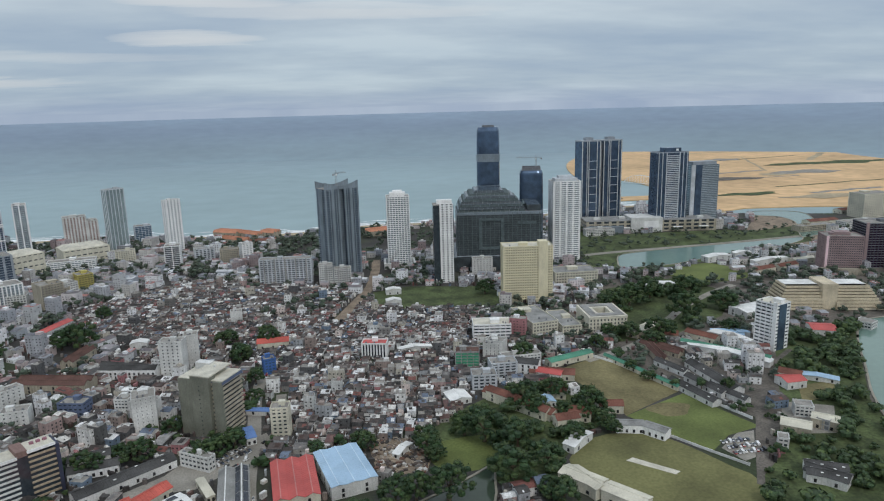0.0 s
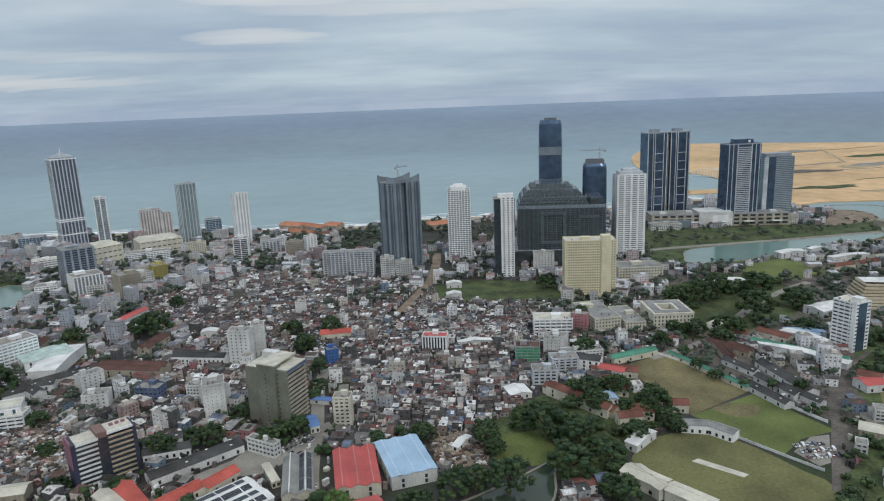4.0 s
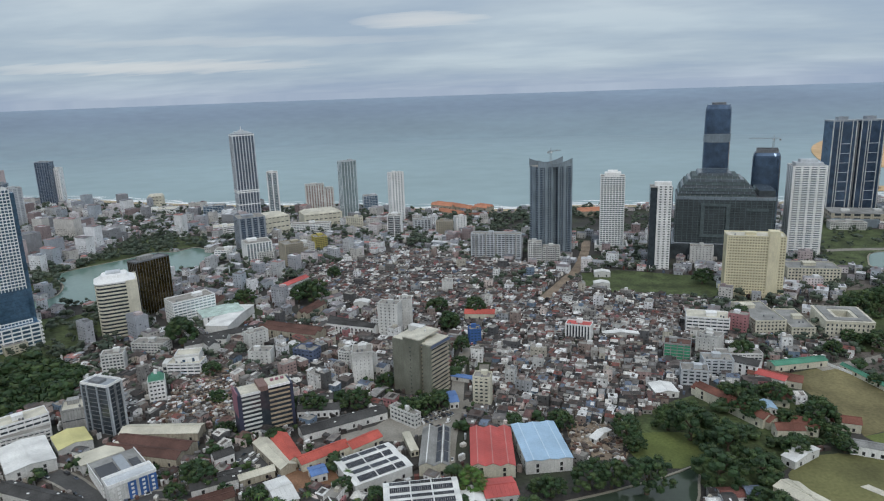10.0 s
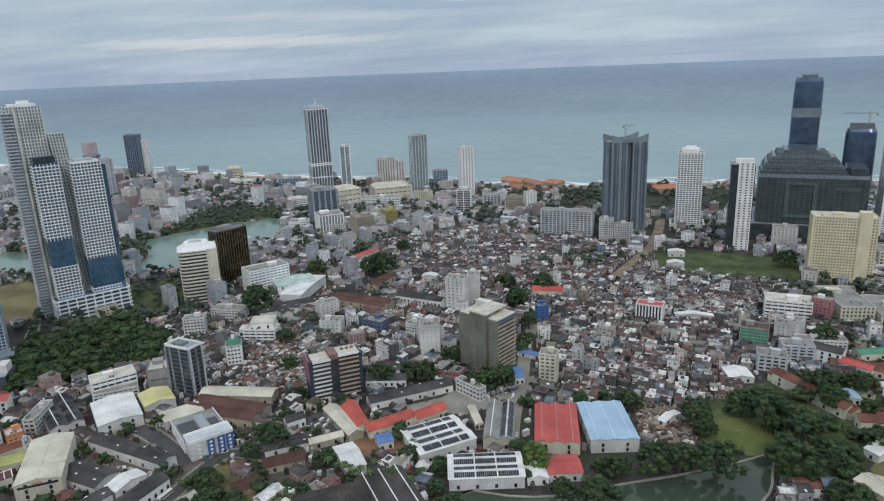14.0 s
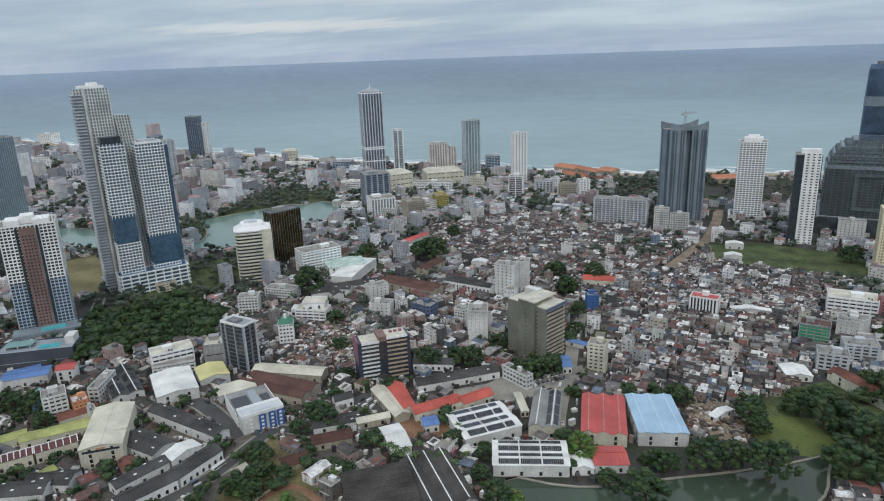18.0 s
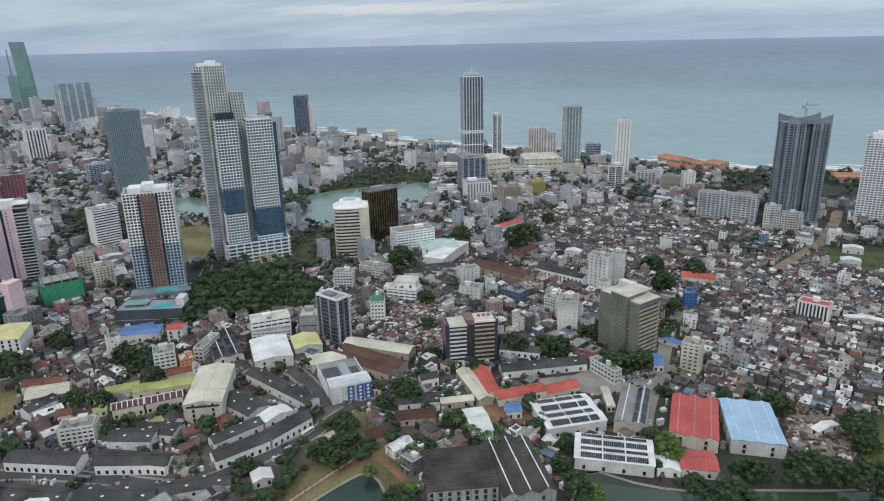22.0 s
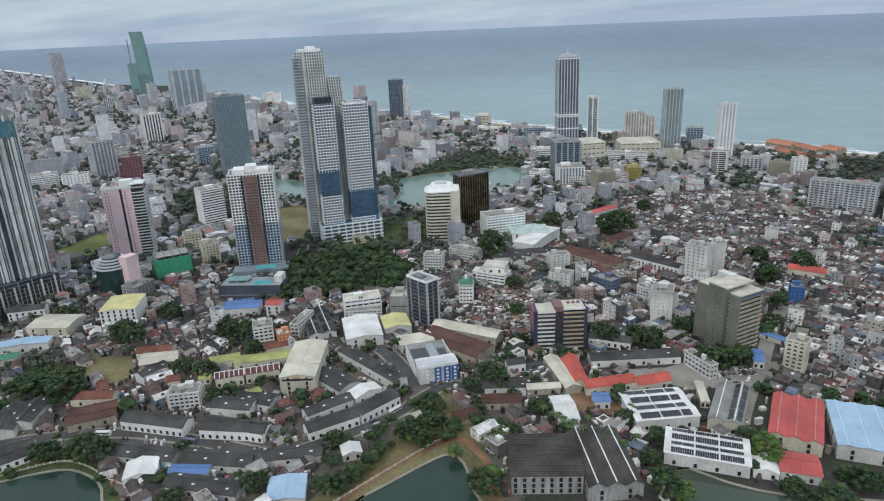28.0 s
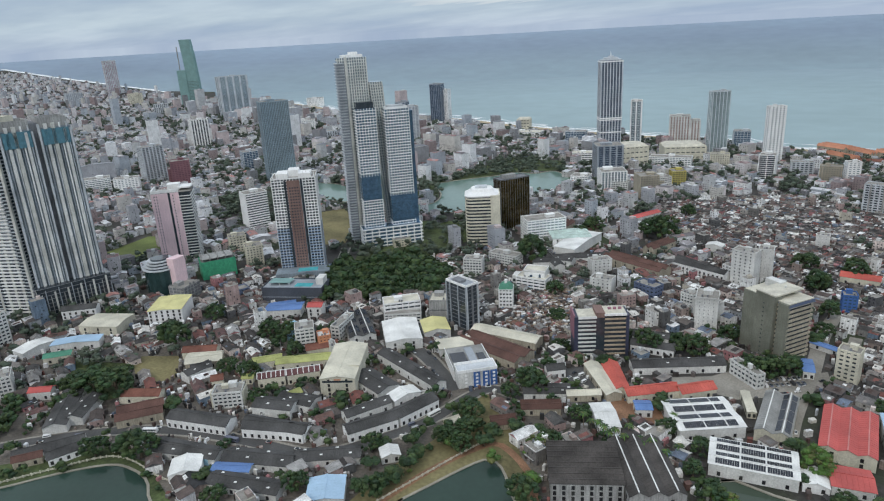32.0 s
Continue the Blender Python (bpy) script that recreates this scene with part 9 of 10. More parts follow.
# ---- the carpet of houses beyond: one mesh a district ----
class Carpet:
    """Many small buildings in one mesh: walls, roofs and openings as separate islands."""

    def __init__(self):
        self.v, self.f, self.m = [], [], []

    def quad(self, pts, mat):
        k = len(self.v)
        self.v += pts
        self.f.append(tuple(range(k, k + len(pts))))
        self.m.append(mat)

    def house(self, x, y, turn, w, d, h, style, z=0.0, windows=True, rise=1.6):
        c, s_ = math.cos(radians(turn)), math.sin(radians(turn))
        T = lambda a, b, e: (x + a * c - b * s_, y + a * s_ + b * c, z + e)
        a, b = w / 2, d / 2
        k = len(self.v)
        self.v += [T(*p) for p in ((-a, -b, -0.3), (a, -b, -0.3), (a, b, -0.3), (-a, b, -0.3), (-a, -b, h), (a, -b, h), (a, b, h), (-a, b, h))]
        for f in ((0, 1, 5, 4), (1, 2, 6, 5), (2, 3, 7, 6), (3, 0, 4, 7)):
            self.f.append(tuple(k + i for i in f)), self.m.append(0)
        if style == 0:
            o = 0.4
            self.quad([T(-a - o, -b - o, h), T(a + o, -b - o, h), T(a + o, 0, h + rise), T(-a - o, 0, h + rise)], 1)
            q = len(self.v)
            self.v += [T(a + o, b + o, h), T(-a - o, b + o, h)]
            self.f.append((q - 1, q - 2, q, q + 1)), self.m.append(1)
            self.quad([T(-a, -b, h), T(-a, b, h), T(-a, 0, h + rise)], 0), self.quad([T(a, -b, h), T(a, b, h), T(a, 0, h + rise)], 0)
            if windows:  # replaced sheets and rooflights
                for _ in range(int(rng.integers(1, 4))):
                    u0 = rng.uniform(-0.95, 0.4) * a
                    u1, t0, sd = u0 + rng.uniform(0.25, 0.7) * a, rng.uniform(0.05, 0.4), -1 if rng.random() < 0.75 else 1
                    t1 = t0 + rng.uniform(0.25, 0.55)
                    self.quad([T(u0, sd * b * (1 - t0), h + rise * t0 + 0.16), T(u1, sd * b * (1 - t0), h + rise * t0 + 0.16), T(u1, sd * b * (1 - t1), h + rise * t1 + 0.16), T(u0, sd * b * (1 - t1), h + rise * t1 + 0.16)], 1)
        elif style == 1:
            o = 0.3
            self.quad([T(-a - o, -b - o, h), T(a + o, -b - o, h), T(a + o, b + o, h + 0.9), T(-a - o, b + o, h + 0.9)], 1)
            if windows and w > 5:  # a half-roof at another slope
                u0 = rng.uniform(-0.8, 0.1) * a
                self.quad([T(u0, -b * 0.6, h + 0.35), T(u0 + a * 0.8, -b * 0.6, h + 0.35), T(u0 + a * 0.8, b * 0.7, h + 1.0), T(u0, b * 0.7, h + 1.0)], 1)
        else:
            self.quad([T(-a, -b, h - 0.5), T(a, -b, h - 0.5), T(a, b, h - 0.5), T(-a, b, h - 0.5)], 2)
            if w > 7:
                kx, ky = rng.uniform(-0.25, 0.25) * w, rng.uniform(0, 0.25) * d
                k = len(self.v)
                e = w * 0.16
                self.v += [T(*p) for p in ((kx - e, ky - e, h - 0.5), (kx + e, ky - e, h - 0.5), (kx + e, ky + e, h - 0.5), (kx - e, ky + e, h - 0.5), (kx - e, ky - e, h + 1.9), (kx + e, ky - e, h + 1.9), (kx + e, ky + e, h + 1.9), (kx - e, ky + e, h + 1.9))]
                for f in ((0, 1, 5, 4), (1, 2, 6, 5), (2, 3, 7, 6), (3, 0, 4, 7), (4, 5, 6, 7)):
                    self.f.append(tuple(k + i for i in f)), self.m.append(0)
        if windows:
            for fl in range(max(1, min(7, int(h / 3.1)))):
                n_ = max(1, int(w / 3.4))
                for i in range(n_):
                    if rng.random() < 0.82:
                        o = -a + w * (i + 0.5) / n_
                        self.quad([T(o - 0.65, -b - 0.06, fl * 3.1 + 1.0), T(o + 0.65, -b - 0.06, fl * 3.1 + 1.0), T(o + 0.65, -b - 0.06, fl * 3.1 + 2.3), T(o - 0.65, -b - 0.06, fl * 3.1 + 2.3)], 3)
                for sd in (-1, 1):
                    o = rng.uniform(-0.3, 0.3) * d
                    self.quad([T(sd * (a + 0.06), o - 0.6, fl * 3.1 + 1.0), T(sd * (a + 0.06), o + 0.6, fl * 3.1 + 1.0), T(sd * (a + 0.06), o + 0.6, fl * 3.1 + 2.2), T(sd * (a + 0.06), o - 0.6, fl * 3.1 + 2.2)], 3)

    def done(self, name, label, category="houses", distant=False, mats=None):
        m = bpy.data.meshes.new(name)
        m.from_pydata(self.v, [], self.f)
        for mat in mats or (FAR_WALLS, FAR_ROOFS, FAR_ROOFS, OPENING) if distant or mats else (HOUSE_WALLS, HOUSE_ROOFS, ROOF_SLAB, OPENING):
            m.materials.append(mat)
        m.polygons.foreach_set("material_index", self.m)
        m.update()
        return tagged(new(name, m), label, category, kind="stuff")


def settle(pts, size, heights, tall=0.06, windows=True, name="old_quarter_houses", label="dense carpet of small weathered houses", fill=0.9, distant=False):
    c = Carpet()
    for x, y in pts:
        if rng.random() > fill:
            continue
        w, d = rng.uniform(*size), rng.uniform(*size)
        big = rng.random()
        h = rng.uniform(*heights)
        st = int(rng.choice((0, 0, 0, 1, 1, 2)))
        if big < tall:
            w, d, h, st = w * rng.uniform(1.2, 1.9), d * 1.2, h * rng.uniform(1.6, 3.2), 2
        elif big < tall * 2:
            w, d, st = w * rng.uniform(1.5, 2.4), d * 1.1, 0
        t = turn_at(x, y)
        if t > 60:
            t -= 90
            w, d = d, w
        c.house(x, y, t + rng.uniform(-6, 6), w, d, h, st, windows=windows)
    return c.done(name, label, distant=distant)


rest = np.array(rest)
front_rows = inside(rest, ROWS_FRONT)
settle(rest[~front_rows], (5.5, 10.5), (3.0, 8.5), name="near_houses", label="crowded houses between the main streets", tall=0.07)
c = Carpet()
for x, y in rest[front_rows]:
    t_ = turn_at(x, y)
    c.house(x, y, t_ + rng.uniform(-5, 5), rng.uniform(10, 19), rng.uniform(7, 10), rng.uniform(3.2, 6.0), 0, rise=rng.uniform(1.6, 2.6))
c.done("front_rows", "low long houses with dark sheet and tile roofs")


def clutter(pts, name, size, heights, mats=None, label="lean-tos, awnings and patched roofs crammed between the houses"):
    """Lean-tos, awnings, tanks and roof pieces between and on the houses."""
    c = Carpet()
    for x, y in pts:
        a, w, d, z = rng.uniform(0, math.tau), rng.uniform(*size), rng.uniform(*size) * 0.8, rng.uniform(*heights)
        u, v = Vector((math.cos(a), math.sin(a), 0)) * w / 2, Vector((-math.sin(a), math.cos(a), rng.uniform(-0.35, 0.35))) * d / 2
        o = Vector((x, y, z))
        top_ = [o - u - v, o + u - v, o + u + v, o - u + v]
        k = len(c.v)
        c.v += [tuple(q) for q in top_] + [(q.x, q.y, -0.2) for q in top_]
        mat = 1 if rng.random() < 0.75 else 0
        c.f.append((k, k + 1, k + 2, k + 3)), c.m.append(mat)
        for i in range(4):
            j = (i + 1) % 4
            c.f.append((k + i, k + 4 + i, k + 4 + j, k + j)), c.m.append(mat)
    c.done(name, label, "sheds", mats=mats)


near_gap = rng.uniform((-700, 240), (330, 760), (9000, 2))
near_gap = near_gap[in_view(near_gap, 310, 760) & clear(near_gap, 2.5)]
near_gap = near_gap[~inside(near_gap, ROWS_FRONT)]
clutter(near_gap[:4200], "near_lean_tos", (2.6, 5.6), (2.2, 4.6))
far_gap = rng.uniform((-520, 640), (240, 960), (9000, 2))
far_gap = far_gap[inside(far_gap, DENSE) & clear(far_gap, 2.5)]
clutter(far_gap[:4200], "packed_lean_tos", (2.4, 5.0), (2.6, 5.2))
roof_gap = rng.uniform((-560, 330), (330, 960), (14000, 2))
roof_gap = roof_gap[in_view(roof_gap, 320, 980) & clear(roof_gap, 2.0)]
clutter(roof_gap[:3600], "roof_bits", (1.4, 3.2), (2.4, 5.6))
row_gap = rng.uniform((-760, 100), (-60, 620), (16000, 2))
row_gap = row_gap[inside(row_gap, ROWS_FRONT) & in_view(row_gap, 300, 760) & clear(row_gap, 1.2)]
clutter(row_gap[:2600], "yard_clutter", (1.0, 3.2), (1.2, 4.4))
rubble = rng.uniform((min(p[0] for p in PLOT), min(p[1] for p in PLOT)), (max(p[0] for p in PLOT), max(p[1] for p in PLOT)), (260, 2))
rubble = rubble[inside(rubble, PLOT)]
clutter(rubble, "rubble_heaps", (1.0, 4.4), (0.4, 1.8), (RUBBLE, RUBBLE), "heaps of rubble and broken slabs on bare earth")
ruin = rng.uniform((-320, 440), (-245, 537), (2600, 2))
ruin = ruin[inside(ruin, RUIN) & off_foot(ruin, 1.0)]
clutter(ruin, "broken_shanties", (1.4, 4.6), (1.2, 4.8), (HOUSE_WALLS, RUBBLE), "jumble of broken boards, shanty roofs and debris")
# the tightly packed quarter
pts = lattice(-560, 260, 430, 1040, 6.6, -10, 0.36)
pts = pts[in_view(pts, 305, 1070) & clear(pts, 4.5)]
packed = inside(pts, DENSE)
settle(pts[packed], (4.2, 8.2), (2.8, 6.2), tall=0.04, name="packed_houses", label="tightly packed small houses with rusty and grey roofs")
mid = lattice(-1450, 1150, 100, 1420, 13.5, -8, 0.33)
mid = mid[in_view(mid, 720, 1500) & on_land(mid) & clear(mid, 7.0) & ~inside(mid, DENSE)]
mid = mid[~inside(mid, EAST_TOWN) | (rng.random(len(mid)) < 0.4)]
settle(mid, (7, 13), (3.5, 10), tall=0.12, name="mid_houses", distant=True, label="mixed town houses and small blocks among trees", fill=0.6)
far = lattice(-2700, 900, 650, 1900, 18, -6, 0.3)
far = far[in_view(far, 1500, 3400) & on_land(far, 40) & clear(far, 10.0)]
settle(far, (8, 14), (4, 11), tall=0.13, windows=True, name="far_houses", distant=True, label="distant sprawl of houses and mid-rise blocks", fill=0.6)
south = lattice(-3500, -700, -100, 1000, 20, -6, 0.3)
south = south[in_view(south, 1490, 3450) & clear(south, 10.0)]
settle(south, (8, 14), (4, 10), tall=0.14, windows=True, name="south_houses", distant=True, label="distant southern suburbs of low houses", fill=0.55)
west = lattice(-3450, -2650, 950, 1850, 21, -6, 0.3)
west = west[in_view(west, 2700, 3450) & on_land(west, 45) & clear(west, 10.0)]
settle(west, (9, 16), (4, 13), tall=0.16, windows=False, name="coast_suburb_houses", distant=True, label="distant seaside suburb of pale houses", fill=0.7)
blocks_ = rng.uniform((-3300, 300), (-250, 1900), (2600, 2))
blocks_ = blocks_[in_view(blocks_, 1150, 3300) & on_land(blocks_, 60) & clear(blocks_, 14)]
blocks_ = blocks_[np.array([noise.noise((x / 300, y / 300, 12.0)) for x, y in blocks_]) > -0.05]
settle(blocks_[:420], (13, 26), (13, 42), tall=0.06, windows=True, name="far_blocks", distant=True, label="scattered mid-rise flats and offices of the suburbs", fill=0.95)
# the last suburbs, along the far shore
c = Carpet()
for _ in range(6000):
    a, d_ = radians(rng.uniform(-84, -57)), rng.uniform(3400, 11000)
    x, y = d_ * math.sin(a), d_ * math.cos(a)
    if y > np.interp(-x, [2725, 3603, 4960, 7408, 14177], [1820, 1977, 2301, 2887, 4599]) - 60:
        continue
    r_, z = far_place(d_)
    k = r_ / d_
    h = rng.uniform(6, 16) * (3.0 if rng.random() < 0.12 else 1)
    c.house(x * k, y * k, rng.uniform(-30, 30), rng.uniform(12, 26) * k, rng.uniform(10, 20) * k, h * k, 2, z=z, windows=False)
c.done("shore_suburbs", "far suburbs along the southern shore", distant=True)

# ---- trees ----
def crown_mesh(k, light=False, clumps=7, leaves=40, size=1.0, seg=7, rows=4):
    """A crown: uneven clumps, each a rough core with many small leaf sprays standing out of it."""
    r_ = random.Random(40 + k)
    v, f = [], []
    for c in range(clumps):
        a, ra = c * 2.4 + r_.uniform(-0.4, 0.4), r_.uniform(0.3, 1.0) * 3.3 * (0.2 if c == 0 else 1)
        cx, cy, cz, cr = ra * math.cos(a), ra * math.sin(a), r_.uniform(3.6, 6.4) + (1.2 if c == 0 else 0), r_.uniform(1.5, 2.5)
        # rough core
        b0 = len(v)
        for i in range(rows + 1):
            th = math.pi * i / rows
            for j in range(seg):
                ph = math.tau * j / seg
                q = cr * (0.86 + 0.22 * r_.random())
                v.append((cx + q * math.sin(th) * math.cos(ph), cy + q * math.sin(th) * math.sin(ph), cz + q * 0.72 * math.cos(th)))
        for i in range(rows):
            for j in range(seg):
                f.append((b0 + i * seg + j, b0 + i * seg + (j + 1) % seg, b0 + (i + 1) * seg + (j + 1) % seg, b0 + (i + 1) * seg + j))
        for _ in range(leaves):
            d_ = Vector((r_.gauss(0, 1), r_.gauss(0, 1), r_.gauss(0.25, 0.8))).normalized()
            p = Vector((cx, cy, cz)) + Vector((d_.x, d_.y, d_.z * 0.75)) * cr * r_.uniform(0.9, 1.22)
            s_ = r_.uniform(0.3, 0.62) * size
            t1 = Vector((r_.gauss(0, 1), r_.gauss(0, 1), r_.gauss(0, 1))).normalized()
            t2 = d_.cross(t1).normalized()
            t1 = (t2.cross(d_) + d_ * r_.uniform(-0.6, 0.6)).normalized()
            b1 = len(v)
            v += [tuple(p - t1 * s_), tuple(p + t2 * s_ * 0.6), tuple(p + t1 * s_ + d_ * 0.2), tuple(p - t2 * s_ * 0.6)]
            f.append((b1, b1 + 1, b1 + 2, b1 + 3))
    m = bpy.data.meshes.new("crown")
    m.from_pydata(v, [], f)
    m.materials.append(LEAVES_LIGHT if light else LEAVES)
    m.update()
    return m


def trunk_mesh(k):
    r_ = random.Random(70 + k)
    bm = bmesh.new()
    rows = []
    for z, rad in ((0, 0.5), (0.6, 0.36), (2.4, 0.28), (4.2, 0.2)):
        rows.append([(rad * math.cos(i * math.tau / 7) + 0.1 * z * math.sin(k), rad * math.sin(i * math.tau / 7), z) for i in range(7)])
    loft(bm, rows)
    for i in range(5):
        a = i * 1.26 + r_.uniform(-0.3, 0.3)
        x0, y0 = 0.1 * 2.6 * math.sin(k), 0
        x1, y1, z1 = x0 + 2.4 * math.cos(a), 2.4 * math.sin(a), r_.uniform(4.2, 5.4)
        loft(bm, [[(x0 + 0.16 * math.cos(j * 1.571), y0 + 0.16 * math.sin(j * 1.571), 2.4 + 0.05 * j) for j in range(4)], [(x1 + 0.06 * math.cos(j * 1.571), y1 + 0.06 * math.sin(j * 1.571), z1) for j in range(4)]])
    return mesh_of(bm, BARK, "trunk")


def broad_crown(k, light=False):
    """A large old tree: a domed crown of many small clumps with gaps, from leaf sprays round rough cores."""
    r_ = random.Random(500 + k)
    v, f = [], []
    for c in range(54):
        a, e = c * 2.4 + r_.uniform(-0.3, 0.3), math.asin(min(1, (c + 0.5) / 54))
        q = r_.uniform(0.8, 1.08) * (1 + 0.18 * math.sin(2 * a + k))
        cx, cy, cz, cr = 3.7 * q * math.cos(e) * math.cos(a), 3.7 * q * math.cos(e) * math.sin(a), 3.3 + 3.4 * q * math.sin(e) - r_.uniform(0, 1.3) * (e < 0.5), r_.uniform(0.45, 1.0)
        b0 = len(v)
        for i in range(4):
            th = math.pi * i / 3
            for j in range(6):
                ph, z_ = math.tau * j / 6, cr * (0.8 + 0.3 * r_.random())
                v.append((cx + z_ * math.sin(th) * math.cos(ph), cy + z_ * math.sin(th) * math.sin(ph), cz + z_ * 0.8 * math.cos(th)))
        f += [(b0 + i * 6 + j, b0 + i * 6 + (j + 1) % 6, b0 + (i + 1) * 6 + (j + 1) % 6, b0 + (i + 1) * 6 + j) for i in range(3) for j in range(6)]
        for _ in range(26):
            d_ = Vector((r_.gauss(0, 1), r_.gauss(0, 1), r_.gauss(0.3, 0.8))).normalized()
            p = Vector((cx, cy, cz)) + d_ * cr * r_.uniform(0.85, 1.25)
            s_ = r_.uniform(0.1, 0.24)
            t2 = d_.cross(Vector((r_.gauss(0, 1), r_.gauss(0, 1), r_.gauss(0, 1)))).normalized()
            t1 = (t2.cross(d_) + d_ * r_.uniform(-0.7, 0.7)).normalized()
            b1 = len(v)
            v += [tuple(p - t1 * s_), tuple(p + t2 * s_ * 0.7), tuple(p + t1 * s_ + d_ * 0.1), tuple(p - t2 * s_ * 0.7)]
            f.append((b1, b1 + 1, b1 + 2, b1 + 3))
    m = bpy.data.meshes.new("crown")
    m.from_pydata(v, [], f)
    m.materials.append(LEAVES_LIGHT if light else LEAVES)
    m.update()
    return m


BROAD = [broad_crown(k) for k in range(5)] + [broad_crown(5, True), broad_crown(6, True)]
CROWNS = [crown_mesh(k, clumps=(7, 9, 8, 6, 10, 8)[k]) for k in range(6)] + [crown_mesh(6, True, 8), crown_mesh(7, True, 7)]
TRUNKS = [trunk_mesh(k) for k in range(4)]
LABELS = ("broad rain tree with a dark green crown", "spreading shade tree with an uneven dense crown", "round-headed garden tree with dark leaves", "pale yellow-green tree beside the water")


def tree(x, y, scale, k, turn, light=False):
    ob = thing("tree", pose(x, y, 0, 0, 0, turn), LABELS[3] if light else LABELS[k % 3], "tree", "city trees")
    ob.scale = (scale, scale, scale * rng.uniform(0.8, 1.05))
    part("trunk", TRUNKS[k % 4], BARK, ob)
    part("crown", (BROAD[5 + k % 2 if light else k % 5]) if scale > 1.5 else CROWNS[6 + k % 2 if light else k % 6], LEAVES, ob)


def crowd(poly, gap, jitter=0.48):
    x, y = [p[0] for p in poly], [p[1] for p in poly]
    p = lattice(min(x), max(x), min(y), max(y), gap, 20, jitter)
    return p[inside(p, poly) & off_foot(p, 2.5)]


wild = []
water = [LAKE_SOUTH, LAKE_EAST, LAKE_NORTH, CANAL, POND_LEFT, POND_MID, POND_RIGHT, FIELD_OVAL, FIELD_MID, FIELD_FAR, LAWN_LAKE, COURT_LAKE]
for poly, gap, lo, hi in ((TREES_PARK, 11, 1.9, 2.7), (TREES_FIELD, 24, 0.9, 1.8), (TREES_LAKE, 17, 1.1, 2.1), (TREES_POND, 17, 0.9, 1.6), (TREES_CORNER, 10, 1.2, 1.8), (TREES_LANE, 34, 0.7, 1.2), (TREES_NORTH, 30, 1.0, 1.9), (NORTH_STRIP, 24, 1.0, 2.0), (CANAL_BANK, 30, 0.7, 1.4), (TREES_SHORE, 20, 1.2, 2.1), (TREES_COAST, 22, 1.3, 2.2), (TREES_LAGOON, 15, 1.3, 2.2), (TREES_SOUTH, 14, 1.4, 2.2), (BANK_GREEN, 15, 0.6, 1.3), (BANK_LEFT, 24, 0.6, 1.3), (NORTH_GREEN, 24, 0.8, 1.5)):
    p = crowd(poly, gap)
    for w_ in water:
        p = p[~inside(p, w_)]
    for nm_, pts_, wide, _m in ROADS:
        p = p[off_line(p, pts_, wide / 2 + 2)]
    for x, y in p:
        if rng.random() < 0.86:
            wild.append((x, y, rng.uniform(lo * 0.6, hi * 1.15)))
# trees scattered through the town
scat = rng.uniform((-1500, 100), (1200, 1430), (15000, 2))
scat = scat[in_view(scat, 305, 1500) & on_land(scat, 30) & clear(scat, 3.0, False)]
thick = np.array([noise.noise((x / 130, y / 130, 1.0)) for x, y in scat])
dens = inside(scat, DENSE)
east = inside(scat, EAST_TOWN)
scat = scat[(thick > np.where(dens, 0.3, np.where(east | inside(scat, ROWS_FRONT), -0.3, -0.14)))]
wild += [(x, y, rng.uniform(0.7, 1.9) * (1.25 if math.hypot(x, y) > 720 else 1.0)) for x, y in scat]
wild.sort(key=lambda q: math.hypot(q[0], q[1]))
for x, y, s_, light in NAMED:
    tree(x, y, s_, int(rng.integers(0, 12)), rng.uniform(0, 360), light)
for i, (x, y, s_) in enumerate(wild[:50]):
    tree(x, y, s_, int(rng.integers(0, 12)), rng.uniform(0, 360), rng.random() < 0.22)


def grove(rows, name, label, clumps=4, leaves=9, seg=6, leaf=None):
    """Distant trees in one mesh, from the same crowns."""
    v, f, n_ = [], [], 0
    src = []
    for k in range(4):
        m = crown_mesh(20 + k, clumps=clumps, leaves=leaves, size=1.9, seg=seg, rows=3)
        co = np.empty(len(m.vertices) * 3)
        m.vertices.foreach_get("co", co)
        src.append((co.reshape(-1, 3), [tuple(p.vertices) for p in m.polygons]))
        bpy.data.meshes.remove(m)
    for x, y, s_, z in rows:
        co, faces = src[rng.integers(0, 4)]
        a = rng.uniform(0, math.tau)
        q = co * s_
        v.append(np.stack([q[:, 0] * math.cos(a) - q[:, 1] * math.sin(a) + x, q[:, 0] * math.sin(a) + q[:, 1] * math.cos(a) + y, q[:, 2] * 0.9 - 1.5 * s_ + z], 1))
        f += [tuple(i + n_ for i in t) for t in faces]
        n_ += len(co)
    m = bpy.data.meshes.new(name)
    m.from_pydata(np.concatenate(v).tolist(), [], f)
    m.materials.append(leaf or LEAVES)
    m.update()
    tagged(new(name, m), label, "trees", kind="stuff")


rest_ = [(x, y, s_, 0.0) for x, y, s_ in wild[50:]]
spots_ = np.array([q[:2] for q in rest_])
canopy = inside(spots_, TREES_PARK)
east_ = inside(spots_, TREES_LAKE) | inside(spots_, TREES_NORTH) | inside(spots_, TREES_FIELD)
grove([q for q, c_ in zip(rest_, canopy) if c_], "park_canopy", "closed dark canopy of old trees by the park", 10, 20, 6)
grove([q for q, c_ in zip(rest_, east_) if c_], "lakeside_canopy", "old trees between the sports ground and the lake", 8, 16, 6, LEAVES_EAST)
canopy |= east_
rest_ = [q for q, c_ in zip(rest_, canopy) if not c_]
grove([q for q in rest_ if math.hypot(q[0], q[1]) < 560], "town_trees", "trees scattered between the houses")
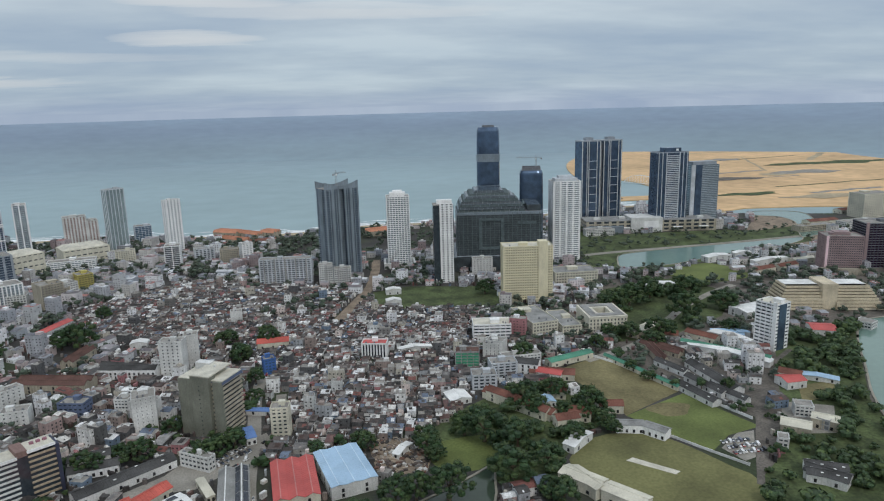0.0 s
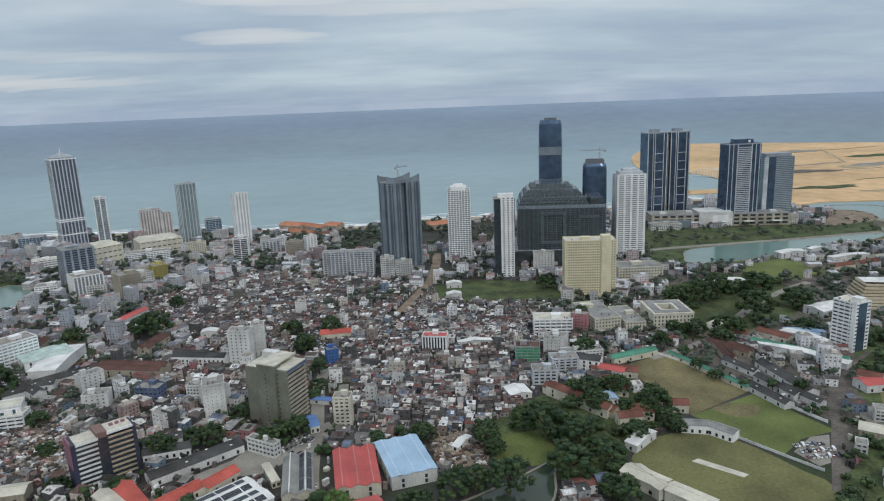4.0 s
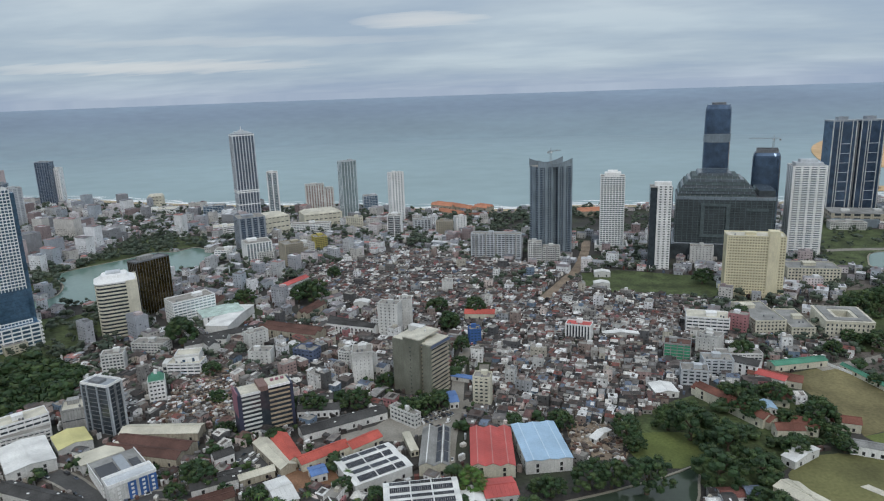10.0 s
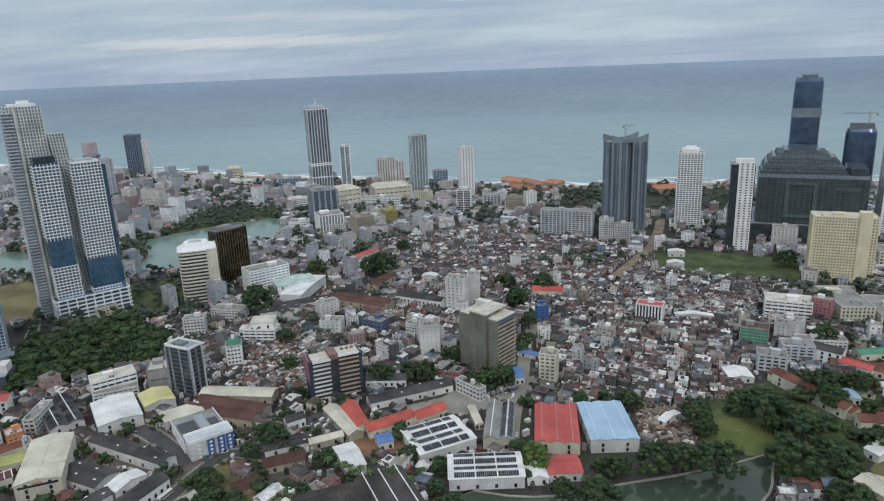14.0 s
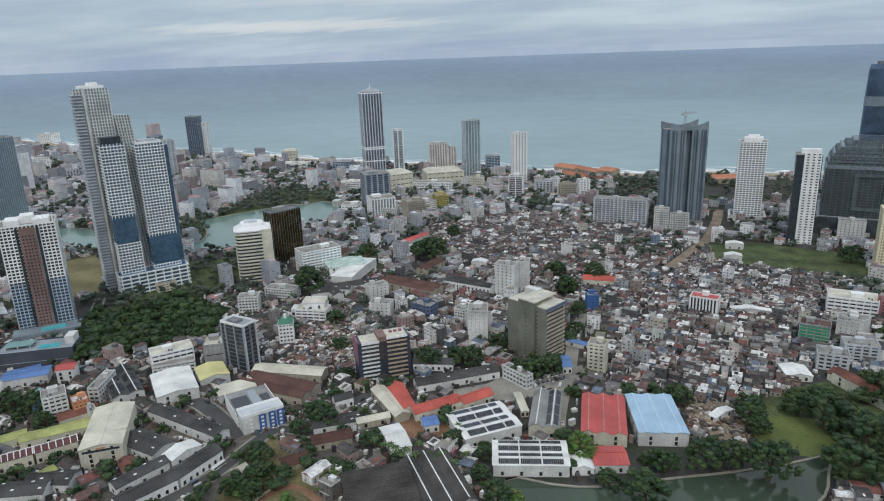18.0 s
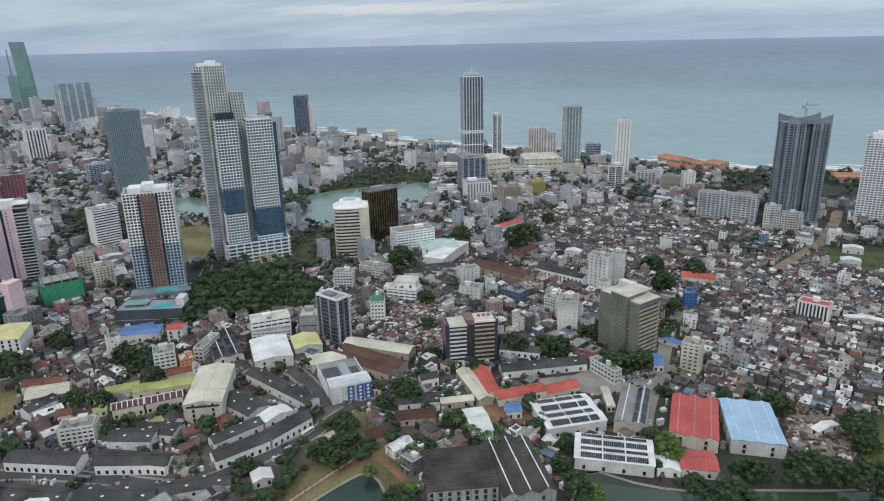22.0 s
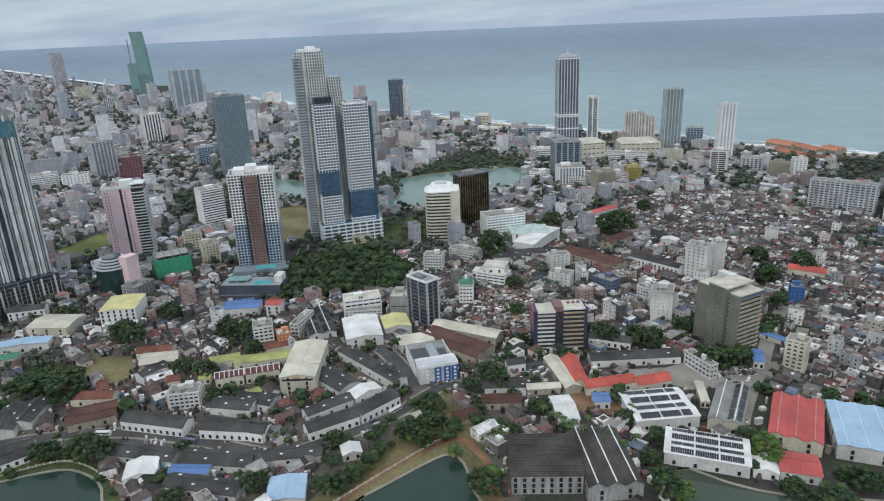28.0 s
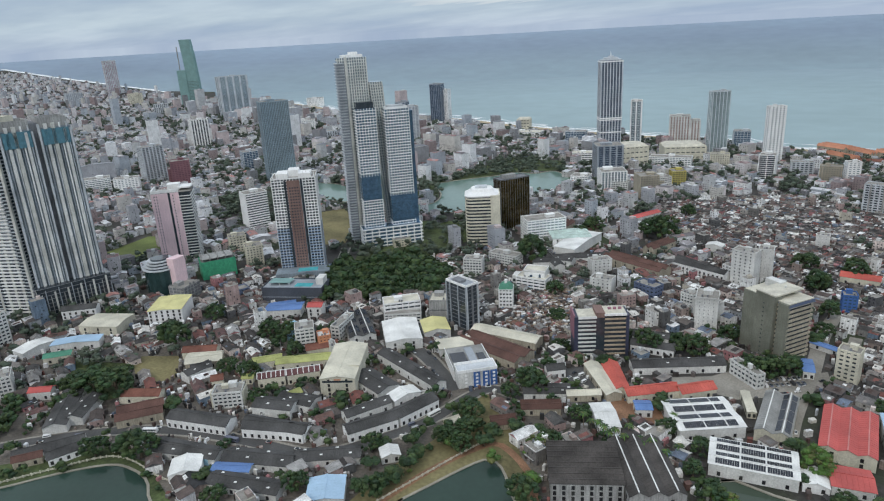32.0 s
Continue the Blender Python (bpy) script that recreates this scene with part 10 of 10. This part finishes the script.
# from 560 m out the leaf colour carries the haze
grove([q for q in rest_ if math.hypot(q[0], q[1]) >= 560], "lakeside_trees", "hazy grey-green trees along the lakes and the coast", 3, 7, 5, LEAVES_HAZED)
fs = rng.uniform((-3300, -100), (600, 1900), (15000, 2))
fs = fs[in_view(fs, 1450, 3400) & on_land(fs, 50)]
fs = fs[~inside(fs, LAKE_SOUTH)]
th = np.array([noise.noise((x / 260, y / 260, 6.0)) for x, y in fs])
fs = fs[th > -0.2]
grove([(x, y, rng.uniform(1.3, 2.6), 0.0) for x, y in fs[:6000]], "far_trees", "distant belts of trees among the suburbs", 3, 5, 5, LEAVES_HAZED)

# coconut palms by the yard
def palm(x, y, high, k):
    r_ = random.Random(300 + k)
    ob = thing("palm_tree", pose(x, y, 0, 0, 0, r_.uniform(0, 360)), "coconut palm with drooping fronds", "palm", "palms by the yard")
    bm = bmesh.new()
    loft(bm, [[(0.22 * math.cos(i * math.tau / 6) + 0.02 * z * z / high, 0.22 * math.sin(i * math.tau / 6), z) for i in range(6)] for z in (0, high * 0.5, high)])
    part("trunk", bm, BARK, ob)
    for i in range(13):
        a, bm = i * 2.4, bmesh.new()
        prev = None
        for s_ in range(6):
            t = s_ / 5
            rr, z = 3.6 * t, high + 1.2 * math.sin(t * 2.2) - 1.9 * t * t * (0.6 + 0.4 * (i % 3))
            w_ = 0.6 * math.sin(math.pi * min(0.95, t * 0.85 + 0.12))
            c_ = Vector((rr * math.cos(a) + 0.02 * high, rr * math.sin(a), z))
            n_ = Vector((-math.sin(a), math.cos(a), -0.3)) * w_
            n2 = Vector((math.sin(a), -math.cos(a), -0.3)) * w_
            row = [bm.verts.new(c_ + n_), bm.verts.new(c_), bm.verts.new(c_ + n2)]
            if prev:
                bm.faces.new((prev[0], prev[1], row[1], row[0])), bm.faces.new((prev[1], prev[2], row[2], row[1]))
            prev = row
        part("frond", bm, LEAVES_LIGHT if i % 3 else LEAVES, ob)


YX, YY = YARD[0][0], YARD[0][1]
for k in range(14):
    palm(YX + 6 + k * 4.6 + rng.uniform(-2, 2), YY - 34 - rng.uniform(0, 16), rng.uniform(9, 13), k)

# ---- vehicles ----
CAR_PAINT = material("car_paint", [(0.74, 0.74, 0.74), (0.8, 0.8, 0.8), (0.05, 0.05, 0.055), (0.4, 0.41, 0.43), (0.78, 0.78, 0.77), (0.3, 0.04, 0.04), (0.72, 0.72, 0.7), (0.14, 0.15, 0.2)], 0.3, 0.1, depth=(0.1, 0.1), bump=0)
TYRE = material("black_rubber", (0.02, 0.02, 0.02), 0.9)


def car_proto(kind):
    ln, wd, ht = {"car": (4.3, 1.75, 1.45), "van": (5.0, 1.9, 2.1), "bus": (10.5, 2.5, 3.1)}[kind]
    ob = thing({"car": "car", "van": "van", "bus": "bus"}[kind], pose(0, 0, -500), {"car": "small parked car on the roadside", "van": "parked van with plain sides", "bus": "city bus on the road"}[kind], kind, "vehicles")
    bm = bmesh.new()
    if kind == "car":
        prof = ((-2.15, 0.35), (2.15, 0.35), (2.15, 0.75), (1.2, 0.85), (-2.0, 0.95), (-2.15, 0.8))
    else:
        prof = ((-ln / 2, 0.4), (ln / 2, 0.4), (ln / 2, ht * 0.55), (ln / 2 - 0.5, ht), (-ln / 2 + 0.1, ht), (-ln / 2, ht * 0.6))
    loft(bm, [[(x, y, z) for x, z in prof] for y in (-wd / 2, wd / 2)])
    part("body", bm, CAR_PAINT, ob)
    bm = bmesh.new()
    if kind == "car":
        loft(bm, [[(x, y, z) for x, z in ((-1.6, 0.9), (1.1, 0.85), (0.45, ht), (-1.2, ht))] for y in (-wd * 0.42, wd * 0.42)])
    else:
        box(bm, -ln / 2 + 0.4, ln / 2 - 0.6, -wd / 2 - 0.03, wd / 2 + 0.03, ht * 0.55, ht * 0.82)
    part("glasshouse", bm, GLASS_DARK, ob)
    bm = bmesh.new()
    drum(bm, 0, 0, -0.11, 0.11, 0.33 if kind != "bus" else 0.48, None, 10)
    m = mesh_of(bm, TYRE, "wheel")
    for sx in (-0.31, 0.31):
        for sy in (-1, 1):
            wheel = part("wheel", m, TYRE, ob, at=(sx * ln, sy * (wd / 2 - 0.1), 0.33 if kind != "bus" else 0.48))
            wheel.rotation_euler = (math.pi / 2, 0, 0)
    return ob


CARS = {k: car_proto(k) for k in ("car", "van", "bus")}


def park_along(pts, n_, off, kinds=("car", "car", "car", "van"), seed=0):
    r_ = random.Random(seed)
    line = [Vector(p) for p in smooth_line(pts, 3)]
    for k in range(n_):
        i = r_.randrange(1, len(line) - 1)
        t = (line[i + 1] - line[i - 1]).normalized()
        q = line[i] + Vector((-t.y, t.x)) * off * r_.choice((-1, 1))
        copy_thing(CARS[r_.choice(kinds)], pose(q.x, q.y, 0.1, 0, 0, math.degrees(math.atan2(t.y, t.x)) + r_.choice((0, 180))))


park_along(ROAD_MAIN, 22, 3.4, seed=1)
park_along(ROAD_SCHOOL, 8, 4.4, seed=5)
park_along(ROAD_YARD, 16, 3.0, seed=2)
park_along(ROAD_POND, 18, 2.6, ("car", "van", "bus", "car"), seed=3)
park_along(ROAD_NORTH, 5, 3.0, seed=4)
r_ = random.Random(9)
for k in range(18):
    copy_thing(CARS["car" if k % 5 else "van"], pose(-101 + (k % 9) * 2.9 + (k // 9) * 4.6, 459 + (k % 9) * 2.6 - (k // 9) * 5.2, 0.2, 0, 0, 132 + r_.uniform(-5, 5)))
cx_, cy_ = sum(p[0] for p in CARPARK) / len(CARPARK), sum(p[1] for p in CARPARK) / len(CARPARK)
for k in range(26):
    copy_thing(CARS[("car", "car", "van")[k % 3]], pose(cx_ - 12 + (k % 9) * 3.0 + r_.uniform(-0.5, 0.5), cy_ - 9 + (k // 9) * 8, 0.2, 0, 0, 80 + r_.uniform(-6, 6)))
vx, vy = sum(p[0] for p in YARD_VANS) / 4, sum(p[1] for p in YARD_VANS) / 4
for k in range(6):
    copy_thing(CARS["van" if k % 3 else "car"], pose(vx - 7 + (k % 3) * 6, vy - 4 + (k // 3) * 8, 0.2, 0, 0, 75 + r_.uniform(-8, 8)))
qx, qy = sum(p[0] for p in YARD) / len(YARD), sum(p[1] for p in YARD) / len(YARD)
for k in range(6):
    copy_thing(CARS["van" if k % 2 else "car"], pose(qx - 10 + k * 3.6, qy + 8 + (k % 2) * 5, 0.2, 0, 0, 80 + r_.uniform(-10, 10)))
for o in CARS.values():
    for q in (*o.children_recursive, o):
        bpy.data.objects.remove(q)
